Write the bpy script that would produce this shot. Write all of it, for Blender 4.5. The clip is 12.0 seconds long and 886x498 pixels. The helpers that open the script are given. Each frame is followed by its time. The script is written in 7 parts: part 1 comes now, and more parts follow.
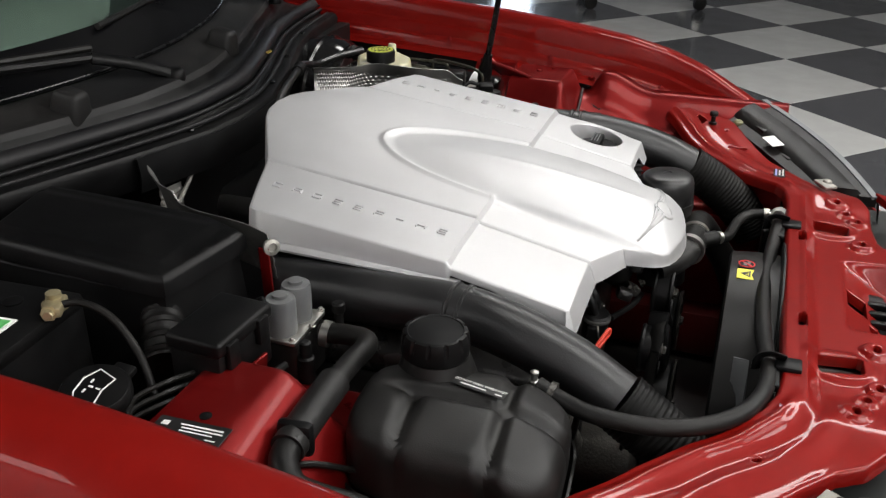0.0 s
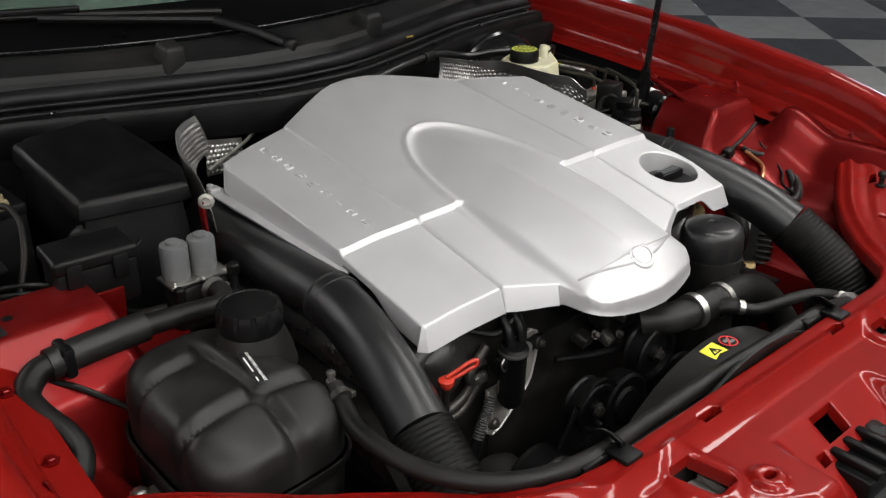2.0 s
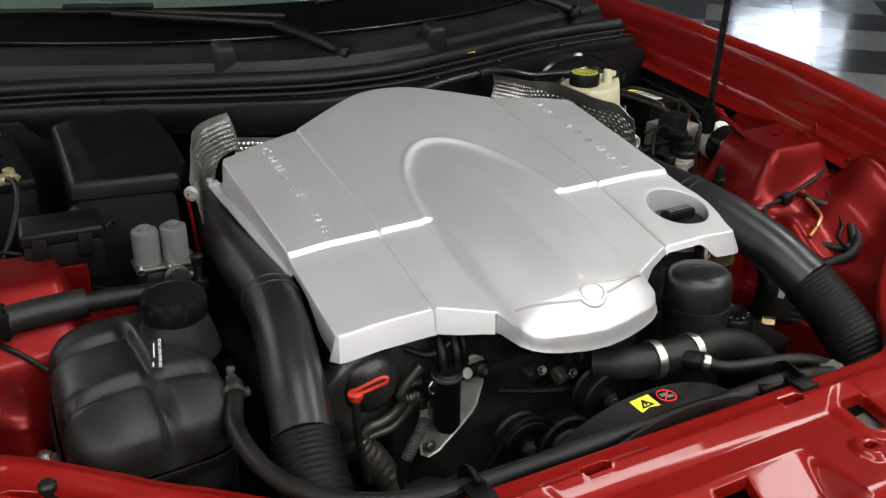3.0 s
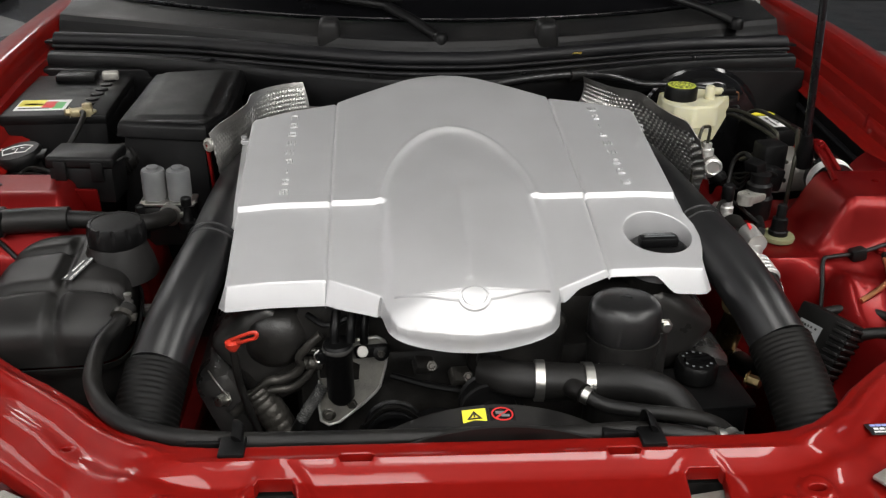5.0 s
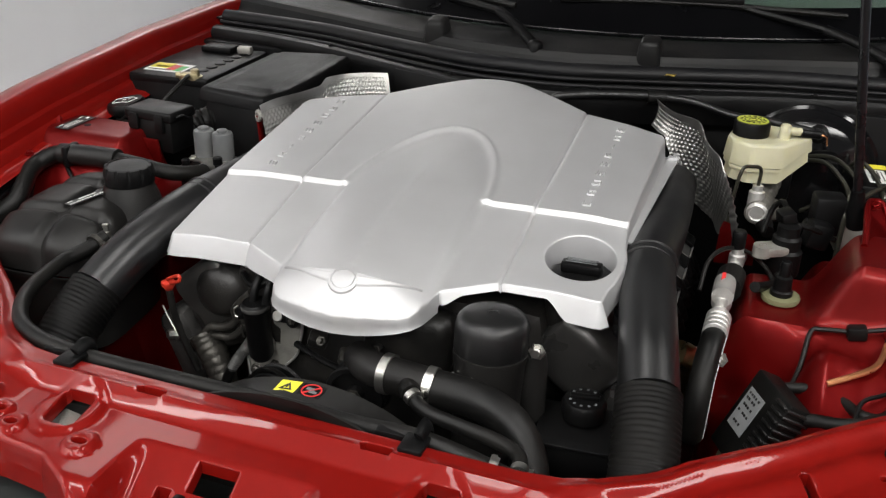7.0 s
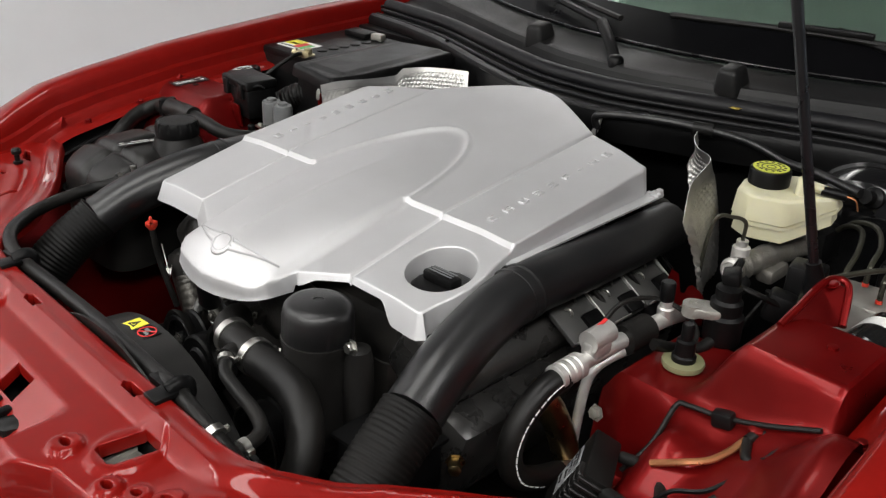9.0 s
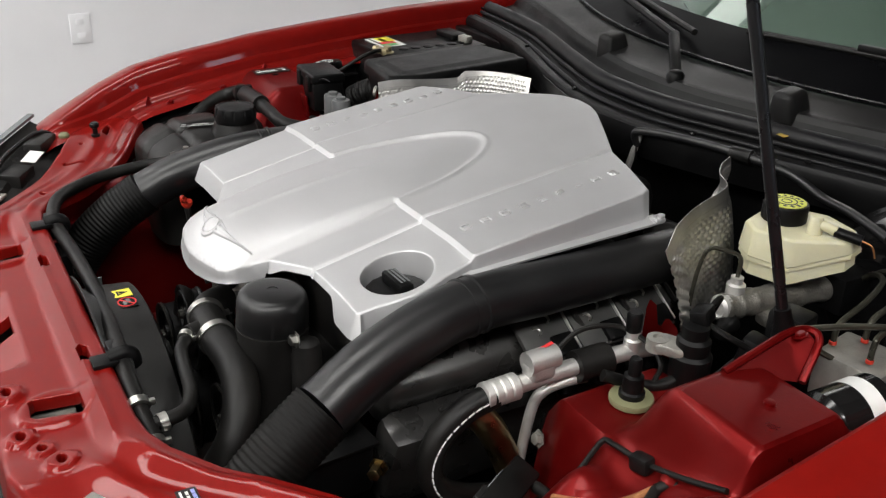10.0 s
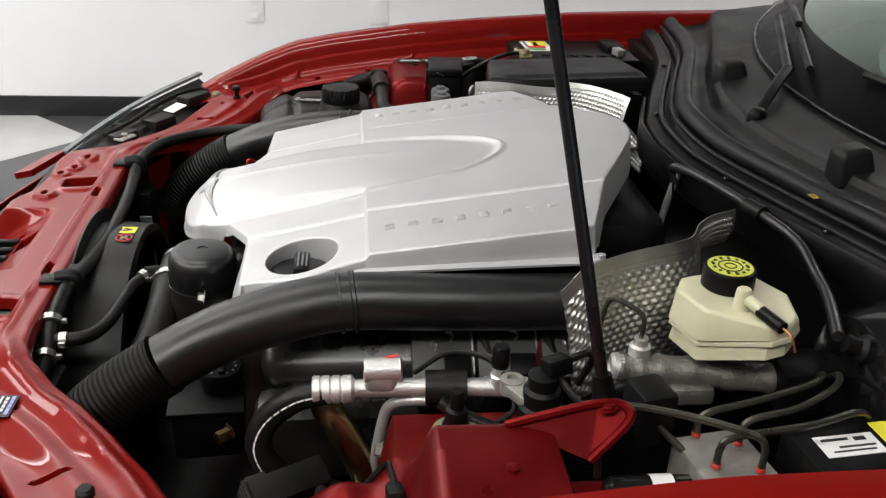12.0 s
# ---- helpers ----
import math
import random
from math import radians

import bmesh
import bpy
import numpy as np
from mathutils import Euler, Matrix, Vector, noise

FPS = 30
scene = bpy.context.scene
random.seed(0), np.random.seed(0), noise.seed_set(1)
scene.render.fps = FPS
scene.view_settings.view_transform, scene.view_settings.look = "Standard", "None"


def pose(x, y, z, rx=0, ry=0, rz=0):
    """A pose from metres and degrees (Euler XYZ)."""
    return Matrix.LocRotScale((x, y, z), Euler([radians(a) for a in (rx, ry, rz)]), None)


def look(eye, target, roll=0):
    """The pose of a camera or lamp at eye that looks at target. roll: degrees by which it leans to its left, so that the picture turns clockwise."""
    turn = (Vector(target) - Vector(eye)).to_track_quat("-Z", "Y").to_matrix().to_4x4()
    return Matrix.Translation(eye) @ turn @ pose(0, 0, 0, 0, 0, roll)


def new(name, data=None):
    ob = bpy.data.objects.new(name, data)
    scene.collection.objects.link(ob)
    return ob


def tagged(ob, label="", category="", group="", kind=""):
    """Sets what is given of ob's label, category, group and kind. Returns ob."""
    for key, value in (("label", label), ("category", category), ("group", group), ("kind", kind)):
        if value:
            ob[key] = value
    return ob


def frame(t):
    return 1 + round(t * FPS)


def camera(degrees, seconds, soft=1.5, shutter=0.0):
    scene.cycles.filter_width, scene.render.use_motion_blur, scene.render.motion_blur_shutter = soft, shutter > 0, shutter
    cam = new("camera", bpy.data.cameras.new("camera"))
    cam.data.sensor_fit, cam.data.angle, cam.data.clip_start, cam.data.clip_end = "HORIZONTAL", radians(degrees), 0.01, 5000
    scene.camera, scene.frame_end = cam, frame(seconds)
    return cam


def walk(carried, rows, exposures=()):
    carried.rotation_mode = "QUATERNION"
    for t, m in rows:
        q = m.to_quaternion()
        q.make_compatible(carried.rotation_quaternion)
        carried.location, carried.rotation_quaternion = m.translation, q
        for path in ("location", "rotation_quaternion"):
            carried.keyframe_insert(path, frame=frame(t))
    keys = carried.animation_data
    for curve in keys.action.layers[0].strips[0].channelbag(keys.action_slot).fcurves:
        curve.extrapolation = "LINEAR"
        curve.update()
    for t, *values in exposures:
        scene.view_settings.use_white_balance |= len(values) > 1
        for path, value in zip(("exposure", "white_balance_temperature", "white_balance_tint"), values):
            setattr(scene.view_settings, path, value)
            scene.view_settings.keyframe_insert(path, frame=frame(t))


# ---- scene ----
cam = camera(51.3, 12.0, soft=1.3)
PATH = [
    (0, (-1.2628, -0.3218, 1.3651), (-0.4135, -0.0313, 0.9244), 0.56),
    (0.5, (-1.2010, -0.4785, 1.3608), (-0.3946, -0.0853, 0.9191), 0.42),
    (1, (-1.0980, -0.6207, 1.3559), (-0.3411, -0.1394, 0.9138), 0.58),
    (1.5, (-0.9987, -0.7348, 1.3540), (-0.3126, -0.1574, 0.9113), 0.53),
    (2, (-0.8852, -0.8392, 1.3481), (-0.2855, -0.1701, 0.9091), 0.58),
    (2.5, (-0.7625, -0.9228, 1.3483), (-0.2422, -0.1838, 0.9202), 0.71),
    (3, (-0.6218, -1.0075, 1.3497), (-0.1946, -0.2106, 0.9225), 1.04),
    (3.5, (-0.4915, -1.0705, 1.3489), (-0.1537, -0.2303, 0.9206), 1.19),
    (4, (-0.3639, -1.1165, 1.3476), (-0.1140, -0.2460, 0.9175), 1.27),
    (4.5, (-0.2375, -1.1478, 1.3460), (-0.0763, -0.2585, 0.9143), 1.29),
    (5, (-0.1106, -1.1672, 1.3445), (-0.0406, -0.2683, 0.9120), 1.28),
    (5.5, (0.0141, -1.1769, 1.3427), (-0.0124, -0.2746, 0.9124), 1.17),
    (6, (0.1560, -1.1698, 1.3409), (0.0364, -0.2738, 0.9134), 1.26),
    (6.5, (0.3000, -1.1528, 1.3402), (0.0887, -0.2733, 0.9137), 1.44),
    (7, (0.4463, -1.1179, 1.3410), (0.1417, -0.2668, 0.9145), 1.49),
    (7.5, (0.5909, -1.0662, 1.3428), (0.1946, -0.2544, 0.9155), 1.51),
    (8, (0.7298, -0.9954, 1.3450), (0.2453, -0.2333, 0.9165), 1.53),
    (8.5, (0.8586, -0.9037, 1.3470), (0.2915, -0.2011, 0.9171), 1.60),
    (9, (0.9730, -0.7824, 1.3478), (0.3303, -0.1491, 0.9167), 1.75),
    (9.5, (1.0604, -0.6687, 1.3505), (0.3487, -0.1156, 0.9174), 1.69),
    (10, (1.1339, -0.5469, 1.3540), (0.3641, -0.0799, 0.9190), 1.83),
    (10.5, (1.1945, -0.4239, 1.3544), (0.3749, -0.0508, 0.9196), 1.97),
    (11, (1.2433, -0.2847, 1.3577), (0.3902, 0.0013, 0.9212), 2.31),
    (11.5, (1.2719, -0.1623, 1.3578), (0.3954, 0.0351, 0.9186), 2.45),
    (12, (1.2858, -0.0187, 1.3597), (0.3945, 0.0799, 0.9171), 2.39),
]
walk(cam, [(t, look(eye, target, roll)) for t, eye, target, roll in PATH])

# ---- room light: unseen lamps added below dark ceiling, bright doorway far to one side ----
world = bpy.data.worlds.new("room_world")
scene.world = world
world.use_nodes = True
world.node_tree.nodes["Background"].inputs[0].default_value = (0.80, 0.88, 1.0, 1)
world.node_tree.nodes["Background"].inputs[1].default_value = 0.02


def area_lamp(name, where, aim, sx, sy, power, colour):
    data = bpy.data.lights.new(name, "AREA")
    data.shape, data.size, data.size_y, data.energy, data.color = "RECTANGLE", sx, sy, power, colour
    ob = new(name, data)
    ob.matrix_world = look(where, aim)
    return ob


NEUTRAL = (1.0, 0.985, 0.955)
area_lamp("added_fill_lamp", (0.9, -3.5, 3.05), (0.5, -1.2, 0), 3.6, 0.6, 92, NEUTRAL)
area_lamp("added_fill_lamp", (-0.2, -1.3, 3.05), (-0.2, -1.2, 0), 0.5, 2.6, 28, NEUTRAL)
area_lamp("added_fill_lamp", (-2.35, -2.0, 3.05), (-3.4, -1.6, 1.5), 0.5, 3.2, 84, NEUTRAL)
area_lamp("added_fill_lamp", (-2.35, 3.0, 3.05), (-3.4, 2.5, 1.5), 0.5, 3.0, 50, NEUTRAL)
area_lamp("added_fill_lamp", (2.3, -1.1, 3.05), (2.3, -1.0, 0), 0.5, 3.6, 77, NEUTRAL)
area_lamp("window_lamp", (7.3, 6.1, 0.95), (4.0, 2.0, 0.5), 1.25, 0.7, 9, (0.75, 0.85, 1.0))
scene.view_settings.exposure = 0.0

# ---- materials ----


def mat(name, colour, rough=0.5, metal=0.0, vary=0.12, scale=25.0, bump=0.0, bump_scale=300.0, coat=0.0, rough_vary=0.1,
        dust=0.0, dust_colour=(0.33, 0.29, 0.24), each=0.0, spec=0.5):
    """Base colour with stains at one scale and grain at another, roughness and relief to match."""
    m = bpy.data.materials.new(name)
    m.use_nodes = True
    nt = m.node_tree
    b = nt.nodes["Principled BSDF"]
    co = nt.nodes.new("ShaderNodeTexCoord")

    def noise_tex(sc, detail):
        n = nt.nodes.new("ShaderNodeTexNoise")
        n.inputs["Scale"].default_value, n.inputs["Detail"].default_value = sc, detail
        nt.links.new(co.outputs["Object"], n.inputs["Vector"])
        return n.outputs["Fac"]

    def ramp(fac, lo, hi, a, z):
        r = nt.nodes.new("ShaderNodeMapRange")
        r.inputs[1].default_value, r.inputs[2].default_value, r.inputs[3].default_value, r.inputs[4].default_value = lo, hi, a, z
        nt.links.new(fac, r.inputs[0])
        return r.outputs[0]

    def mix(fac, a, z):
        x = nt.nodes.new("ShaderNodeMix")
        x.data_type = "RGBA"
        for sock, v in ((0, fac), (6, a), (7, z)):
            if isinstance(v, (tuple, float)):
                x.inputs[sock].default_value = (*v, 1) if isinstance(v, tuple) else v
            else:
                nt.links.new(v, x.inputs[sock])
        return x.outputs[2]

    big, fine = noise_tex(scale, 5), noise_tex(scale * 9, 3)
    dark, light = tuple(c * (1 - vary) for c in colour), tuple(min(1, c * (1 + vary)) for c in colour)
    col = mix(ramp(big, 0.3, 0.7, 0, 1), dark, light)
    col = mix(ramp(fine, 0.35, 0.65, 0, vary * 0.8), col, light)
    if dust:
        col = mix(ramp(noise_tex(scale * 0.5, 8), 0.42, 0.75, 0, dust), col, dust_colour)
    if each:
        info = nt.nodes.new("ShaderNodeObjectInfo")
        col = mix(ramp(info.outputs["Random"], 0, 1, 0, each), col, dark)
    nt.links.new(col, b.inputs["Base Color"])
    nt.links.new(ramp(big, 0.25, 0.75, max(0.02, rough - rough_vary), min(1, rough + rough_vary)), b.inputs["Roughness"])
    b.inputs["Metallic"].default_value = metal
    b.inputs["Specular IOR Level"].default_value = spec
    b.inputs["Coat Weight"].default_value = coat
    b.inputs["Coat Roughness"].default_value = 0.04
    if bump:
        bu = nt.nodes.new("ShaderNodeBump")
        bu.inputs["Strength"].default_value, bu.inputs["Distance"].default_value = bump, 0.002
        nt.links.new(noise_tex(bump_scale, 4), bu.inputs["Height"])
        nt.links.new(bu.outputs[0], b.inputs["Normal"])
    return m


def clear(name, colour, rough=0.02, ior=1.45):
    m = mat(name, colour, rough, vary=0.02, rough_vary=0.0)
    b = m.node_tree.nodes["Principled BSDF"]
    b.inputs["Transmission Weight"].default_value, b.inputs["IOR"].default_value = 1.0, ior
    return m


def glow(name, colour, strength):
    m = mat(name, (0.8, 0.8, 0.8), 0.5)
    b = m.node_tree.nodes["Principled BSDF"]
    b.inputs["Emission Color"].default_value, b.inputs["Emission Strength"].default_value = (*colour, 1), strength
    return m


SILVER = mat("silver_satin_paint", (0.555, 0.554, 0.560), 0.50, 0.66, 0.03, 18, 0.10, 1400, coat=0.0, rough_vary=0.04)
BLACK = mat("black_grained_plastic", (0.0034, 0.0034, 0.0036), 0.40, 0, 0.25, 14, 0.12, 900, dust=0.006, spec=0.18)
PIPE = mat("black_smooth_plastic", (0.0075, 0.0075, 0.0080), 0.37, 0, 0.2, 12, 0.10, 500, dust=0.012, spec=0.58)
DUSTY = mat("dusty_black_plastic", (0.0072, 0.0068, 0.0065), 0.44, 0, 0.25, 20, 0.12, 700, dust=0.035, dust_colour=(0.27, 0.255, 0.24), spec=0.32)
BELLOWS = mat("matt_bellows_rubber", (0.0045, 0.0044, 0.0042), 0.48, 0, 0.2, 20, 0.1, 700, dust=0.012, spec=0.14)
RUBBER = mat("black_rubber", (0.0052, 0.0050, 0.0048), 0.44, 0, 0.25, 22, 0.15, 800, dust=0.02, spec=0.24)
SEAL = mat("satin_rubber_seal", (0.0055, 0.0055, 0.0065), 0.46, 0, 0.2, 16, 0.12, 500, dust=0.015, spec=0.25)
GLOSS = mat("gloss_black_paint", (0.005, 0.005, 0.0055), 0.11, 0, 0.15, 10, 0, dust=0.012)
GRIME = mat("grimy_engine_metal", (0.011, 0.0105, 0.0100), 0.38, 0.1, 0.4, 30, 0.25, 260, dust=0.30, dust_colour=(0.065, 0.058, 0.050), spec=0.50)
OILY = mat("oily_black_casting", (0.036, 0.035, 0.034), 0.30, 0.35, 0.3, 18, 0.15, 200, dust=0.2, dust_colour=(0.075, 0.066, 0.056), spec=0.8)
CAST = mat("oily_cast_metal", (0.055, 0.052, 0.047), 0.38, 0.6, 0.35, 40, 0.4, 260, dust=0.25, dust_colour=(0.05, 0.042, 0.03))
RED = mat("red_metallic_paint", (0.195, 0.0050, 0.0032), 0.40, 0.16, 0.06, 30, 0, coat=0.50, rough_vary=0.04, spec=0.1)
RED_IN = mat("dusty_red_paint", (0.145, 0.0035, 0.0036), 0.36, 0.55, 0.18, 14, 0.05, 400, coat=0.10, dust=0.14, dust_colour=(0.11, 0.035, 0.028), spec=0.15)
# Red darkened so the rail's colour carries the shade deep in the bay.
RED_SHADE = mat("shade_darkened_red_paint", (0.09, 0.003, 0.003), 0.5, 0.1, 0.3, 12, 0.2, 300, dust=0.85, dust_colour=(0.012, 0.008, 0.007), spec=0.3)
ALU = mat("cast_aluminium", (0.66, 0.65, 0.63), 0.42, 0.75, 0.12, 40, 0.35, 500, dust=0.15)
STEEL = mat("dull_zinc_steel", (0.52, 0.51, 0.48), 0.34, 1.0, 0.08, 60, 0.08, 500)
FOIL = mat("embossed_aluminium_foil", (0.52, 0.51, 0.49), 0.42, 1.0, 0.15, 30, 0.1, 400, rough_vary=0.06)
GREY_PL = mat("grey_plastic", (0.155, 0.163, 0.17), 0.45, 0, 0.08, 30, 0.1, 600, dust=0.1)
SOLENOID = mat("dusty_grey_plastic", (0.095, 0.099, 0.102), 0.48, 0, 0.12, 30, 0.1, 600, dust=0.12)
RES_PL = mat("aged_translucent_plastic", (0.52, 0.50, 0.35), 0.40, 0, 0.10, 18, 0.12, 400, dust=0.12, dust_colour=(0.40, 0.33, 0.18))
RES_PL.node_tree.nodes["Principled BSDF"].inputs["Subsurface Weight"].default_value = 0.35
RES_PL.node_tree.nodes["Principled BSDF"].inputs["Subsurface Radius"].default_value = (0.012, 0.011, 0.006)
COWL = mat("grey_black_cowl_plastic", (0.009, 0.009, 0.0093), 0.50, 0, 0.20, 10, 0.2, 900, dust=0.03, spec=0.26)
YELLOW = mat("yellow_label", (0.80, 0.72, 0.05), 0.45, 0, 0.04)
WHITE = mat("white_label", (0.78, 0.78, 0.76), 0.5, 0, 0.05)
LABEL_G = mat("grey_paper_label", (0.24, 0.245, 0.25), 0.5, 0, 0.1, 60)
INK = mat("black_label_ink", (0.012, 0.012, 0.012), 0.4)
GREEN = mat("green_label", (0.10, 0.42, 0.12), 0.45)
LABEL_RED = mat("red_label", (0.62, 0.03, 0.03), 0.45)
BLUE = mat("blue_label", (0.34, 0.37, 0.72), 0.45)
ORANGE = mat("orange_red_plastic", (0.50, 0.035, 0.018), 0.35, 0, 0.06)
LIME = mat("faded_olive_plastic", (0.17, 0.168, 0.09), 0.5, 0, 0.1)
CAP_YEL = mat("yellow_green_print", (0.55, 0.58, 0.08), 0.5, 0, 0.05)
BRASS = mat("tarnished_brass", (0.27, 0.20, 0.10), 0.32, 1.0, 0.25, 40, 0.2, 300)
TERMINAL = mat("yellowed_terminal_metal", (0.42, 0.36, 0.22), 0.42, 0.7, 0.2, 60, 0.2, 400)
ROD = mat("satin_black_steel", (0.010, 0.010, 0.011), 0.28, 0.3, 0.15, 30)
PIPE_STEEL = mat("olive_coated_steel", (0.060, 0.058, 0.045), 0.34, 0.6, 0.2, 40)
ALU_D = mat("dirty_cast_aluminium", (0.36, 0.35, 0.32), 0.46, 0.6, 0.25, 45, 0.4, 400, dust=0.35, dust_colour=(0.16, 0.14, 0.11))
CAST_D = mat("soiled_cast_alloy", (0.19, 0.182, 0.165), 0.44, 0.6, 0.35, 60, 0.6, 350, dust=0.5, dust_colour=(0.10, 0.085, 0.06))
FRIT = mat("black_glass_border", (0.003, 0.003, 0.0035), 0.35, 0, 0.1, 10, spec=0.05)
CABIN = mat("grey_cabin_trim", (0.18, 0.185, 0.18), 0.7, 0, 0.08, 6)
SATIN = mat("satin_black_plastic", (0.052, 0.052, 0.051), 0.33, 0, 0.2, 20, 0.1, 500, dust=0.04)
COPPER = mat("copper_wire", (0.50, 0.22, 0.10), 0.35, 0.8, 0.15)
LEAF = mat("dry_yellow_leaf", (0.52, 0.38, 0.08), 0.7, 0, 0.2, 90)
GLASS = clear("tinted_windscreen_glass", (0.55, 0.72, 0.62), 0.015)
LENS = clear("clear_lamp_lens", (0.95, 0.96, 0.96), 0.02)
DASH = mat("dark_dashboard", (0.010, 0.012, 0.011), 0.7, 0, 0.15, 8)
WALL = mat("white_wall_paint", (0.85, 0.85, 0.87), 0.75, 0, 0.02, 3, 0.1, 200)
# Grey of the unseen walls, set low to cut light bounced onto the car.
WALL_G = mat("unseen_wall_grey", (0.30, 0.30, 0.31), 0.75, 0, 0.03, 3, 0.1, 200)
SKIRT = mat("black_vinyl_skirting", (0.012, 0.012, 0.013), 0.35, 0, 0.1, 5)
TILE_L = mat("pale_grey_vinyl_tile", (0.42, 0.42, 0.41), 0.16, 0, 0.06, 6, 0.03, 60, each=0.25)
TILE_D = mat("charcoal_vinyl_tile", (0.055, 0.056, 0.060), 0.18, 0, 0.15, 6, 0.03, 60, each=0.4)
CEIL = mat("dark_painted_ceiling", (0.13, 0.13, 0.135), 0.8, 0, 0.03, 2)
# Glow of the light fixtures added out of view.
ADDED_GLOW = glow("added_light_diffuser", (1.0, 0.985, 0.955), 3.5)
DOOR_GLOW = glow("bright_daylight_doorway", (0.72, 0.84, 1.0), 6.0)

# ---- mesh helpers ----


def link(name, me, material, parent=None, label=""):
    ob = new(name, me)
    if not me.materials:
        me.materials.append(material)
    if parent:
        ob.parent = parent
    if label:
        ob["label"] = label
    return ob


def part(name, bm, material, parent=None, label="", smooth=True):
    me = bpy.data.meshes.new(name)
    bm.to_mesh(me)
    bm.free()
    if smooth:
        me.shade_smooth()
        me.set_sharp_from_angle(angle=radians(38))
    return link(name, me, material, parent, label)


def solid(name, verts, faces, material, parent=None, label="", smooth=True):
    me = bpy.data.meshes.new(name)
    me.from_pydata([tuple(v) for v in verts], [], [tuple(f) for f in faces])
    me.update()
    bm = bmesh.new()
    bm.from_mesh(me)
    bmesh.ops.recalc_face_normals(bm, faces=bm.faces)
    bm.to_mesh(me)
    bm.free()
    if smooth:
        me.shade_smooth()
        me.set_sharp_from_angle(angle=radians(38))
    return link(name, me, material, parent, label)


def thing(name, at, label, category, group="", kind="", turn=(0, 0, 0)):
    ob = new(name)
    ob.matrix_world = pose(*at, *turn)
    ob.empty_display_size = 0.02
    return tagged(ob, label, category, group, kind)


def box(bm, size, at=(0, 0, 0), turn=(0, 0, 0), bevel=0.0, segs=2, taper=1.0):
    """A box with bevelled edges; taper narrows its top."""
    made = bmesh.ops.create_cube(bm, size=1)["verts"]
    for v in made:
        k = taper if v.co.z > 0 else 1
        v.co = Vector((v.co.x * size[0] * k, v.co.y * size[1] * k, v.co.z * size[2]))
    m = pose(*at, *turn)
    if bevel:
        edges = list({e for v in made for e in v.link_edges})
        out = bmesh.ops.bevel(bm, geom=edges, offset=bevel, segments=segs, affect="EDGES", profile=0.5)
        made = list({v for f in out["faces"] for v in f.verts} | {v for v in made if v.is_valid})
    bmesh.ops.transform(bm, matrix=m, verts=made)
    return bm


def lathe(bm, profile, segs=32, m=None, ripple=None):
    """Turns a profile of (radius, height) about z. ripple(angle, k): factor on the radius."""
    m = m or Matrix()
    rings = []
    for k, (r, h) in enumerate(profile):
        ring = []
        for s in range(segs):
            a = 2 * math.pi * s / segs
            q = r * (ripple(a, k) if ripple else 1)
            ring.append(bm.verts.new(m @ Vector((q * math.cos(a), q * math.sin(a), h))))
        rings.append(ring)
    for a, b in zip(rings, rings[1:]):
        for s in range(segs):
            bm.faces.new((a[s], a[(s + 1) % segs], b[(s + 1) % segs], b[s]))
    bm.faces.new(rings[0][::-1])
    bm.faces.new(rings[-1])
    return bm


def smooth_path(points, per=8):
    """A Catmull-Rom line through the points."""
    p = [Vector(q) for q in points]
    p = [2 * p[0] - p[1]] + p + [2 * p[-1] - p[-2]]
    out = []
    for i in range(1, len(p) - 2):
        for s in range(per):
            t = s / per
            a, b, c, d = p[i - 1:i + 3]
            out.append(0.5 * (2 * b + (c - a) * t + (2 * a - 5 * b + 4 * c - d) * t * t + (3 * b - 3 * c + d - a) * t ** 3))
    return out + [p[-2]]


def tube(bm, points, r, segs=14, per=8, smooth=True, flat=1.0, radius=None):
    """A round bar or hose along a line. radius(k): factor along it from 0 to 1."""
    line = smooth_path(points, per) if smooth else [Vector(q) for q in points]
    side, rings = None, []
    for i, c in enumerate(line):
        way = (line[min(i + 1, len(line) - 1)] - line[max(i - 1, 0)]).normalized()
        side = way.orthogonal() if side is None else (side - way * side.dot(way))
        side.normalize()
        up = way.cross(side)
        q = r * (radius(i / (len(line) - 1)) if radius else 1)
        rings.append([bm.verts.new(c + side * (q * math.cos(2 * math.pi * s / segs)) + up * (q * flat * math.sin(2 * math.pi * s / segs)))
                      for s in range(segs)])
    for a, b in zip(rings, rings[1:]):
        for s in range(segs):
            bm.faces.new((a[s], a[(s + 1) % segs], b[(s + 1) % segs], b[s]))
    bm.faces.new(rings[0][::-1])
    bm.faces.new(rings[-1])
    return bm


def hose(name, points, r, material, parent=None, label="", **more):
    return part(name, tube(bmesh.new(), points, r, **more), material, parent, label)


def along(a, b):
    """A pose at a whose z looks to b."""
    a, b = Vector(a), Vector(b)
    return Matrix.Translation(a) @ (b - a).to_track_quat("Z", "Y").to_matrix().to_4x4()


def clamp_ring(parent, at, way, r, w=0.010, material=None):
    """A worm-drive hose clamp: band and screw box."""
    bm = bmesh.new()
    m = along(at, Vector(at) + Vector(way))
    lathe(bm, [(r, -w / 2), (r + 0.0015, -w / 2), (r + 0.0015, w / 2), (r, w / 2)], 28, m)
    box(bm, (0.006, 0.009, 0.007), m @ Vector((r + 0.003, 0, 0)), bevel=0.001)
    return part("hose_clamp", bm, material or STEEL, parent, "bright steel hose clamp")


def smoothstep(a, b, x):
    t = np.clip((np.asarray(x, float) - a) / (b - a), 0, 1)
    return t * t * (3 - 2 * t)


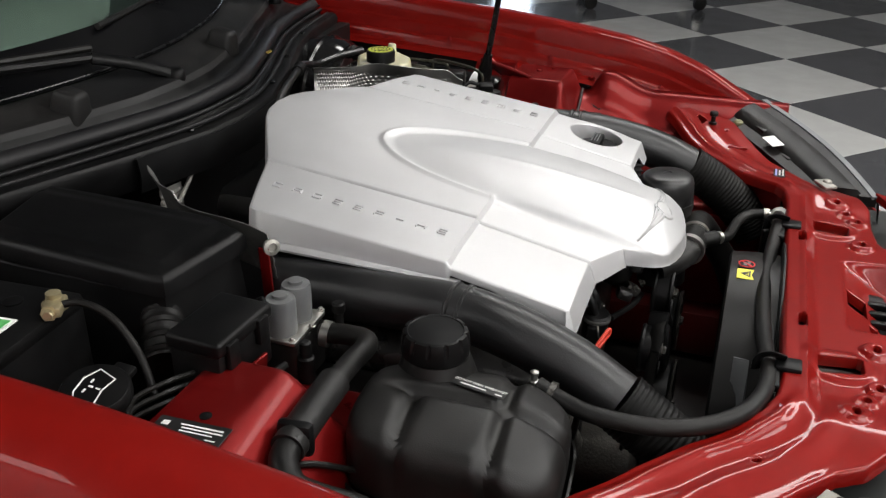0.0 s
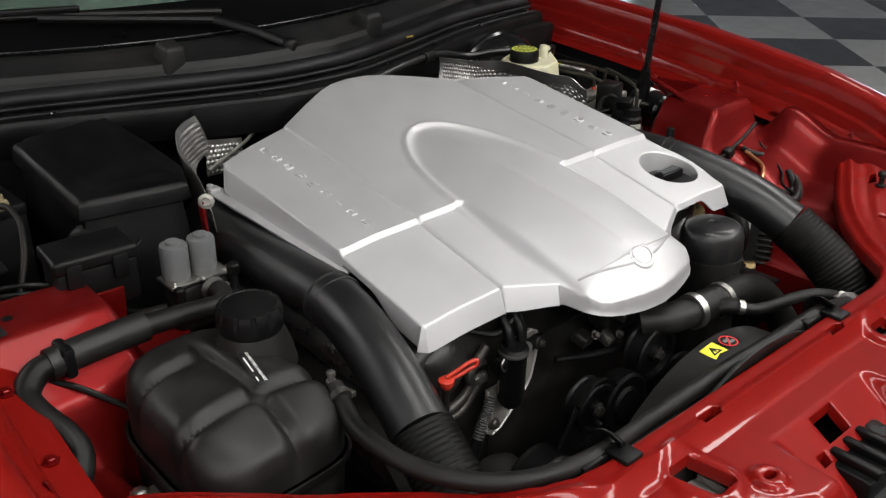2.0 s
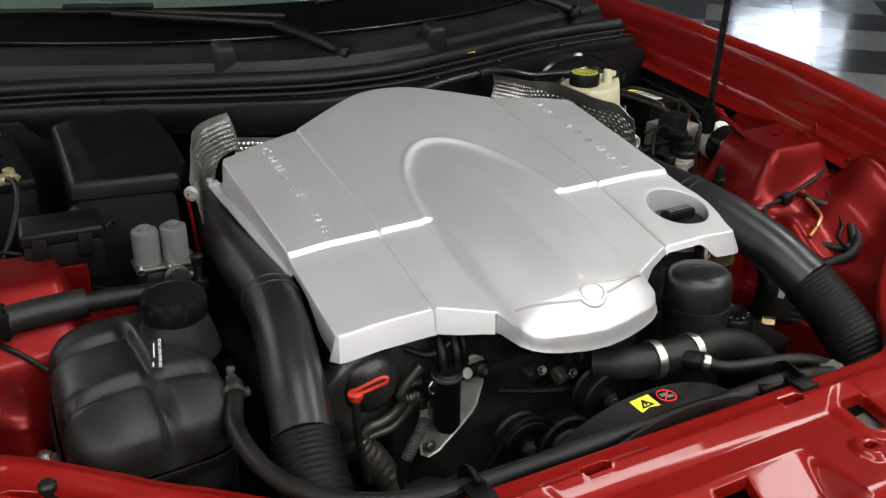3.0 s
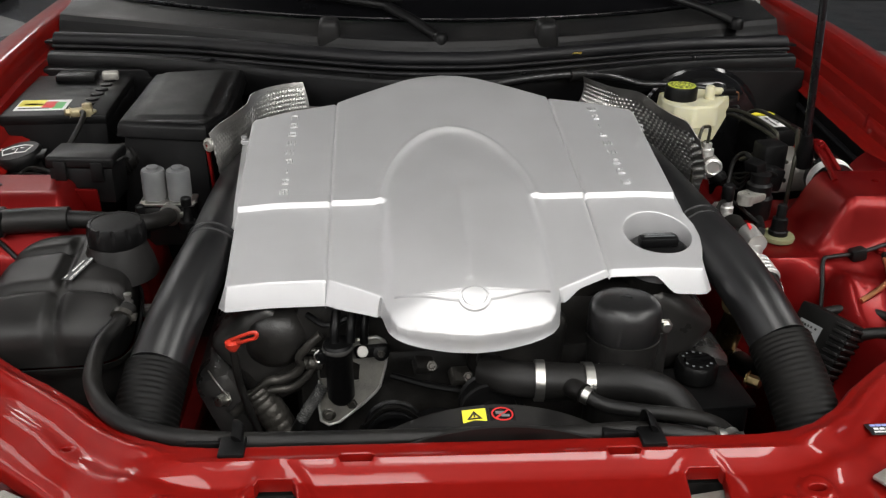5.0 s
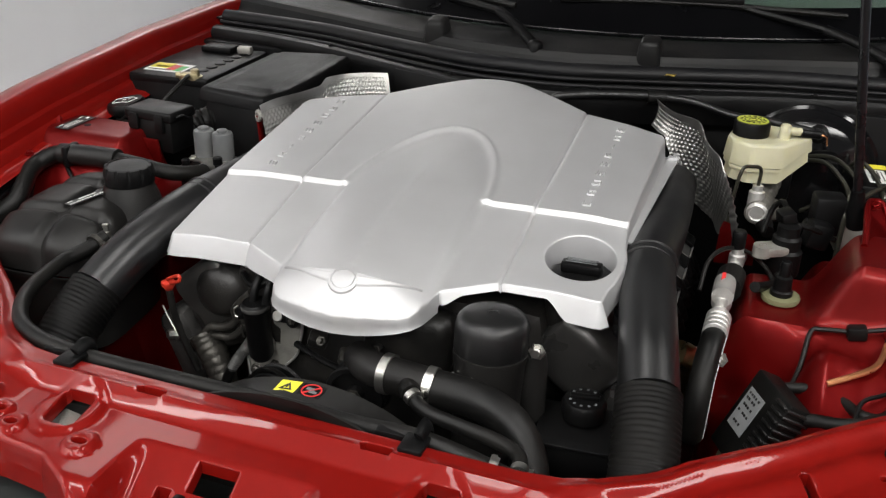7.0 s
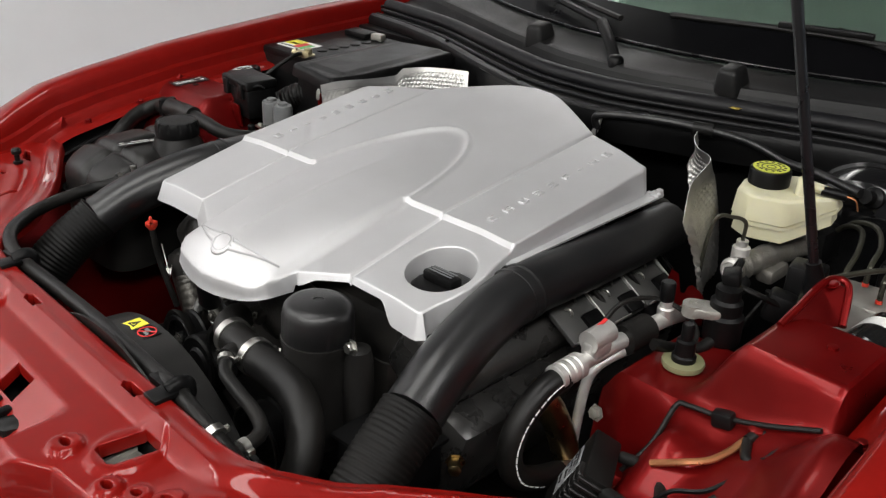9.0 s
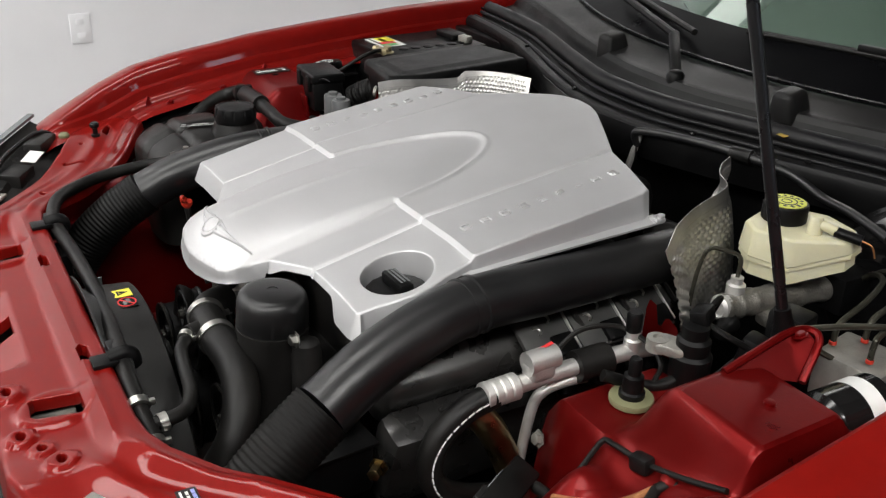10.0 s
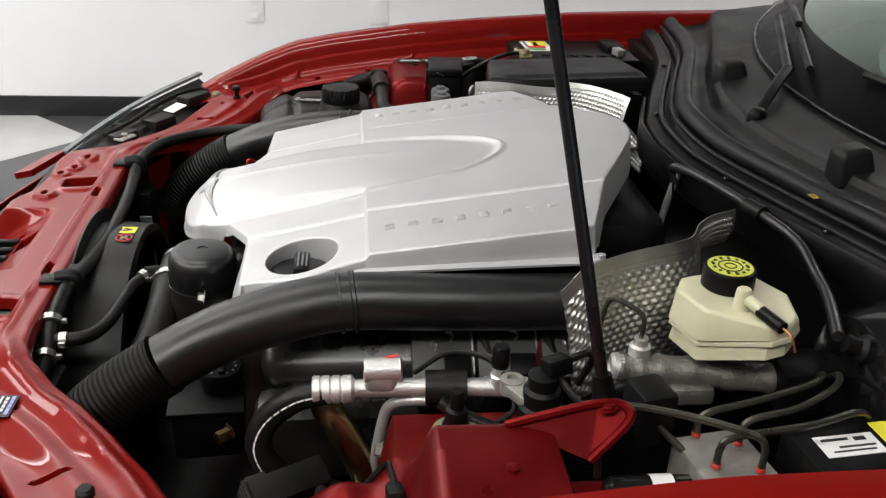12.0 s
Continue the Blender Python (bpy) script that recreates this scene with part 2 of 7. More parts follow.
def sheet(name, fn, nu, nv, material, parent=None, label="", thick=0.0, close=False):
    """A sheet from fn(u, v) with u and v from 0 to 1; thick gives it a back."""
    vs = [Vector(fn(i / nu, j / nv)) for j in range(nv + 1) for i in range(nu + 1)]
    w = nu + 1
    fs = [(j * w + i, j * w + i + 1, (j + 1) * w + i + 1, (j + 1) * w + i) for j in range(nv) for i in range(nu)]
    if thick:
        n = len(vs)
        nor = []
        for j in range(nv + 1):
            for i in range(nu + 1):
                a = vs[j * w + min(i + 1, nu)] - vs[j * w + max(i - 1, 0)]
                b = vs[min(j + 1, nv) * w + i] - vs[max(j - 1, 0) * w + i]
                nor.append(a.cross(b).normalized())
        vs += [v - k * thick for v, k in zip(vs[:n], nor)]
        fs += [tuple(q + n for q in f[::-1]) for f in fs[:nu * nv]]
        rim = [i for i in range(nu + 1)] + [j * w + nu for j in range(1, nv + 1)] + [nv * w + i for i in range(nu - 1, -1, -1)] + [j * w for j in range(nv - 1, 0, -1)]
        fs += [(a, b, b + n, a + n) for a, b in zip(rim, rim[1:] + rim[:1])]
    return solid(name, vs, fs, material, parent, label)


def dense(loop, step):
    """A closed line cut into short pieces."""
    out = []
    for a, b in zip(loop, loop[1:] + loop[:1]):
        n = max(1, int(math.dist(a, b) / step + 0.5))
        out += [(a[0] + (b[0] - a[0]) * k / n, a[1] + (b[1] - a[1]) * k / n) for k in range(n)]
    return out


def inside(p, loop):
    x, y = p[:, 0], p[:, 1]
    res = np.zeros(len(p), bool)
    for (x0, y0), (x1, y1) in zip(loop, loop[1:] + loop[:1]):
        if y0 != y1:
            hit = ((y0 > y) != (y1 > y)) & (x < (x1 - x0) * (y - y0) / (y1 - y0) + x0)
            res ^= hit
    return res


def near_line(p, loop):
    d = np.full(len(p), 9.0)
    for a, b in zip(loop, loop[1:] + loop[:1]):
        a, b = np.array(a), np.array(b)
        t = np.clip(((p - a) @ (b - a)) / max((b - a) @ (b - a), 1e-12), 0, 1)
        d = np.minimum(d, np.hypot(*(p - (a + t[:, None] * (b - a))).T))
    return d


def pressed(outline, height, depth, holes=(), step=0.006, lip=0.004, hole_depth=0.012, cuts=((), ()), flare=None, fall=None):
    """Verts and faces of a pressed or moulded panel: a top that follows height(x, y) inside the outline, holes
    through it, and a rounded skirt that hangs depth(x, y) below its rim."""
    from mathutils.geometry import delaunay_2d_cdt as cdt
    loops = [dense(list(outline), step)] + [dense(list(h), step) for h in holes]
    xs, ys = zip(*loops[0])
    axes = []
    for lo, hi, fine in ((min(xs), max(xs), cuts[0]), (min(ys), max(ys), cuts[1])):
        a = np.arange(lo, hi, step)
        a = np.array([q for q in a if not any(abs(q - c) < step * 0.6 for c in fine)] + list(fine))
        axes.append(np.sort(a))
    gx, gy = np.meshgrid(*axes)
    grid = np.stack([gx.ravel(), gy.ravel()], 1)
    keep = inside(grid, loops[0]) & (near_line(grid, loops[0]) > step * 0.55)
    for h in loops[1:]:
        keep &= ~inside(grid, h) & (near_line(grid, h) > step * 0.55)
    pts = [Vector(p) for lp in loops for p in lp] + [Vector(p) for p in grid[keep]]
    rings, at = [], 0
    edges = []
    for lp in loops:
        idx = list(range(at, at + len(lp)))
        edges += list(zip(idx, idx[1:] + idx[:1]))
        rings.append(idx)
        at += len(lp)
    v2, _, fs, *_ = cdt(pts, edges, [], 0, 1e-6)
    v2 = np.array([(v.x, v.y) for v in v2])
    mid = np.array([v2[list(f)].mean(0) for f in fs])
    ok = inside(mid, loops[0])
    for h in loops[1:]:
        ok &= ~inside(mid, h)
    verts = [(x, y, z) for (x, y), z in zip(v2, height(v2[:, 0], v2[:, 1]))]
    faces = [tuple(f) for f, k in zip(fs, ok) if k]
    for n, idx in enumerate(rings):
        lp = np.array([v2[i] for i in idx])
        area = sum(a[0] * b[1] - b[0] * a[1] for a, b in zip(lp, np.roll(lp, -1, 0)))
        t = np.roll(lp, -1, 0) - np.roll(lp, 1, 0)
        nor = np.stack([t[:, 1], -t[:, 0]], 1) / (np.linalg.norm(t, axis=1)[:, None] + 1e-9) * (1 if area > 0 else -1)
        z = height(lp[:, 0], lp[:, 1])
        if n == 0:
            d = np.maximum(depth(lp[:, 0], lp[:, 1]), lip * 1.5)
            out_d = d * (flare(lp[:, 0], lp[:, 1]) if flare else 0.1)
            ld = np.minimum(lip if fall is None else lip + fall(lp[:, 0], lp[:, 1]), d * 0.8)
            prof = [(0.3 * lip, 0.12 * ld), (0.8 * lip, 0.6 * ld), (lip, ld), (lip + out_d, d), (lip - 0.003 + out_d, d), (lip - 0.003, ld + 0.003)]
        else:
            prof = [(-0.0008, 0.0006 + 0 * z), (-0.0012, 0.002 + 0 * z), (-0.0012, hole_depth + 0 * z)]
        last = list(idx)
        for out, drop in prof:
            q = lp + nor * np.reshape(out, (-1, 1)) * (1 if n == 0 else 1)
            base = len(verts)
            verts += [(a, b, c) for (a, b), c in zip(q, z - drop)]
            now = list(range(base, base + len(idx)))
            for i in range(len(idx)):
                j = (i + 1) % len(idx)
                faces.append((last[i], last[j], now[j], now[i]))
            last = now
    return verts, faces


def slab(name, loop, back, material, parent=None, label=""):
    """A flat plate of any outline: loop lists its front corners, back is the way to its rear face."""
    from mathutils.geometry import tessellate_polygon
    front = [Vector(p) for p in loop]
    n = len(front)
    tris = [tuple(t) for t in tessellate_polygon([front])]
    faces = tris + [tuple(i + n for i in t[::-1]) for t in tris] + [(i, (i + 1) % n, (i + 1) % n + n, i + n) for i in range(n)]
    return solid(name, front + [p + Vector(back) for p in front], faces, material, parent, label)


def ring2d(cx, cy, r, n=28, ry=None):
    return [(cx + r * math.cos(2 * math.pi * k / n), cy + (ry or r) * math.sin(2 * math.pi * k / n)) for k in range(n)]


def mirror_x(half):
    """A closed line from its right half, listed from front to back."""
    return list(half) + [(-x, y) for x, y in half[::-1] if abs(x) > 1e-6]


def bars(parent, m, rows, material, name="print_bar"):
    """Unreadable print as plain bars on a label: rows of (x, y, width, height) in the label's plane."""
    for x, y, w, h in rows:
        bm = bmesh.new()
        box(bm, (w, h, 0.0006))
        ob = part(name, bm, material, parent, smooth=False)
        ob.matrix_local = m @ pose(x, y, 0.0012)


def plate(name, m, w, h, material, parent, label="", t=0.0012):
    bm = bmesh.new()
    box(bm, (w, h, t), bevel=0.0003, segs=1)
    ob = part(name, bm, material, parent, label)
    ob.matrix_local = m
    return ob


def bolt(bm, m, r=0.006, h=0.005):
    lathe(bm, [(r * 1.5, 0), (r * 1.5, 0.0012), (r, 0.0013), (r, h), (r * 0.8, h + 0.001)], 6, m)
    return bm

# ---- engine cover ----
ENGINE = pose(0, 0, 0.86, 0, -1.6, 0)  # the engine sits a little askew in the bay


def hump_edge(x, y):
    """Distance inside the outline of the hump: straight sides with an elliptical rear end."""
    ax, v = np.abs(x), np.maximum(y + 0.05, 0)
    g = np.sqrt((ax / 0.108) ** 2 + (v / 0.252) ** 2) + 1e-6
    slope = np.sqrt((ax / 0.108 ** 2) ** 2 + (v / 0.252 ** 2) ** 2) / g + 1e-6
    return np.where(y > -0.05, (1 - g) / slope, 0.108 - ax)


def cover_height(x, y):
    ax = np.abs(x)
    base = np.where(y > 0, 0.138 * y, 0.222 * y) + 0.002 - 0.004 * smoothstep(0.24, 0.31, ax)
    base = base - 0.0064 * np.clip((0.0020 - y) / 0.0040, 0, 1) * smoothstep(0.095, 0.103, ax)
    base = base - 0.0012 * smoothstep(0.173, 0.178, ax)
    base = base - 0.0042 * np.exp(-((ax - 0.1755) / 0.0017) ** 2)
    base = base + 0.011 * smoothstep(0.10, 0.40, y) * np.clip(1 - (ax / 0.18) ** 2, 0, 1)
    e = hump_edge(x, y)
    chin = 0.006 * np.logaddexp(0, (-0.227 - y) / 0.006)
    hump = np.where(y > 0, 0.118 * y, 0.118 * y - 0.30 * y * y) + 0.018 * (1 - (ax / 0.112) ** 2) - 0.002 - 0.010 * smoothstep(0.0, 0.20, y)
    hump = hump - 0.80 * chin - 0.014 * (ax / 0.108) ** 4 * smoothstep(-0.08, -0.22, y)
    hump = hump + 0.0026 * np.exp(-np.abs(x) / 0.006) * smoothstep(0.10, -0.06, y) * smoothstep(-0.206, -0.196, y)
    m = smoothstep(-0.002, 0.016, e)
    z = base * (1 - m) + hump * m
    return z + 0.0032 * np.exp(-((e + 0.002) / 0.0048) ** 2) * smoothstep(-0.10, 0.05, y)


def cover_depth(x, y):
    """How far the skirt hangs below the rim."""
    ax = np.abs(x)
    d = 0.010 + 0.020 * smoothstep(-0.055, -0.115, y)
    d = np.where(y < -0.148, 0.030 - 0.004 * smoothstep(0.16, 0.110, ax), d)
    d = np.where((y < -0.12) & (x > 0.10), 0.009 + 0.022 * smoothstep(0.232, 0.264, x) + 0.008 * smoothstep(0.135, 0.11, x), d)
    d = np.where((y < -0.193) & (ax < 0.1075), np.maximum(cover_height(x, y) + 0.0835 - 0.011 * (ax / 0.10) ** 2, 0.010), d)
    d = np.where(y > -0.002, 0.0225 + 0.061 * y, d)
    return np.where(y > 0.285, 0.055, d)


def cover_flare(x, y):
    """How far the skirt leans out for each metre that it hangs."""
    return np.where((y < -0.148) & (np.abs(x) > 0.107), 0.36, 0.10)


def engine_cover():
    top = thing("engine_cover", (0, 0, 0), "silver satin plastic engine cover with raised centre hump and ribs", "engine cover")
    top.matrix_world = ENGINE
    half = [(0, -0.2605), (0.03, -0.2580), (0.06, -0.2520), (0.078, -0.2465), (0.090, -0.2390), (0.097, -0.2285), (0.1005, -0.214), (0.103, -0.200), (0.107, -0.186), (0.140, -0.1690), (0.1755, -0.1515),
            (0.2965, -0.1515), (0.2985, -0.1490), (0.300, 0), (0.306, 0.260), (0.302, 0.271), (0.178, 0.312), (0.170, 0.316), (0.110, 0.350), (0.060, 0.377), (0.035, 0.386), (0, 0.390)]
    line = mirror_x(half)
    bulge = [(0.301, -0.13), (0.307, -0.11), (0.311, -0.085), (0.310, -0.06), (0.304, -0.035)]
    k = line.index((0.300, 0))
    line = line[:k] + bulge + line[k:]
    v, f = pressed(line, cover_height, cover_depth, [ring2d(0.2575, -0.0795, 0.0455, 64)], 0.0031, 0.0024, 0.045,
                   ([s * c for s in (-1, 1) for c in (0.1715, 0.1735, 0.1755, 0.1775, 0.1795)], (-0.0045, -0.0020, 0.0020, 0.0045)), cover_flare,
                   lambda x, y: 0.013 * smoothstep(-0.205, -0.232, y))
    solid("cover_shell", v, f, SILVER, top)
    for s in (-1, 1):  # flange strip under each long side
        def flange(u, w, s=s):
            y = -0.016 + 0.297 * u
            x = 0.301 + 0.006 * u + (0.009 + 0.013 * u) * w
            return (s * x, y, 0.066 * y - 0.0235 - 0.002 * w)
        sheet("side_flange", flange, 16, 3, SILVER, top, thick=0.003)
        bm = bmesh.new()
        box(bm, (0.018, 0.016, 0.008), (s * 0.322, 0.276, -0.003), bevel=0.003)
        lathe(bm, [(0.005, 0), (0.005, 0.004), (0.003, 0.005)], 12, pose(s * 0.326, 0.278, 0.001))
        part("mounting_ear", bm, SILVER, top)
    # raised letters, unreadable shapes of their size
    strokes = {"low": (0, -0.0042, 0.0112, 0.0018), "top": (0, 0.0042, 0.0112, 0.0018), "fore": (-0.0048, 0, 0.0018, 0.0092), "aft": (0.0048, 0, 0.0018, 0.0092), "mid": (0, 0, 0.0100, 0.0018)}
    shapes = (("low", "top", "fore"), ("fore", "top", "mid", "aft"), ("low", "top", "fore", "aft"), ("top", "mid", "low"), ("low", "mid", "top"), ("fore", "mid", "top"), ("mid", ), ("fore", "mid", "aft"), ("fore", "low", "mid", "top"))
    for s in (-1, 1):
        for n in range(9):
            y = 0.029 + 0.0295 * n
            x = s * 0.2400
            bm = bmesh.new()
            for key in shapes[n if s > 0 else 8 - n]:
                cx, cy, w, d = strokes[key]
                box(bm, (w * 1.05, d, 0.0046), (cx * 1.25, cy * 1.25, 0), bevel=0.0006, segs=1)
            ob = part("raised_letter", bm, SILVER, top)
            z = float(cover_height(np.array([x]), np.array([y]))[0])
            ob.matrix_local = pose(x, y, z, 7.8, 0, 0) @ pose(0, 0, 0, 0, 0, 90 * s)
    # winged emblem on the nose
    nose = lambda x, y: float(cover_height(np.array([float(x)]), np.array([float(y)]))[0])
    ys = -0.2265

    def disc(u, v):
        a, r = 2 * math.pi * u, 0.0200 * v
        x, y = r * math.cos(a), ys - 0.001 + r * 0.72 * math.sin(a)
        h = 0.0030 if r < 0.0142 else (0.0014 if r < 0.0155 else (0.0032 if r < 0.0185 else (0.0026 if r < 0.0194 else -0.002)))
        return (x, y, nose(x, y) + h)
    sheet("emblem", disc, 56, 30, SILVER, top, "raised round winged emblem")
    ribs = (-0.0015, 0.0014, 0.0020, 0.0020, 0.0010, 0.0010, 0.0018, 0.0020, 0.0020, 0.0010, 0.0010, 0.0020, 0.0020, 0.0014, -0.0015)
    for s in (-1, 1):
        def wing(u, v, s=s):
            x = s * (0.0150 + 0.0785 * u)
            low, high = ys - 0.0060 + 0.0275 * u ** 1.5, ys + 0.0120 - 0.0090 * u + 0.0200 * u ** 2.5
            y = low + (high - low) * v
            return (x, y, nose(x, y) + ribs[min(14, int(v * 14 + 0.5))] * (1.9 - 0.5 * u) - 0.0004)
        sheet("emblem_wing", wing, 28, 14, SILVER, top)
    return top


engine_cover()

# oil filler cap, seen through the hole of the cover
cap = thing("oil_filler_cap", (0, 0, 0), "black plastic oil filler cap with ribbed grip and printed lines", "cap")
cap.matrix_world = ENGINE @ pose(0.2595, -0.080, -0.060)
part("cap_body", lathe(bmesh.new(), [(0.040, 0), (0.040, 0.012), (0.036, 0.016), (0.033, 0.017)], 40, ripple=lambda a, k: 1 + 0.02 * math.sin(16 * a)), BLACK, cap)
part("grip", box(bmesh.new(), (0.052, 0.020, 0.014), (0, 0, 0.023), bevel=0.004), BLACK, cap)
bars(cap, pose(0, 0, 0.030), [(0, 0.006, 0.040, 0.002), (0, 0.001, 0.036, 0.002), (0, -0.004, 0.040, 0.002)], GREY_PL)
part("filler_neck", lathe(bmesh.new(), [(0.044, -0.05), (0.044, 0.0), (0.040, 0.002)], 32), GRIME, cap)

# ---- intake pipes ----


def intake_pipe(s):
    top = thing("intake_pipe", (0, 0, 0), "black plastic air intake pipe with ribbed bellows", "pipe", "intake pipes")
    top.matrix_world = ENGINE
    pts = [(0.325, 0.31, -0.058), (0.331, 0.20, -0.055), (0.334, 0.09, -0.052), (0.335, -0.017, -0.049), (0.345, -0.09, -0.056), (0.360, -0.17, -0.077), (0.373, -0.232, -0.106)]
    pts = [(s * x, y, z) for x, y, z in pts]
    hose("pipe", pts, 0.0345, PIPE, top, segs=32, per=10)
    a = Vector((s * 0.335, -0.017, -0.049))
    bm = bmesh.new()
    for d in (0.0, 0.016):
        m = along(a + Vector((0, -d, -0.0015 * d / 0.016)), a + Vector((s * 0.05, -d - 0.6, -0.05)))
        lathe(bm, [(0.0340, -0.0035), (0.0368, -0.0018), (0.0368, 0.0018), (0.0340, 0.0035)], 36, m)
    part("joint_rib", bm, PIPE, top)
    line = smooth_path([(s * 0.373, -0.232, -0.106), (s * 0.380, -0.282, -0.138), (s * 0.385, -0.328, -0.178), (s * 0.388, -0.363, -0.225)], 90)
    bm = bmesh.new()
    tube(bm, line, 0.0372, 28, smooth=False, radius=lambda k: 1.0 + 0.014 * math.sin(k * 2 * math.pi * 28))
    part("bellows", bm, BELLOWS, top, "ribbed rubber bellows")


for s in (-1, 1):
    intake_pipe(s)

# ---- car body: fenders, aprons, towers, front panel ----
CREST_L = [(-0.40, 0.735), (-0.31, 0.785), (-0.22, 0.826), (-0.14, 0.856), (-0.05, 0.874), (0.02, 0.884), (0.12, 0.899), (0.25, 0.911), (0.47, 0.926), (0.90, 0.938), (1.5, 0.953)]
CREST_R = [(-0.40, 0.745), (-0.32, 0.793), (-0.22, 0.842), (-0.14, 0.870), (-0.05, 0.892), (0.03, 0.904), (0.12, 0.916), (0.25, 0.930), (0.40, 0.938), (0.60, 0.948), (1.5, 0.975)]


def crest(y, s):
    return float(np.interp(y, *zip(*(CREST_L if s < 0 else CREST_R))))


def crest_x(y, s):
    """Distance of the fender's crest from the middle of the bay."""
    return (0.756 if s < 0 else 0.788) + 0.020 * float(smoothstep(0.15, 0.75, y)) - 0.045 * float(smoothstep(-0.12, -0.40, y))


def fender(s):
    prof = [(-0.078, -0.082), (-0.066, -0.076), (-0.046, -0.074), (-0.040, -0.060), (-0.033, -0.056), (-0.029, -0.040), (-0.020, -0.036), (-0.016, -0.016), (-0.009, -0.005), (0.0, 0.0), (0.018, 0.001),
            (0.046, -0.006), (0.074, -0.024), (0.092, -0.056), (0.102, -0.12), (0.106, -0.25), (0.098, -0.42), (0.091, -0.42), (0.098, -0.2)]

    def fn(u, v):
        y = -0.345 + 1.595 * u
        i = v * (len(prof) - 1)
        k = min(int(i), len(prof) - 2)
        x = prof[k][0] + (prof[k + 1][0] - prof[k][0]) * (i - k)
        z = prof[k][1] + (prof[k + 1][1] - prof[k][1]) * (i - k)
        if z > -0.10 and k < 9:
            z *= 1 - 0.75 * float(smoothstep(-0.20, -0.34, y))
        if k < 9:
            x, z = x * slim, z * deep
        return (s * (crest_x(y, s) + x), y, crest(y, s) + z)

    slim, deep = (1.0, 1.0) if s < 0 else (0.82, 1.32)
    top = thing("fender", (0, 0, 0), "glossy metallic red front fender with stepped gutter", "fender", "front fenders")
    sheet("fender_panel", fn, 90, (len(prof) - 1) * 2, RED, top)
    flange = lambda y, out, up: (s * (crest_x(y, s) + out * slim), y, crest(y, s) + up * deep)
    for y in (-0.09, 0.02, 0.135):
        part("fender_bolt", bolt(bmesh.new(), pose(*flange(y, -0.056, -0.075)), 0.006, 0.005), RED_IN, top)
    for y in (-0.132, 0.118, 0.36):
        bm = bmesh.new()
        a = [bm.verts.new(flange(y + dy, out, up)) for dy, out, up in ((-0.009, -0.045, -0.073), (0.009, -0.045, -0.073), (0, -0.040, -0.052), (-0.009, -0.039, -0.060), (0.009, -0.039, -0.060), (0, -0.036, -0.052))]
        for q in ((0, 1, 2), (3, 5, 4), (0, 2, 5, 3), (1, 4, 5, 2), (0, 3, 4, 1)):
            bm.faces.new([a[i] for i in q])
        part("gutter_tab", bm, RED_IN, top)


for s in (-1, 1):
    fender(s)


def apron_height(ax, y, s):
    """Inner apron with the strut tower that rises from it."""
    if s < 0:
        low = 0.42 + 0.20 * smoothstep(0.475, 0.535, ax) + 0.075 * smoothstep(0.575, 0.63, ax) + 0.03 * smoothstep(0.63, 0.70, ax)
    else:
        low = 0.42 + 0.21 * smoothstep(0.442, 0.485, ax) + 0.072 * smoothstep(0.50, 0.57, ax) + 0.035 * smoothstep(0.60, 0.70, ax)
        low = low + 0.055 * smoothstep(0.665, 0.735, ax)
        low = low + 0.010 * np.exp(-((ax - 0.565) / 0.035) ** 2 - ((y + 0.03) / 0.03) ** 2)
    tower = 0.42 + 0.290 * smoothstep(0.424, 0.437, ax) + 0.040 * smoothstep(0.430, 0.466, ax)
    if s < 0:
        tower = tower + 0.086 * smoothstep(0.525, 0.566, ax) * smoothstep(-0.005, 0.095, y)
    else:
        low = low + 0.034 * smoothstep(-0.12, -0.02, y) * smoothstep(0.50, 0.56, ax)
        shelf = 0.032 * smoothstep(0.60, 0.70, ax)
        upper = smoothstep(0.535, 0.598, ax) * smoothstep(0.026, 0.058, y) * (1 - smoothstep(0.704, 0.718, ax))
        tower = tower + shelf + (0.084 - shelf) * upper
    f = smoothstep(-0.012, 0.026, y) * (1 - smoothstep(0.165, 0.192, y))
    return low + (tower - low) * f


def apron(s):
    top = thing("strut_tower", (0, 0, 0), "dusty metallic red inner apron and strut tower", "car body", "strut towers")

    def fn(u, v):
        ax, y = 0.415 + 0.335 * u, -0.40 + 0.68 * v
        return (s * ax, y, float(apron_height(np.array(ax), np.array(y), s)))

    sheet("tower_panel", fn, 84, 120, RED_IN, top)
    bm = bmesh.new()
    bolt(bm, along((s * 0.4420, 0.0135, 0.684), (s * 0.42, -0.20, 0.730)), 0.0075, 0.007)
    part("tower_bolt", bm, ALU_D, top)
    lathe_bm = lathe(bmesh.new(), [(0.006, -0.002), (0.006, 0.0015), (0.003, 0.002)], 16, pose(s * 0.66, 0.12, 0.8355))
    part("plug", lathe_bm, RED_IN if s > 0 else BLACK, top)
    return top


towers = [apron(s) for s in (-1, 1)]


def words(body, m, size, material, parent, name="lettering"):
    """Readable print in the built-in font, as a thin mesh."""
    cu = bpy.data.curves.new(name, "FONT")
    cu.body, cu.size, cu.align_x, cu.align_y, cu.extrude = body, size, "CENTER", "CENTER", 0.0002
    tmp = bpy.data.objects.new(name, cu)
    scene.collection.objects.link(tmp)
    bpy.context.view_layer.update()
    me = bpy.data.meshes.new_from_object(tmp.evaluated_get(bpy.context.evaluated_depsgraph_get()))
    bpy.data.objects.remove(tmp)
    me.materials.clear()
    ob = link(name, me, material, parent)
    ob.matrix_local = m
    return ob


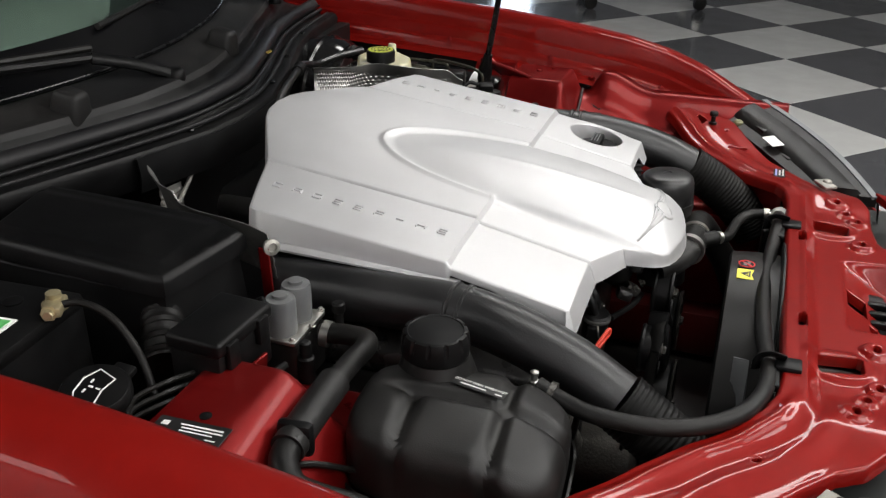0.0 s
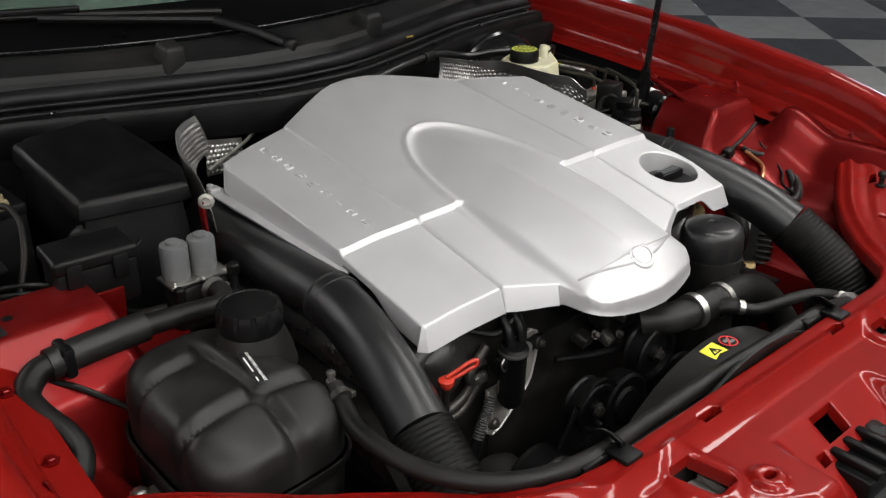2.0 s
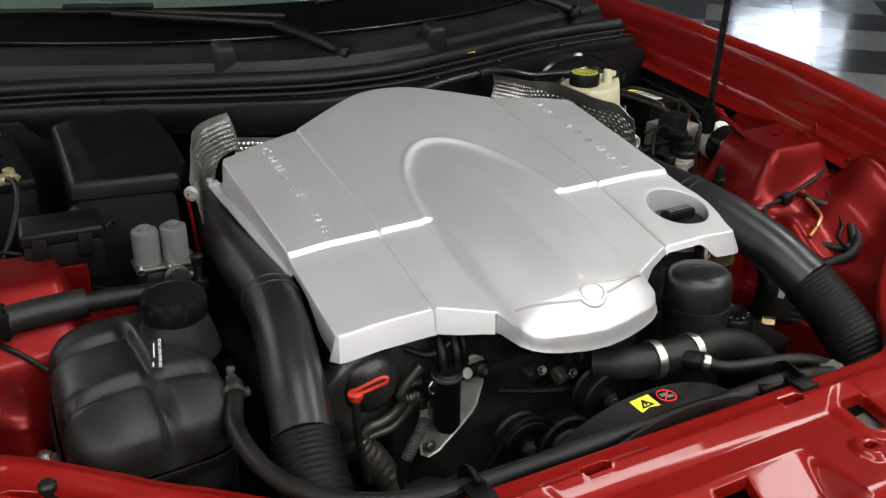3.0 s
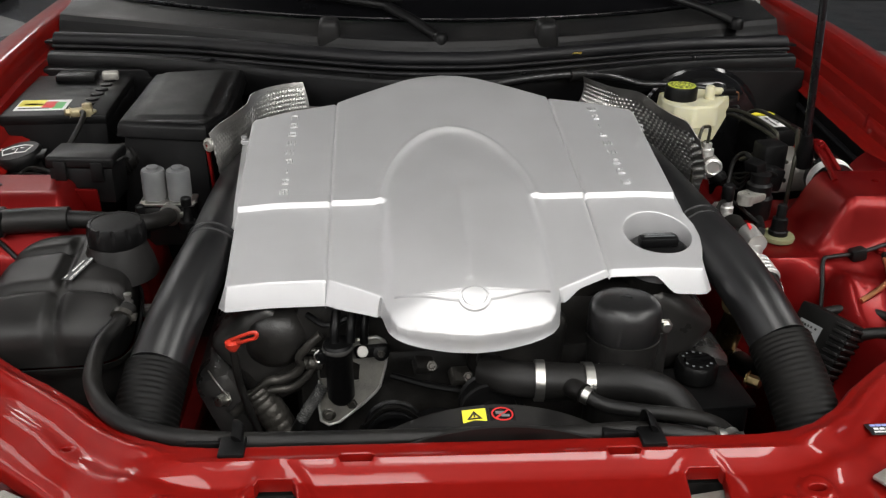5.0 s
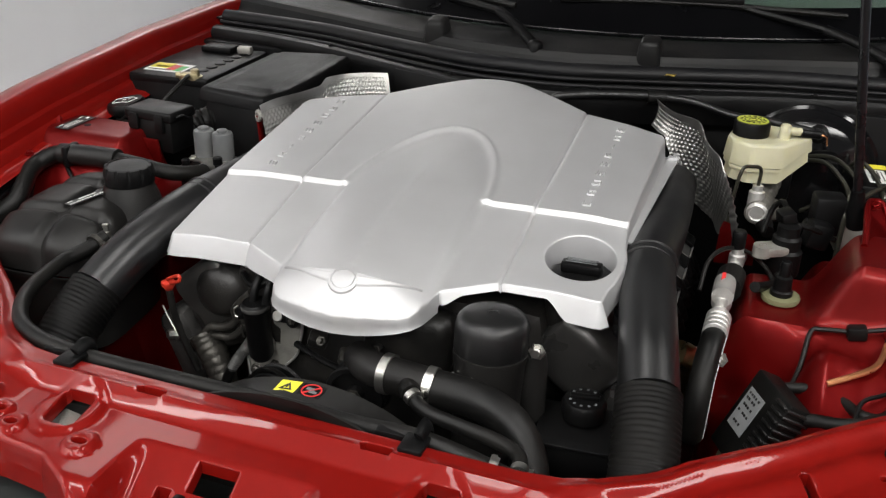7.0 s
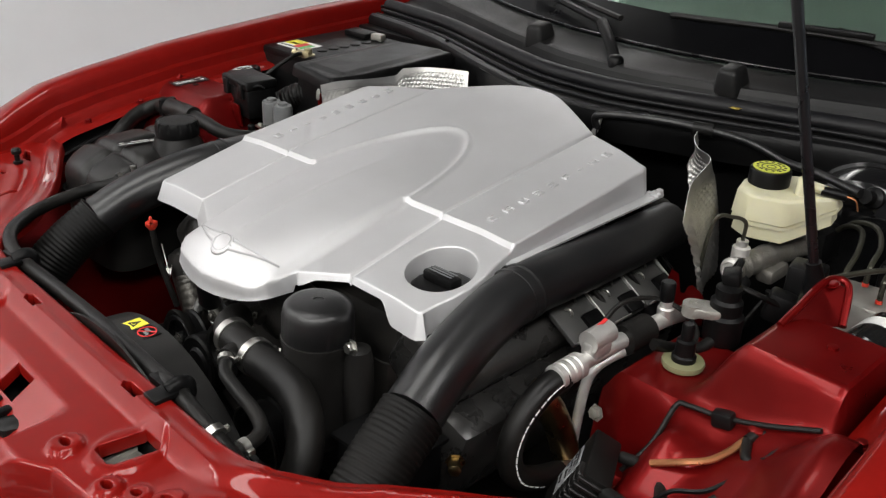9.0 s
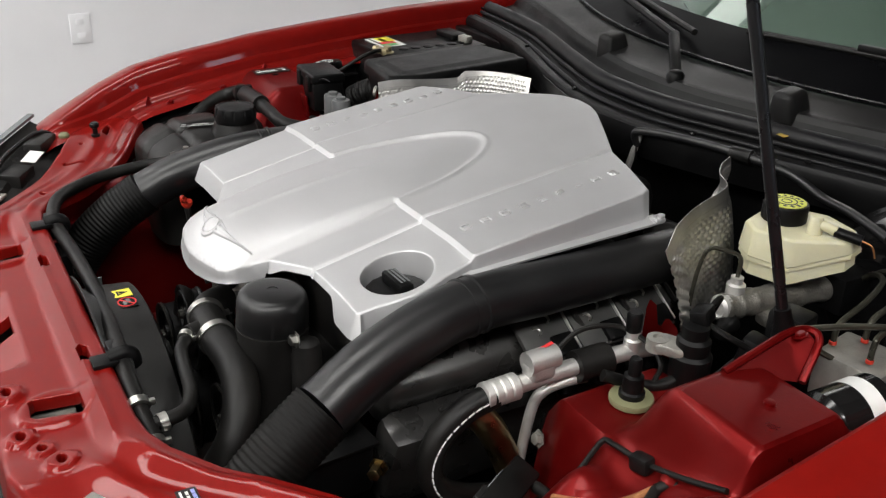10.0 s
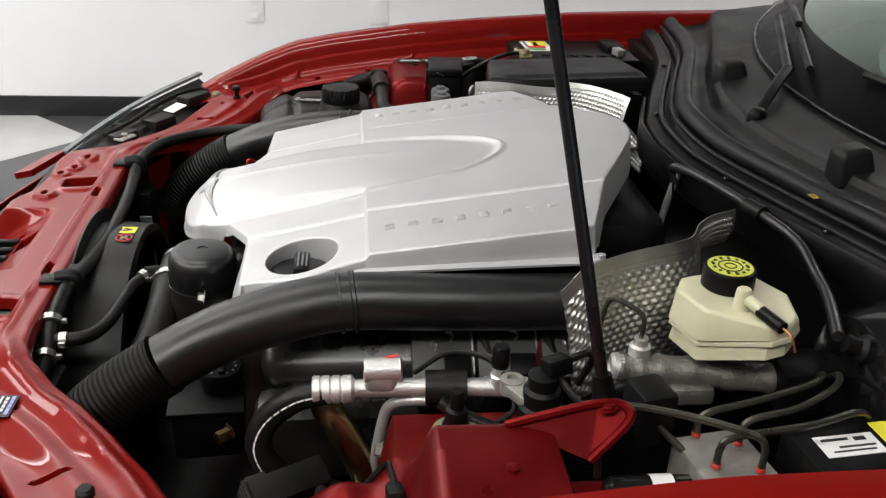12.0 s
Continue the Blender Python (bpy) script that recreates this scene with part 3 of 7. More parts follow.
# ---- bay shell ----
def liners():
    for s in (-1, 1):
        top = thing("inner_wing", (0, 0, 0), "inner wing wall, black for the shade below the fender gutter", "car body", "inner wings")

        def liner(u, v, s=s):
            y = -0.33 + 1.07 * u
            return (s * (crest_x(y, s) - 0.050 - 0.055 * v), y, crest(y, s) - (0.084 if s < 0 else 0.112) - 0.44 * v)
        # Black sheet put in for the shaded gap below the gutter.
        sheet("wing_wall", liner, 20, 6, BLACK, top, thick=0.003)
        hose("wing_edge", [Vector(liner(k / 8, 0.06)) + Vector((-s * 0.004, 0, 0)) for k in range(9)], 0.005, SEAL, top, "black edge trim", segs=8)
        for y in (-0.02, 0.20, 0.45):
            part("wing_clip", lathe(bmesh.new(), [(0.010, 0), (0.010, 0.003), (0.006, 0.006)], 14, along(Vector(liner((y + 0.33) / 1.07, 0.25)), Vector(liner((y + 0.33) / 1.07, 0.25)) + Vector((-s, 0, 0.1)))), SATIN, top)
    bm = bmesh.new()
    box(bm, (1.50, 0.03, 0.56), (0, 0.62, 0.60), bevel=0.004)
    tagged(part("firewall", bm, BLACK), "black painted firewall behind the engine", "firewall", kind="structure")
    bm = bmesh.new()
    box(bm, (1.36, 1.10, 0.02), (0, 0.08, 0.33))
    tagged(part("undertray", bm, GRIME), "grimy black undertray below the engine", "undertray", kind="structure")
    rad = thing("radiator", (0, 0, 0), "dusty black radiator behind the front panel", "radiator")
    part("radiator_core", box(bmesh.new(), (0.86, 0.035, 0.40), (0, -0.428, 0.53), bevel=0.004), DUSTY, rad)
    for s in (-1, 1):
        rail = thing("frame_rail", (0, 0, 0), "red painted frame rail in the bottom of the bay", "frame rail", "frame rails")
        # The dark red stands in for shade at the bottom of the bay.
        part("rail_beam", box(bmesh.new(), (0.09, 0.80, 0.10), (s * 0.445, -0.06, 0.40), bevel=0.015), RED_SHADE, rail)


liners()


# ---- red front panel with its holes ----
PANEL_EDGE = [(0.0, -0.410), (0.28, -0.410), (0.32, -0.405), (0.352, -0.391), (0.398, -0.352), (0.432, -0.316), (0.487, -0.270), (0.555, -0.222), (0.66, -0.165)]


def panel_height(x, y):
    ax = np.abs(x)
    z = 0.762 - 0.012 * smoothstep(0.33, 0.42, ax) + 0.026 * smoothstep(0.50, 0.66, ax)
    mid = 1 - smoothstep(0.27, 0.36, ax)
    z = z - mid * 0.017 * np.clip((-0.434 - y) / 0.016, 0, 1)
    z = z + mid * 0.0025 * np.exp(-((y + 0.4315) / 0.004) ** 2)
    z = z - 0.10 * smoothstep(-0.560, -0.625, y)
    pocket = 1 - smoothstep(0.088, 0.108, np.abs(x + 0.003))
    z = z - pocket * 0.62 * np.maximum(0, -0.486 - y) * (y > -0.575) - pocket * 0.055 * (y <= -0.575)
    z = z + 0.004 * smoothstep(0.044, 0.034, np.hypot((ax - 0.210) * 1.1, (y + 0.475) * 0.95))
    for cx, cy, r, h in ((0.160, -0.518, 0.021, 0.006), (0.250, -0.516, 0.018, 0.005), (0.279, -0.500, 0.016, 0.004), (0.3135, -0.486, 0.020, 0.005)):
        z = z + h * smoothstep(r, r * 0.72, np.hypot(ax - cx, y - cy))
    # rolled inner edge and the bead that runs out along each arm
    p, q = np.stack([ax, y], 1), np.full(np.shape(ax), 9.0)
    for a, b in zip(PANEL_EDGE, PANEL_EDGE[1:]):
        a, b = np.array(a), np.array(b)
        t = np.clip(((p - a) @ (b - a)) / ((b - a) @ (b - a)), 0, 1)
        q = np.minimum(q, np.hypot(*(p - (a + t[:, None] * (b - a))).T))
    arm = smoothstep(0.29, 0.36, ax)
    z = z + arm * (0.007 * np.exp(-((q - 0.016) / 0.008) ** 2) - 0.004 * np.exp(-((q - 0.040) / 0.012) ** 2))
    return z - arm * 0.010 * smoothstep(0.05, 0.085, q)


def radiator_support():
    top = thing("radiator_support", (0, 0, 0), "glossy red pressed front panel with open holes", "car body")
    half = [(0, -0.600), (0.10, -0.592), (0.14, -0.565), (0.185, -0.540), (0.24, -0.534), (0.31, -0.534), (0.36, -0.520), (0.395, -0.492), (0.412, -0.462), (0.45, -0.428), (0.52, -0.372), (0.60, -0.322), (0.675, -0.285), (0.705, -0.245), (0.700, -0.190), (0.66, -0.165),
            (0.555, -0.222), (0.487, -0.270), (0.432, -0.316), (0.398, -0.352), (0.352, -0.391), (0.32, -0.405), (0.28, -0.410), (0, -0.410)]
    hole = []
    for s in (-1, 1):
        hole.append([(s * x, y) for x, y in ((0.1925, -0.452), (0.197, -0.4465), (0.230, -0.4465), (0.2345, -0.452), (0.2255, -0.497), (0.2200, -0.5025), (0.1905, -0.5015), (0.1860, -0.4955))])
        hole.append([(s * x, y) for x, y in ((0.119, -0.4225), (0.150, -0.4225), (0.1545, -0.4290), (0.150, -0.4355), (0.119, -0.4355), (0.1145, -0.4290))])
        hole += [ring2d(s * 0.160, -0.518, 0.010, 14, 0.006), ring2d(s * 0.279, -0.500, 0.008, 12, 0.006), ring2d(s * 0.3135, -0.486, 0.010, 14, 0.006), ring2d(s * 0.250, -0.516, 0.009, 12, 0.006)]
        hole += [[(s * (0.548 + 0.41 * a + 0.91 * b), -0.312 - 0.91 * a + 0.41 * b) for a, b in ((-0.022, 0), (-0.017, 0.006), (0.017, 0.006), (0.022, 0), (0.017, -0.006), (-0.017, -0.006))], ring2d(s * 0.43, -0.385, 0.006, 12), ring2d(s * 0.615, -0.285, 0.005, 12)]
        hole.append([(s * x, y) for x, y in ((0.62, -0.235), (0.655, -0.220), (0.665, -0.226), (0.632, -0.245))])
    hole.append([(-0.034, -0.490), (0.014, -0.490), (0.014, -0.520), (-0.034, -0.520)])
    hole.append([(-0.066, -0.520), (-0.048, -0.520), (-0.048, -0.533), (-0.066, -0.533)])
    v, f = pressed(mirror_x(half), panel_height, lambda x, y: 0.018 + 0.03 * (y < -0.525) + 0 * x, hole, 0.0037, 0.005, 0.016)
    solid("pressed_panel", v, f, RED, top)
    for s in (-1, 1):
        h = float(panel_height(np.array([s * 0.622]), np.array([-0.256]))[0])
        bm = bmesh.new()
        lathe(bm, [(0.008, 0), (0.008, 0.004), (0.0045, 0.005), (0.0045, 0.016), (0.0085, 0.018), (0.0085, 0.024), (0.006, 0.027)], 18, pose(s * 0.622, -0.256, h))
        part("bonnet_stop", bm, RUBBER, top, "black rubber bonnet stop")
        bm = bmesh.new()
        box(bm, (0.062, 0.064, 0.005), (s * 0.207, -0.484, 0.716), (8, -10 * s, 0), 0.002)
        box(bm, (0.006, 0.064, 0.030), (s * 0.180, -0.484, 0.708), (0, 0, 0), 0.002)
        bolt(bm, pose(s * 0.202, -0.480, 0.719, 8, -10 * s, 0), 0.006, 0.006)
        part("lamp_bracket", bm, ALU_D, top, "dull grey alloy lamp bracket below the hole")
    return top


radiator_support()
la = thing("bonnet_latch", (-0.008, -0.553, 0.700), "black plastic bonnet latch on the red front panel", "latch")
bm = bmesh.new()
box(bm, (0.09, 0.05, 0.030), (0, 0, 0), bevel=0.006)
part("latch_body", bm, BLACK, la)
for k in (-0.028, 0.0, 0.028):
    part("latch_rib", box(bmesh.new(), (0.012, 0.056, 0.012), (k, 0.002, 0.018), bevel=0.003), BLACK, la)
part("latch_plug", lathe(bmesh.new(), [(0.016, 0), (0.016, 0.012), (0.010, 0.015)], 20, pose(0.05, 0.02, 0.005), ripple=lambda a, k: 1 + 0.08 * math.sin(6 * a)), RUBBER, la)

lab_at = lambda x, y: Vector((x, y, float(panel_height(np.array([x]), np.array([y]))[0])))
lab = thing("paint_label", (0, 0, 0), "small black label with white and blue print on red panel", "label")
ux = (lab_at(0.448, -0.392) - lab_at(0.416, -0.392)).normalized()
nz = ux.cross(lab_at(0.432, -0.382) - lab_at(0.432, -0.402)).normalized()
lab.matrix_world = Matrix.Translation(lab_at(0.432, -0.392) + nz * 0.0022) @ Matrix((ux, nz.cross(ux), nz)).transposed().to_4x4()
plate("label_sheet", pose(0, 0, 0), 0.040, 0.020, INK, lab)
bars(lab, pose(0, 0, 0), [(k, 0.0058, 0.0058, 0.0036) for k in (-0.013, -0.006, 0.001, 0.008, 0.014)], BLUE, "blue_field")
bars(lab, pose(0, 0, 0), [(k, -0.0004, 0.0050, 0.0030) for k in (-0.012, -0.005, 0.002, 0.009)] + [(0, -0.0062, 0.032, 0.0022)], WHITE)


# ---- headlights and bumper ----
def rim_line(u):
    """Upper outer edge of the headlight from the bumper corner to the fender."""
    p = Vector((0.415, -0.560, 0.728)).lerp(Vector((0.752, -0.352, 0.788)), u)
    return p + Vector((0.525, -0.85, 0)) * (0.022 * math.sin(u * math.pi))


def headlight(s):
    top = thing("headlight", (0, 0, 0), "dark grey headlight housing with clear lens edge", "headlight", "headlights")

    def shell(u, v):
        a = Vector((0.425, -0.452, 0.722)).lerp(Vector((0.690, -0.285, 0.752)), u)
        p = a.lerp(rim_line(u), v)
        step = 0.010 * float(smoothstep(0.30, 0.36, v)) - 0.012 * float(smoothstep(0.62, 0.68, v))
        return (s * p.x, p.y, p.z - 0.012 + step)
    sheet("housing_top", shell, 40, 20, DUSTY, top, thick=0.02)
    for u, v, w, d, h in ((0.20, 0.40, 0.055, 0.030, 0.020), (0.47, 0.32, 0.060, 0.040, 0.026), (0.80, 0.38, 0.07, 0.035, 0.022), (0.62, 0.70, 0.02, 0.05, 0.012), (0.35, 0.72, 0.02, 0.05, 0.012)):
        p = Vector(shell(u, v))
        part("housing_rib", box(bmesh.new(), (w, d, h), (p.x, p.y, p.z + 0.002), (0, 0, s * 32), 0.004), DUSTY, top)
    hose("adjuster_cable", [Vector(shell(u, v)) + Vector((0, 0, 0.009)) for u, v in ((0.15, 0.62), (0.35, 0.55), (0.6, 0.60), (0.85, 0.52), (0.95, 0.3))], 0.0045, RUBBER, top, segs=8)

    def lens(u, v):
        c = rim_line(u) + Vector((0.525, -0.85, 0)) * (0.012 * math.sin(v * 1.5))
        return (s * c.x, c.y, c.z - 0.004 - 0.085 * v * v - 0.030 * v)
    sheet("lens", lens, 24, 8, LENS, top, "clear plastic lens", thick=0.004)
    sheet("reflector", lambda u, v: tuple(Vector(lens(u, v)) + Vector((-s * 0.02, 0.034, -0.010))), 12, 4, DUSTY, top, thick=0.004)

    def edge(u, v):
        c = rim_line(u) + Vector((0.525, -0.85, 0)) * (0.012 * v - 0.010)
        return (s * c.x, c.y, c.z + 0.001)
    sheet("lens_rim", edge, 30, 2, GREY_PL, top, "pale grey lens rim", thick=0.006)
    bx, bz = (-0.465, 0.737) if s < 0 else (0.400, 0.752)
    bm = bmesh.new()
    box(bm, (0.040, 0.024, 0.005), (bx, -0.455 if s < 0 else -0.470, bz), (0, 0, s * 30), 0.002)
    lathe(bm, [(0.008, 0), (0.008, 0.0015), (0.006, 0.004), (0.003, 0.0045)], 14, pose(bx + s * 0.006, -0.458 if s < 0 else -0.473, bz + 0.002))
    part("bracket", bm, ALU_D, top, "dull metal mounting bracket")
    p = Vector(shell(0.50, 0.42))
    plate("tag", pose(s * 0.575, -0.376, p.z + 0.019, -3, s * -7, s * 32), 0.042, 0.026, WHITE, top, "white paper tag")
    part("bulb_plug", lathe(bmesh.new(), [(0.010, 0), (0.010, 0.012), (0.006, 0.016)], 14, pose(s * 0.672, -0.305, 0.752)), LIME, top, "olive yellow bulb plug")


def bumper():
    top = thing("front_bumper", (0, 0, 0), "glossy red front bumper with black grille slot", "bumper")

    def skin(u, v):
        w = 2 * u - 1
        x = 0.80 * w
        y = -0.70 + 0.33 * abs(w) ** 2.6
        return (x * (1 - 0.02 * v), y - 0.03 * math.sin(v * 2.4) + 0.02 * v, 0.640 + 0.05 * abs(w) ** 2 - 0.33 * v)
    sheet("bumper_skin", skin, 40, 12, RED, top, thick=0.004)
    sheet("grille_slot", lambda u, v: (-0.36 + 0.72 * u, -0.625 - 0.065 * (1 - (2 * u - 1) ** 2) * v - 0.02 * v, 0.662 - 0.022 * v), 24, 4, BLACK, top, thick=0.004)
    for s in (-1, 1):
        sheet("corner_fin", lambda u, v, s=s: (s * (0.345 + 0.075 * u), -0.600 + 0.045 * u - 0.030 * v, 0.716 + 0.012 * u - 0.006 * v), 8, 4, RED, top, thick=0.012)
    # Unseen dark box added under the panel so that its holes look black.
    part("bumper_beam", box(bmesh.new(), (1.02, 0.17, 0.16), (0, -0.525, 0.600), bevel=0.02), DASH, top)


bumper()


for s in (-1, 1):
    headlight(s)

# ---- cowl, seal, windscreen, wipers ----
DRIP = [(0, 0.447), (0.10, 0.456), (0.24, 0.502), (0.36, 0.548), (0.46, 0.585), (0.60, 0.618), (0.78, 0.640)]


def drip(x):
    return float(np.interp(abs(x), *zip(*DRIP)))


def glass_y(x):
    return 0.648 + 0.50 * x * x


def cowl():
    top = thing("cowl_panel", (0, 0, 0), "dusty grey-black plastic cowl panel below the windscreen", "cowl")

    def body(u, v):
        x = -0.76 + 1.52 * u
        y0, y1 = drip(x) + 0.050, glass_y(x) + 0.02
        z = 0.914 + 0.030 * float(smoothstep(0.34, 0.46, v)) + 0.014 * float(smoothstep(0.46, 1, v)) - 0.006 * math.exp(-((v - 0.22) / 0.10) ** 2)
        return (x, y0 + (y1 - y0) * v, z)
    sheet("cowl_deck", lambda u, v: body(u, 0.41 + 0.59 * v), 60, 18, COWL, top, "dusty grey cowl deck", thick=0.004)
    sheet("cowl_trough", lambda u, v: body(u, 0.41 * v), 60, 16, BLACK, top, "black trough behind the seal", thick=0.004)

    def front(u, v):
        x = -0.74 + 1.48 * u
        prof = ((0.006, 0.845), (0.0, 0.870), (-0.002, 0.892), (0.003, 0.900), (0.012, 0.903), (0.024, 0.901), (0.030, 0.893), (0.040, 0.893), (0.046, 0.900), (0.056, 0.906))
        i = v * (len(prof) - 1)
        k = min(int(i), len(prof) - 2)
        dy = prof[k][0] + (prof[k + 1][0] - prof[k][0]) * (i - k)
        return (x, drip(x) + dy, prof[k][1] + (prof[k + 1][1] - prof[k][1]) * (i - k))
    sheet("drip_rail", front, 70, 9, BLACK, top, thick=0.003)
    for s, x in ((-1, -0.200), (1, 0.222)):
        bm = bmesh.new()
        box(bm, (0.048, 0.056, 0.050), (x, 0.624, 0.950), (10, 0, 0), 0.009, 3, 0.75)
        part("cowl_stop", bm, COWL, top)
    sheet("front_fascia", lambda u, v: (-0.236 + 0.325 * u, drip(-0.236 + 0.325 * u) - 0.006 - 0.004 * math.sin(v * 3.1), 0.897 - 0.052 * v), 16, 5, BLACK, top, thick=0.003)
    hose("trim_strip", [(x, glass_y(x) + 0.018, 0.9655) for x in (-0.72, -0.5, -0.25, 0, 0.25, 0.5, 0.72)], 0.0022, ROD, top, segs=8)
    for x in (-0.42, -0.12, 0.16, 0.33, 0.52):
        part("cowl_pin", lathe(bmesh.new(), [(0.005, 0), (0.005, 0.002), (0.003, 0.004)], 12, pose(x, drip(x) + 0.014, 0.903)), GLOSS, top)
    seal = thing("bonnet_seal", (0, 0, 0), "black rubber bonnet seal along the cowl", "seal")
    pts = [(x, drip(x) + 0.060, 0.922 + 0.004 * math.cos(x * 4)) for x in (-0.74, -0.66, -0.56, -0.46, -0.36, -0.24, -0.10, 0, 0.10, 0.24, 0.36, 0.46, 0.56, 0.66, 0.74)]
    hose("seal_bulb", pts, 0.0135, SEAL, seal, segs=16, flat=0.8)
    for name, dy, dz, r in (("seal_rib", 0.019, 0.011, 0.0040), ("seal_lip", 0.036, 0.019, 0.0042)):
        hose(name, [(x, y - dy, z - dz) for x, y, z in pts], r, SEAL, seal, segs=10)
    screen = thing("windscreen", (0, 0, 0), "green tinted windscreen with black border", "windscreen")

    def glass(u, v, lift=0.0):
        x = (-0.76 + 1.52 * u) * (1 - 0.18 * v)
        return (x, glass_y(x) + 0.015 + 1.05 * v, 0.955 + lift + 0.58 * v - 0.04 * v * v)
    sheet("glass", glass, 30, 12, GLASS, screen, thick=0.005).visible_shadow = False
    sheet("black_border", lambda u, v: glass(u, v * 0.085, 0.007), 30, 3, FRIT, screen, thick=0.002)
    dash = thing("dashboard", (0, 0, 0), "dark dashboard behind the windscreen", "dashboard")
    sheet("dash_top", lambda u, v: (-0.72 + 1.44 * u, 0.69 + 0.45 * (u * 2 - 1) ** 2 + 0.75 * v, 0.935 + 0.03 * v), 12, 6, DASH, dash, thick=0.02)
    # Added sheet whose grey stands in for the pale reflection in the glass.
    sheet("dash_cover", lambda u, v: (-0.70 + 1.40 * u, 0.86 + 0.45 * (u * 2 - 1) ** 2 + 0.55 * v, 0.952 + 0.05 * v), 12, 6, CABIN, dash, "grey sheet added to pale the windscreen", thick=0.006)
    cabin = thing("car_cabin", (0, 0, 0), "red car cabin with two dark seats behind the windscreen", "cabin")
    part("rear_bulkhead", box(bmesh.new(), (1.46, 0.05, 1.10), (0, 2.75, 0.90), bevel=0.02), CABIN, cabin)
    part("cabin_floor", box(bmesh.new(), (1.46, 1.75, 0.04), (0, 1.90, 0.37), bevel=0.01), DASH, cabin)
    part("roof_skin", box(bmesh.new(), (1.24, 1.04, 0.03), (0, 2.30, 1.51), bevel=0.012), RED, cabin, "metallic red roof skin")
    part("tail_skin", box(bmesh.new(), (1.62, 0.04, 0.60), (0, 2.80, 0.64), bevel=0.015), RED, cabin, "metallic red tail panel")
    part("roof_lining", box(bmesh.new(), (1.20, 1.00, 0.04), (0, 2.30, 1.47), bevel=0.015), CABIN, cabin)
    for s in (-1, 1):
        part("door_panel", box(bmesh.new(), (0.06, 1.85, 0.62), (s * 0.75, 1.86, 0.66), bevel=0.02), CABIN, cabin)
        part("door_skin", box(bmesh.new(), (0.03, 1.56, 0.56), (s * 0.805, 2.00, 0.62), bevel=0.012), RED, cabin, "metallic red door skin")
        part("seat_back", box(bmesh.new(), (0.48, 0.16, 0.62), (s * 0.36, 2.15, 0.82), (-14, 0, 0), 0.06, 4), DASH, cabin)
        part("headrest", box(bmesh.new(), (0.26, 0.10, 0.17), (s * 0.36, 2.25, 1.21), (-10, 0, 0), 0.04, 4), DASH, cabin)
        part("seat_cushion", box(bmesh.new(), (0.50, 0.50, 0.16), (s * 0.36, 1.85, 0.50), (4, 0, 0), 0.05, 4), DASH, cabin)


cowl()


def wiper(name, pivot, knee, tip, b0, b1):
    top = thing(name, (0, 0, 0), "black wiper arm and blade resting on the windscreen", "wiper", "wipers")
    bm = bmesh.new()
    lathe(bm, [(0.015, -0.012), (0.015, 0.004), (0.011, 0.010), (0.006, 0.012)], 20, pose(*pivot))
    part("pivot_cap", bm, BLACK, top)
    hose("arm", [pivot, Vector(pivot).lerp(Vector(knee), 0.5) + Vector((0, 0, 0.004)), knee], 0.0105, BLACK, top, segs=10, flat=0.75)
    hose("arm_rod", [knee, tip], 0.0075, BLACK, top, segs=8)
    mid = Vector(b0).lerp(Vector(b1), 0.5) + Vector((0, 0, 0.006))
    hose("blade", [b0, mid, b1], 0.006, RUBBER, top, segs=8)
    part("blade_bridge", box(bmesh.new(), (0.16, 0.012, 0.012), tuple(mid + Vector((0, 0, 0.008))), (0, 0, math.degrees(math.atan2(b1[1] - b0[1], b1[0] - b0[0]))), 0.003), BLACK, top)


wiper("wiper", (0.012, 0.585, 0.946), (-0.088, 0.668, 0.990), (-0.36, 0.765, 1.012), (-0.66, 0.905, 1.010), (-0.06, 0.690, 0.998))
wiper("wiper", (0.648, 0.745, 0.946), (0.523, 0.795, 0.986), (0.30, 0.820, 1.020), (0.56, 0.850, 1.005), (0.02, 0.735, 1.012))
bm = bmesh.new()
leaf = [bm.verts.new(p) for p in ((0, -0.002, 0.001), (0.006, -0.007, 0.003), (0.016, -0.003, 0.001), (0.021, 0.003, 0.004), (0.012, 0.006, 0.001), (0.003, 0.004, 0.003))]
bm.faces.new(leaf)
bmesh.ops.solidify(bm, geom=bm.faces[:], thickness=0.0006)
ob = part("dry_leaf", bm, LEAF)
ob.location = (0.262, 0.556, 0.924)
tagged(ob, "small dry yellow leaf on the rubber seal", "leaf")

# ---- left side of the bay ----


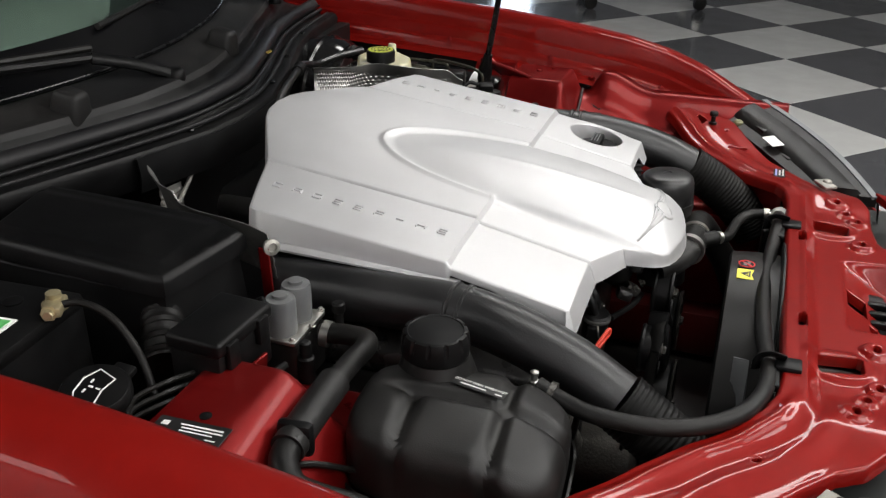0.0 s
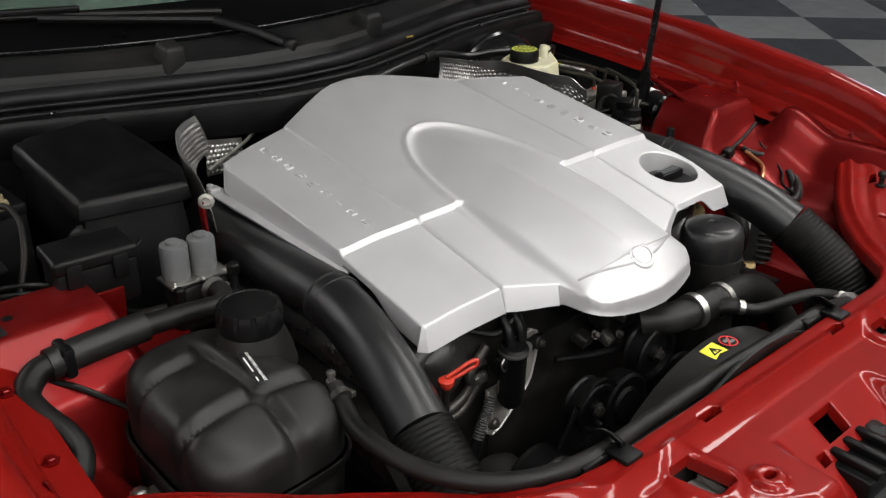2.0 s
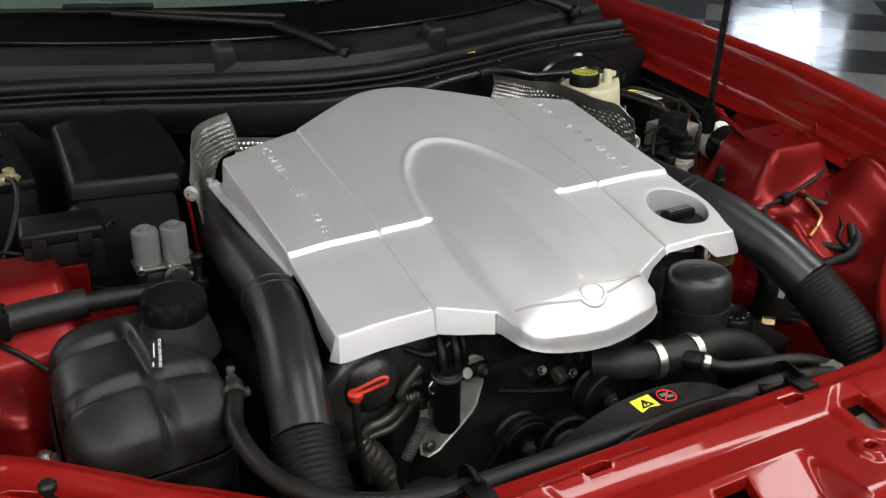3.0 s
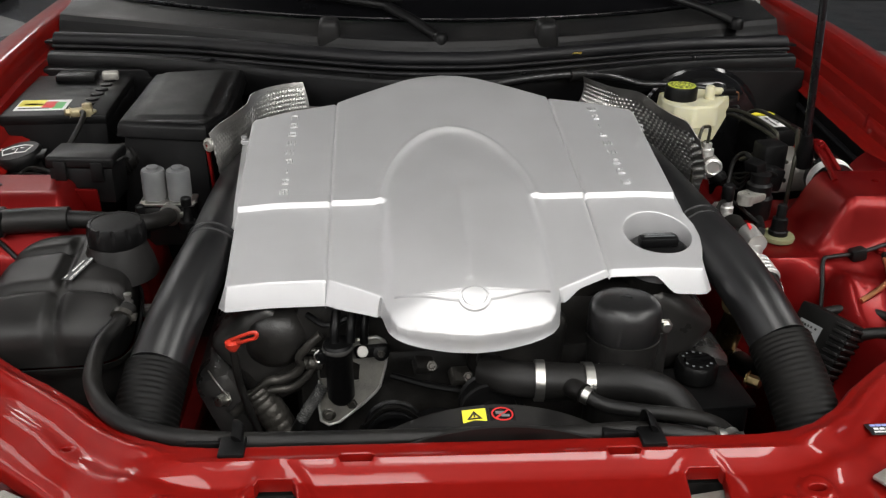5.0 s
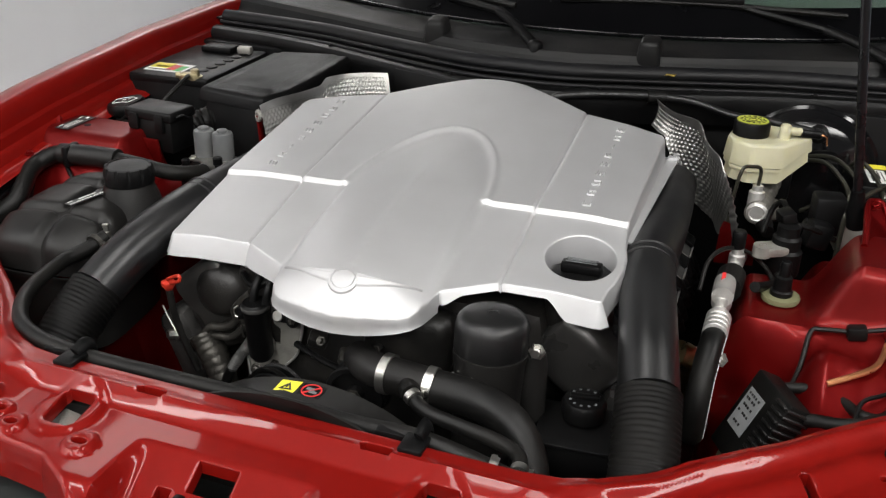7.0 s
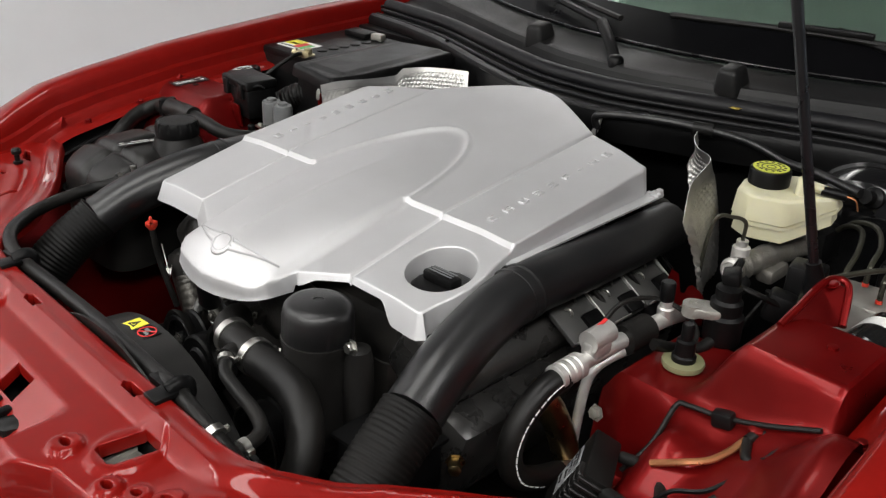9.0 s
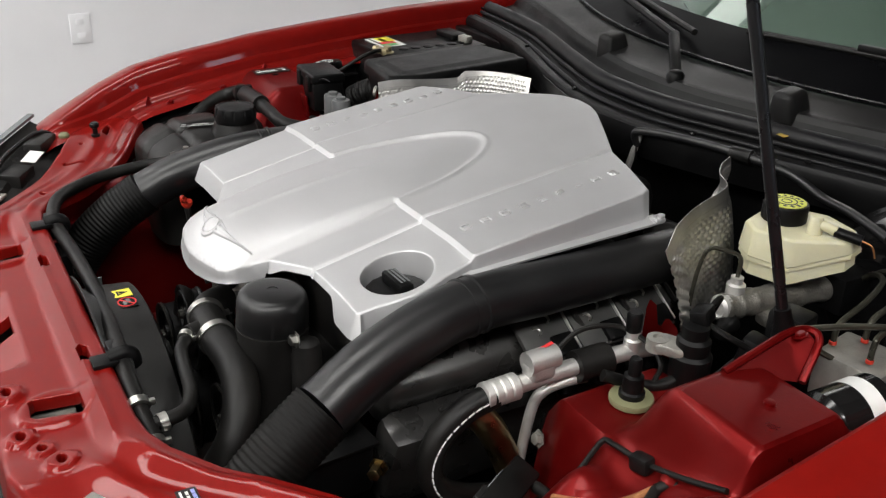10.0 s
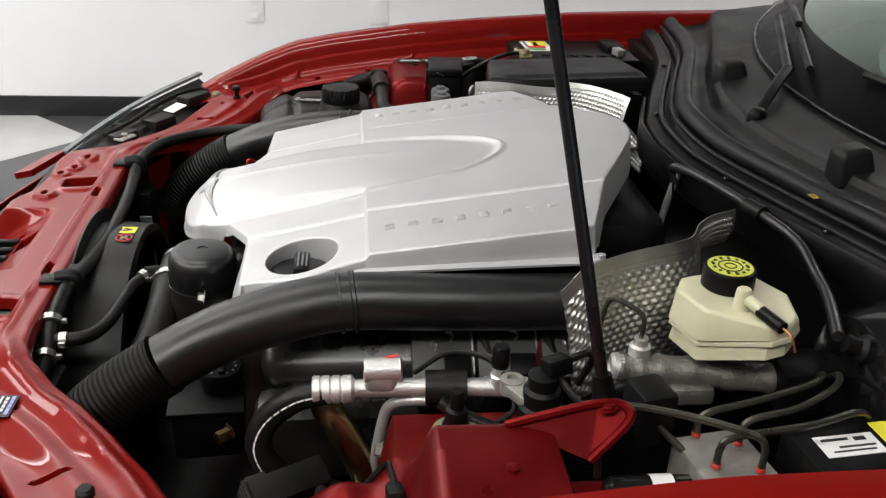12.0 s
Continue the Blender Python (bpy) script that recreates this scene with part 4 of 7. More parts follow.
def coolant_tank():
    top = thing("coolant_reservoir", (0, 0, 0), "dusty black ribbed plastic coolant reservoir with screw cap", "reservoir")
    cx, cy = -0.515, -0.087
    half_x, half_y = 0.085, 0.113
    turn = radians(4)

    def plan(a):
        c, s = math.cos(a), math.sin(a)
        k = (abs(c) ** 4.2 + abs(s) ** 4.2) ** (-1 / 4.2)
        return k * c, k * s

    def put(u, v):
        x, y = u * half_x * (1 - 0.10 * v), v * half_y
        return cx + x * math.cos(turn) - y * math.sin(turn), cy + x * math.sin(turn) + y * math.cos(turn)

    def valleys(u, v):
        """Rounded grooves that part the lobes."""
        g = lambda d, w: math.exp(-(d / w) ** 2)
        rear = 1 - float(smoothstep(-0.02, 0.18, u))
        return g(u - 0.10, 0.085) * float(smoothstep(0.85, 0.45, v)) + g(v + 0.40, 0.070) + g(v - 0.44, 0.070) * rear

    def upper(p, q):
        a = 2 * math.pi * p
        pu, pv = plan(a)
        r = min(1.0, q / 0.72)
        dent = valleys(pu * 0.97, pv * 0.97)
        rim = (1 - 0.05 * min(1, dent) * (1 - max(0.0, (q - 0.72) / 0.28))) if q > 0.5 else 1 - 0.05 * min(1, dent) * (q / 0.5) ** 3
        u, v = pu * r * rim, pv * r * rim
        z = 0.807 + 0.004 * v - 0.010 * u * u - 0.018 * float(smoothstep(-0.3, -1.0, v))
        z -= 0.0100 * min(1.15, valleys(u, v))
        shoulder = 0.030 * (1 - math.sqrt(max(0.0, 1 - r ** 9)))
        z -= shoulder
        if q > 0.72:
            t = (q - 0.72) / 0.28
            z += (0.727 - z) * t
        x, y = put(u, v)
        return (x, y, z)
    sheet("upper_shell", upper, 128, 72, DUSTY, top)

    def lower(p, q):
        pu, pv = plan(2 * math.pi * p)
        k = 1.035 if q < 0.08 else 0.985 - 0.06 * q
        x, y = put(pu * k, pv * k)
        return (x, y, 0.727 - 0.006 * min(1, q / 0.08) - 0.13 * max(0, q - 0.08))
    sheet("lower_shell", lower, 72, 14, DUSTY, top, thick=0.003)
    part("cap", lathe(bmesh.new(), [(0.032, -0.010), (0.0372, -0.008), (0.0378, 0.004), (0.0374, 0.009), (0.0366, 0.014), (0.0350, 0.0182), (0.031, 0.0190), (0.030, 0.0180), (0.006, 0.0190)], 120,
                            pose(-0.4535, -0.0375, 0.828), lambda a, k: 1 - (0.070 if math.sin(12 * a) > 0.80 else 0) * (2 < k < 6)), BLACK, top, "black notched screw cap")
    part("neck", lathe(bmesh.new(), [(0.050, -0.055), (0.0445, -0.032), (0.039, -0.017), (0.036, -0.009)], 32, pose(-0.4545, -0.0395, 0.828)), DUSTY, top)
    bm = bmesh.new()
    box(bm, (0.036, 0.036, 0.005), (-0.610, -0.085, 0.692), (0, 6, 12), 0.002)
    part("mounting_tab", bm, ALU_D, top)
    part("tab_bolt", bolt(bmesh.new(), pose(-0.618, -0.073, 0.694), 0.008, 0.006), STEEL, top)
    lb = pose(-0.4885, -0.099, 0.8085, -1, 0, -101)
    plate("label", lb, 0.062, 0.014, INK, top, "black label with white warning print")
    words("DO NOT OPEN WHEN HOT", lb @ pose(0, 0.003, 0.0009), 0.0048, WHITE, top)
    bars(top, lb, [(-0.006, -0.003, 0.030, 0.0016), (0.024, -0.004, 0.008, 0.0014)], WHITE)
    bm = bmesh.new()
    lathe(bm, [(0.006, -0.008), (0.006, 0.003), (0.004, 0.004), (0.0035, 0.009), (0.005, 0.010), (0.005, 0.014), (0.002, 0.015)], 14, pose(-0.420, -0.142, 0.781))
    part("overflow_nipple", bm, STEEL, top, "dull metal overflow nipple")
    return top


coolant_tank()
oh = thing("coolant_hose", (0, 0, 0), "thin black rubber hose from reservoir along the front panel", "hose")
hose("hose_line", [(-0.419, -0.146, 0.778), (-0.427, -0.175, 0.770), (-0.437, -0.215, 0.766), (-0.430, -0.280, 0.762), (-0.402, -0.335, 0.760), (-0.355, -0.374, 0.760), (-0.28, -0.391, 0.757), (-0.16, -0.383, 0.748), (-0.02, -0.380, 0.746), (0.09, -0.386, 0.750), (0.17, -0.393, 0.757), (0.25, -0.395, 0.742), (0.285, -0.392, 0.725), (0.33, -0.40, 0.69)], 0.0100, RUBBER, oh, segs=14)
clamp_ring(oh, (-0.424, -0.162, 0.774), (-0.1, -1, -0.3), 0.0120, 0.007, CAST)
for x, y, z in ((0.245, -0.396, 0.745), (0.292, -0.393, 0.722)):
    clamp_ring(oh, (x, y, z), (1, 0.05, -0.35), 0.0122, 0.009)
for x in (-0.258, 0.168):
    cl = thing("hose_clip", (x, -0.408, 0.758), "black plastic hose clip on the front panel edge", "clip", "hose clips")
    bm = bmesh.new()
    box(bm, (0.026, 0.030, 0.007), (0, -0.004, 0.006), bevel=0.002)
    box(bm, (0.014, 0.014, 0.030), (-0.010, 0.016, -0.008), bevel=0.002)
    part("clip_body", bm, BLACK, cl)
    part("clip_arch", tube(bmesh.new(), [(0.004, 0.032, -0.008), (0.004, 0.030, 0.008), (0.004, 0.018, 0.015), (0.004, 0.0, 0.012)], 0.0030, 8, flat=2.6), BLACK, cl)
    part("clip_foot", box(bmesh.new(), (0.036, 0.014, 0.010), (-0.030, 0.012, 0.000), bevel=0.002), BLACK, cl)


def air_box():
    top = thing("air_box", (0, 0, 0), "black plastic air box beside the battery", "air box")
    out = [(-0.512, 0.262), (-0.382, 0.244), (-0.362, 0.30), (-0.358, 0.40), (-0.362, 0.535), (-0.505, 0.505)]
    v, f = pressed(out, lambda x, y: 0.888 + 0.035 * (y - 0.25) + 0 * x + 0.003 * smoothstep(0.018, 0.024, np.minimum(np.minimum(x + 0.512, -0.36 - x), y - 0.25)), lambda x, y: 0.024 + 0 * x, (), 0.008, 0.008)
    solid("lid", v, f, BLACK, top)
    w, g = pressed([(x * 1.0 + 0.004 * (1 if x < -0.44 else -1), y + (0.004 if y < 0.4 else -0.004)) for x, y in out], lambda x, y: 0.862 + 0 * x, lambda x, y: 0.17 + 0 * x, (), 0.02, 0.004)
    solid("lower_case", w, g, BLACK, top)
    for x, y, a in ((-0.366, 0.33, 90), (-0.366, 0.46, 90)):
        part("lid_clip", box(bmesh.new(), (0.022, 0.010, 0.032), (x, y, 0.868), (0, 0, a), 0.003), BLACK, top)
    bm = bmesh.new()
    tube(bm, [(-0.55, 0.245, 0.80), (-0.52, 0.265, 0.82), (-0.49, 0.285, 0.83)], 0.024, 18, 12, radius=lambda k: 1 + 0.06 * math.sin(k * 60))
    part("intake_bellows", bm, RUBBER, top)


air_box()


def battery():
    top = thing("battery", (0, 0, 0), "black car battery with coloured label and dull terminals", "battery")
    part("case", box(bmesh.new(), (0.170, 0.250, 0.19), (-0.648, 0.455, 0.772), (0, 0, 3), 0.006), BLACK, top)
    part("lid", box(bmesh.new(), (0.172, 0.252, 0.020), (-0.648, 0.455, 0.866), (0, 0, 3), 0.006), BLACK, top)
    for k in range(6):
        part("cell_plug", lathe(bmesh.new(), [(0.011, 0), (0.011, 0.003), (0.008, 0.004)], 16, pose(-0.60, 0.39 + 0.03 * k, 0.875)), BLACK, top)
    m = pose(-0.672, 0.383, 0.8765, 0, 0, 4)
    plate("label", m, 0.082, 0.058, WHITE, top, "white label with green, yellow and red fields")
    bars(top, m, [(-0.018, 0.008, 0.040, 0.034)], YELLOW, "yellow_field")
    bars(top, m, [(0.012, -0.002, 0.020, 0.036), (-0.014, 0.000, 0.030, 0.010)], LABEL_RED, "red_field")
    bars(top, m, [(0.028, -0.006, 0.016, 0.036)], GREEN, "green_field")
    bars(top, m, [(-0.010, -0.021, 0.050, 0.004)], INK)
    part("terminal", lathe(bmesh.new(), [(0.014, 0), (0.014, 0.006), (0.009, 0.007), (0.008, 0.018), (0.006, 0.019)], 18, pose(-0.588, 0.345, 0.872)), TERMINAL, top, "yellowed metal battery terminal")
    bm = bmesh.new()
    box(bm, (0.034, 0.020, 0.012), (-0.596, 0.338, 0.879), (0, 0, 25), 0.003)
    bolt(bm, along((-0.612, 0.332, 0.880), (-0.65, 0.31, 0.885)), 0.006, 0.008)
    part("terminal_clamp", bm, TERMINAL, top)
    part("rear_terminal", box(bmesh.new(), (0.03, 0.02, 0.016), (-0.60, 0.545, 0.884), (0, 0, 12), 0.004), ALU_D, top)
    hose("cable", [(-0.596, 0.336, 0.880), (-0.585, 0.312, 0.882), (-0.585, 0.275, 0.870), (-0.60, 0.235, 0.842), (-0.622, 0.205, 0.81)], 0.0042, RUBBER, top, segs=10)
    part("battery_strap", box(bmesh.new(), (0.07, 0.04, 0.014), (-0.66, 0.545, 0.882), (0, 0, 3), 0.004), BLACK, top)


battery()


def washer_cap():
    top = thing("washer_filler_cap", (-0.668, 0.238, 0.838), "black washer fluid cap with white symbol", "cap", turn=(6, -10, 0))
    part("cap_disc", lathe(bmesh.new(), [(0.032, -0.010), (0.035, -0.004), (0.035, 0.006), (0.032, 0.010), (0.020, 0.0105)], 36), BLACK, top)
    part("filler_neck", lathe(bmesh.new(), [(0.030, -0.09), (0.027, -0.03), (0.026, -0.008)], 24), DUSTY, top)
    part("cap_tab", box(bmesh.new(), (0.022, 0.024, 0.008), (0.034, -0.006, 0), bevel=0.003), BLACK, top)
    k = 1.6
    line = [(-0.012, -0.008), (-0.016, 0.004), (-0.008, 0.009), (0.004, 0.010), (0.014, 0.005), (0.010, -0.008), (-0.001, -0.006), (-0.012, -0.008)]
    part("washer_symbol", tube(bmesh.new(), [(x * k, y * k, 0.0108) for x, y in line], 0.0009, 6, smooth=False), WHITE, top, "white windscreen symbol")
    bars(top, pose(0, 0, 0.0098), [(-0.001, 0.003, 0.002, 0.005), (-0.001, -0.005, 0.002, 0.005), (-0.008, 0.006, 0.005, 0.002), (0.006, 0.006, 0.005, 0.002)], WHITE)


washer_cap()


def relay_box():
    top = thing("relay_box", (-0.545, 0.172, 0.862), "small black relay box with clipped lid", "relay box", turn=(0, 0, -4))
    part("lid", box(bmesh.new(), (0.100, 0.068, 0.018), (0, 0, 0), bevel=0.005, segs=3), BLACK, top)
    part("case", box(bmesh.new(), (0.094, 0.062, 0.055), (0, 0, -0.036), bevel=0.004), BLACK, top)
    for x in (-0.028, 0.026):
        part("lid_clip", box(bmesh.new(), (0.018, 0.008, 0.030), (x, -0.034, -0.012), bevel=0.002), BLACK, top)
    part("clip_hook", tube(bmesh.new(), [(0.052, -0.02, 0), (0.060, -0.014, 0.004), (0.064, -0.004, -0.002)], 0.002, 8), BLACK, top)
    part("bracket", box(bmesh.new(), (0.040, 0.005, 0.045), (0.004, -0.036, -0.060), (8, 0, 0), 0.002), RED_IN, top, "red painted bracket")
    for x, z in ((-0.05, -0.03), (-0.055, -0.04), (-0.06, -0.05)):
        hose("wire", [(x, 0.0, z), (x - 0.03, 0.01, z + 0.004), (x - 0.06, 0.03, z - 0.006), (x - 0.085, 0.02, z - 0.03)], 0.003, RUBBER, top, segs=6)


relay_box()


def heater_valve():
    top = thing("heater_valve", (0, 0, 0), "twin grey solenoid heater valve with steel base", "valve")
    for x, y in ((-0.4465, 0.155), (-0.4095, 0.154)):
        part("solenoid", lathe(bmesh.new(), [(0.0170, -0.046), (0.0178, -0.042), (0.0178, -0.004), (0.0165, 0), (0.009, 0.001), (0.009, 0.005), (0.006, 0.006)], 30, pose(x, y, 0.846)), SOLENOID, top, "grey plastic solenoid")
    part("base_plate", box(bmesh.new(), (0.082, 0.042, 0.005), (-0.426, 0.150, 0.798), bevel=0.0015), STEEL, top, "yellowed steel base plate")
    part("valve_body", box(bmesh.new(), (0.076, 0.045, 0.065), (-0.426, 0.150, 0.763), bevel=0.008), DUSTY, top)
    for x, y in ((-0.460, 0.135), (-0.386, 0.135), (-0.424, 0.128)):
        part("base_screw", bolt(bmesh.new(), pose(x, y, 0.8003), 0.0035, 0.003), STEEL, top)
    part("vent_stub", lathe(bmesh.new(), [(0.013, 0), (0.013, 0.010), (0.009, 0.012), (0.0055, 0.020), (0.0055, 0.034), (0.008, 0.036), (0.008, 0.046), (0.006, 0.048)], 16, pose(-0.392, 0.108, 0.772)), BLACK, top)
    part("vent_stub", lathe(bmesh.new(), [(0.011, 0), (0.010, 0.030), (0.007, 0.032), (0.007, 0.050), (0.005, 0.052)], 16, pose(-0.462, 0.118, 0.752)), BLACK, top)
    clamp_ring(top, (-0.418, 0.112, 0.790), (0.05, -1, -0.1), 0.0145, 0.010)
    part("wire_harness", tube(bmesh.new(), [(-0.47, 0.14, 0.772), (-0.50, 0.155, 0.768), (-0.515, 0.19, 0.76)], 0.005, 8), RUBBER, top)
    h = thing("heater_hose", (0, 0, 0), "black heater hose with foam sleeve over the strut tower", "hose")
    line = [(-0.418, 0.118, 0.790), (-0.422, 0.082, 0.797), (-0.444, 0.048, 0.806), (-0.50, 0.045, 0.812), (-0.555, 0.044, 0.815)]
    hose("hose_end", line, 0.0125, RUBBER, h, segs=16)
    sl = [(-0.540, 0.044, 0.815), (-0.595, 0.043, 0.814), (-0.650, 0.041, 0.811)]
    hose("foam_sleeve", sl, 0.0175, DUSTY, h, "matt foam sleeve", segs=18)
    hose("hose_tail", [(-0.640, 0.041, 0.812), (-0.664, 0.038, 0.808), (-0.682, 0.020, 0.798), (-0.681, -0.006, 0.790), (-0.668, -0.040, 0.775), (-0.666, -0.062, 0.760), (-0.682, -0.085, 0.742), (-0.70, -0.11, 0.70)], 0.0145, RUBBER, h, segs=16)
    part("hose_holder", box(bmesh.new(), (0.014, 0.037, 0.037), (-0.632, 0.041, 0.812), (0, 0, 2), 0.006), BLACK, h)


heater_valve()


def tower_label():
    top = thing("tower_label", (-0.686, 0.121, 0.8372), "black printed service label on red strut tower", "label", turn=(0, 0, -88))
    plate("label_sheet", pose(0, 0, 0), 0.075, 0.028, INK, top)
    bars(top, pose(0, 0, 0), [(-0.027, 0.004, 0.007, 0.006), (0.010, 0.006, 0.044, 0.0018), (0.012, 0.0015, 0.042, 0.0016), (0.008, -0.003, 0.034, 0.0014), (-0.024, -0.008, 0.012, 0.0016), (0.026, -0.009, 0.010, 0.0014)], WHITE)


tower_label()


# ---- embossed heat shields ----
def heat_shield(s, label):
    top = thing("heat_shield", (0, 0, 0), label, "heat shield", "heat shields")
    way = smooth_path([(0.234, 0.460, 0), (0.268, 0.430, 0), (0.303, 0.394, 0), (0.330, 0.345, 0), (0.349, 0.272, 0), (0.362, 0.210, 0)], 30) if s < 0 else \
        smooth_path([(0.266, 0.461, 0), (0.282, 0.428, 0), (0.304, 0.402, 0), (0.345, 0.372, 0), (0.370, 0.286, 0), (0.407, 0.212, 0)], 30)
    n = len(way) - 1

    def fn(u, v):
        i = u * n
        k = min(int(i), n - 1)
        p = way[k].lerp(way[k + 1], i - k)
        t = (way[k + 1] - way[k]).normalized()
        out = Vector((t.y, -t.x, 0)) * -1
        if s < 0:
            ztop = 0.893 + 0.010 * math.sin(u * 3.1) - 0.012 * float(smoothstep(0.5, 0.56, u)) - 0.01 * u + 0.012 * float(smoothstep(0.6, 0.95, u))
            zlow = 0.835 - 0.095 * float(smoothstep(0.25, 0.6, u))
        else:
            ztop = 0.906 - 0.003 * float(smoothstep(0.2, 0.5, u)) - 0.010 * float(smoothstep(0.6, 0.9, u)) - 0.022 * float(smoothstep(0.88, 1.0, u)) ** 2
            zlow = 0.860 - 0.115 * float(smoothstep(0.30, 0.62, u))
        z = ztop + (zlow - ztop) * v
        plain = float(smoothstep(0.10, 0.13, v) if s < 0 else smoothstep(0.12, 0.14, v)) * float(smoothstep(0.02, 0.04, u))
        row = v * (ztop - zlow) / 0.0072
        cell = u * 0.33 / 0.0088 + 0.5 * (int(row) % 2)
        dim = (0.0013 if s < 0 else 0.0025) * max(0.0, math.sin(row % 1 * math.pi)) * max(0.0, math.sin(cell % 1 * math.pi)) ** 1.5 * plain
        lean = (0.006 * math.sin(u * 5 + 1) + 0.008 * (1 - v) ** 3 - 0.012 * v) if s < 0 else 0.042 * v * float(smoothstep(0.35, 0.7, u)) + 0.006 * math.sin(v * 3) - 0.006 * v
        q = p + out * (lean + dim)
        return (s * q.x, q.y, z)
    sheet("foil_panel", lambda u, v: fn(u, 0.09 + 0.91 * v), 280, 110 if s > 0 else 80, FOIL, top, thick=0.0008)
    sheet("foil_flange", lambda u, v: fn(u, 0.088 * v), 80, 4, FOIL, top, "plain rolled foil flange", thick=0.0012)
    return top


left_shield = heat_shield(-1, "embossed aluminium heat shield beside the air box")


def rear_wing(u, v):
    dim = 0.0022 * max(0.0, math.sin(v * 7 % 1 * math.pi)) * max(0.0, math.sin((u * 9 + 0.5 * (int(v * 7) % 2)) % 1 * math.pi))
    return (-0.236 + 0.076 * u, 0.462 + 0.016 * u - dim * (v > 0.14), 0.852 - 0.016 * u - (0.062 - 0.010 * u) * v)


sheet("foil_wing", rear_wing, 110, 60, FOIL, left_shield, thick=0.0008)
part("stay", tube(bmesh.new(), [(-0.116, 0.474, 0.866), (-0.130, 0.471, 0.853), (-0.152, 0.469, 0.835), (-0.178, 0.464, 0.824), (-0.215, 0.452, 0.814), (-0.245, 0.44, 0.808)], 0.0032, 8, flat=1.8), ALU_D, left_shield, "dull metal stay")
heat_shield(1, "embossed aluminium heat shield beside the brake reservoir")
rb = thing("shield_bracket", (0, 0, 0), "red painted sheet bracket with steel eye", "bracket")
part("bracket_sheet", box(bmesh.new(), (0.004, 0.014, 0.095), (-0.3705, 0.215, 0.818), (0, -4, 0), 0.001), RED_IN, rb)
part("steel_eye", lathe(bmesh.new(), [(0.0105, 0), (0.0105, 0.004), (0.006, 0.006), (0.006, 0.002)], 24, along((-0.368, 0.208, 0.866), (-0.40, 0.165, 0.872))), ALU_D, rb)
rb2 = thing("shield_bracket", (0, 0, 0), "red painted sheet bracket with notch", "bracket")
bm = bmesh.new()
vs = [(0, 0), (0.066, 0), (0.066, 0.042), (0.056, 0.056), (0.042, 0.064), (0.036, 0.060), (0.031, 0.046), (0.025, 0.046), (0.021, 0.062), (0.018, 0.076), (0.006, 0.080), (0.002, 0.066)]
fc = bm.faces.new([bm.verts.new((0, y, z)) for y, z in vs])
bmesh.ops.solidify(bm, geom=[fc], thickness=0.003)
ob = part("bracket_sheet", bm, RED_IN, rb2)
ob.matrix_local = pose(0.408, 0.190, 0.744, 0, 0, -80) @ Matrix.Scale(0.85, 4)


cable = thing("apron_cable", (0, 0, 0), "thin black cable clipped across the red apron", "cable")
hose("cable", [(-0.668, 0.070, 0.795), (-0.650, 0.045, 0.790), (-0.625, 0.026, 0.778), (-0.595, 0.008, 0.754), (-0.570, -0.012, 0.735)], 0.0035, RUBBER, cable, segs=8)

# ---- right side of the bay ----


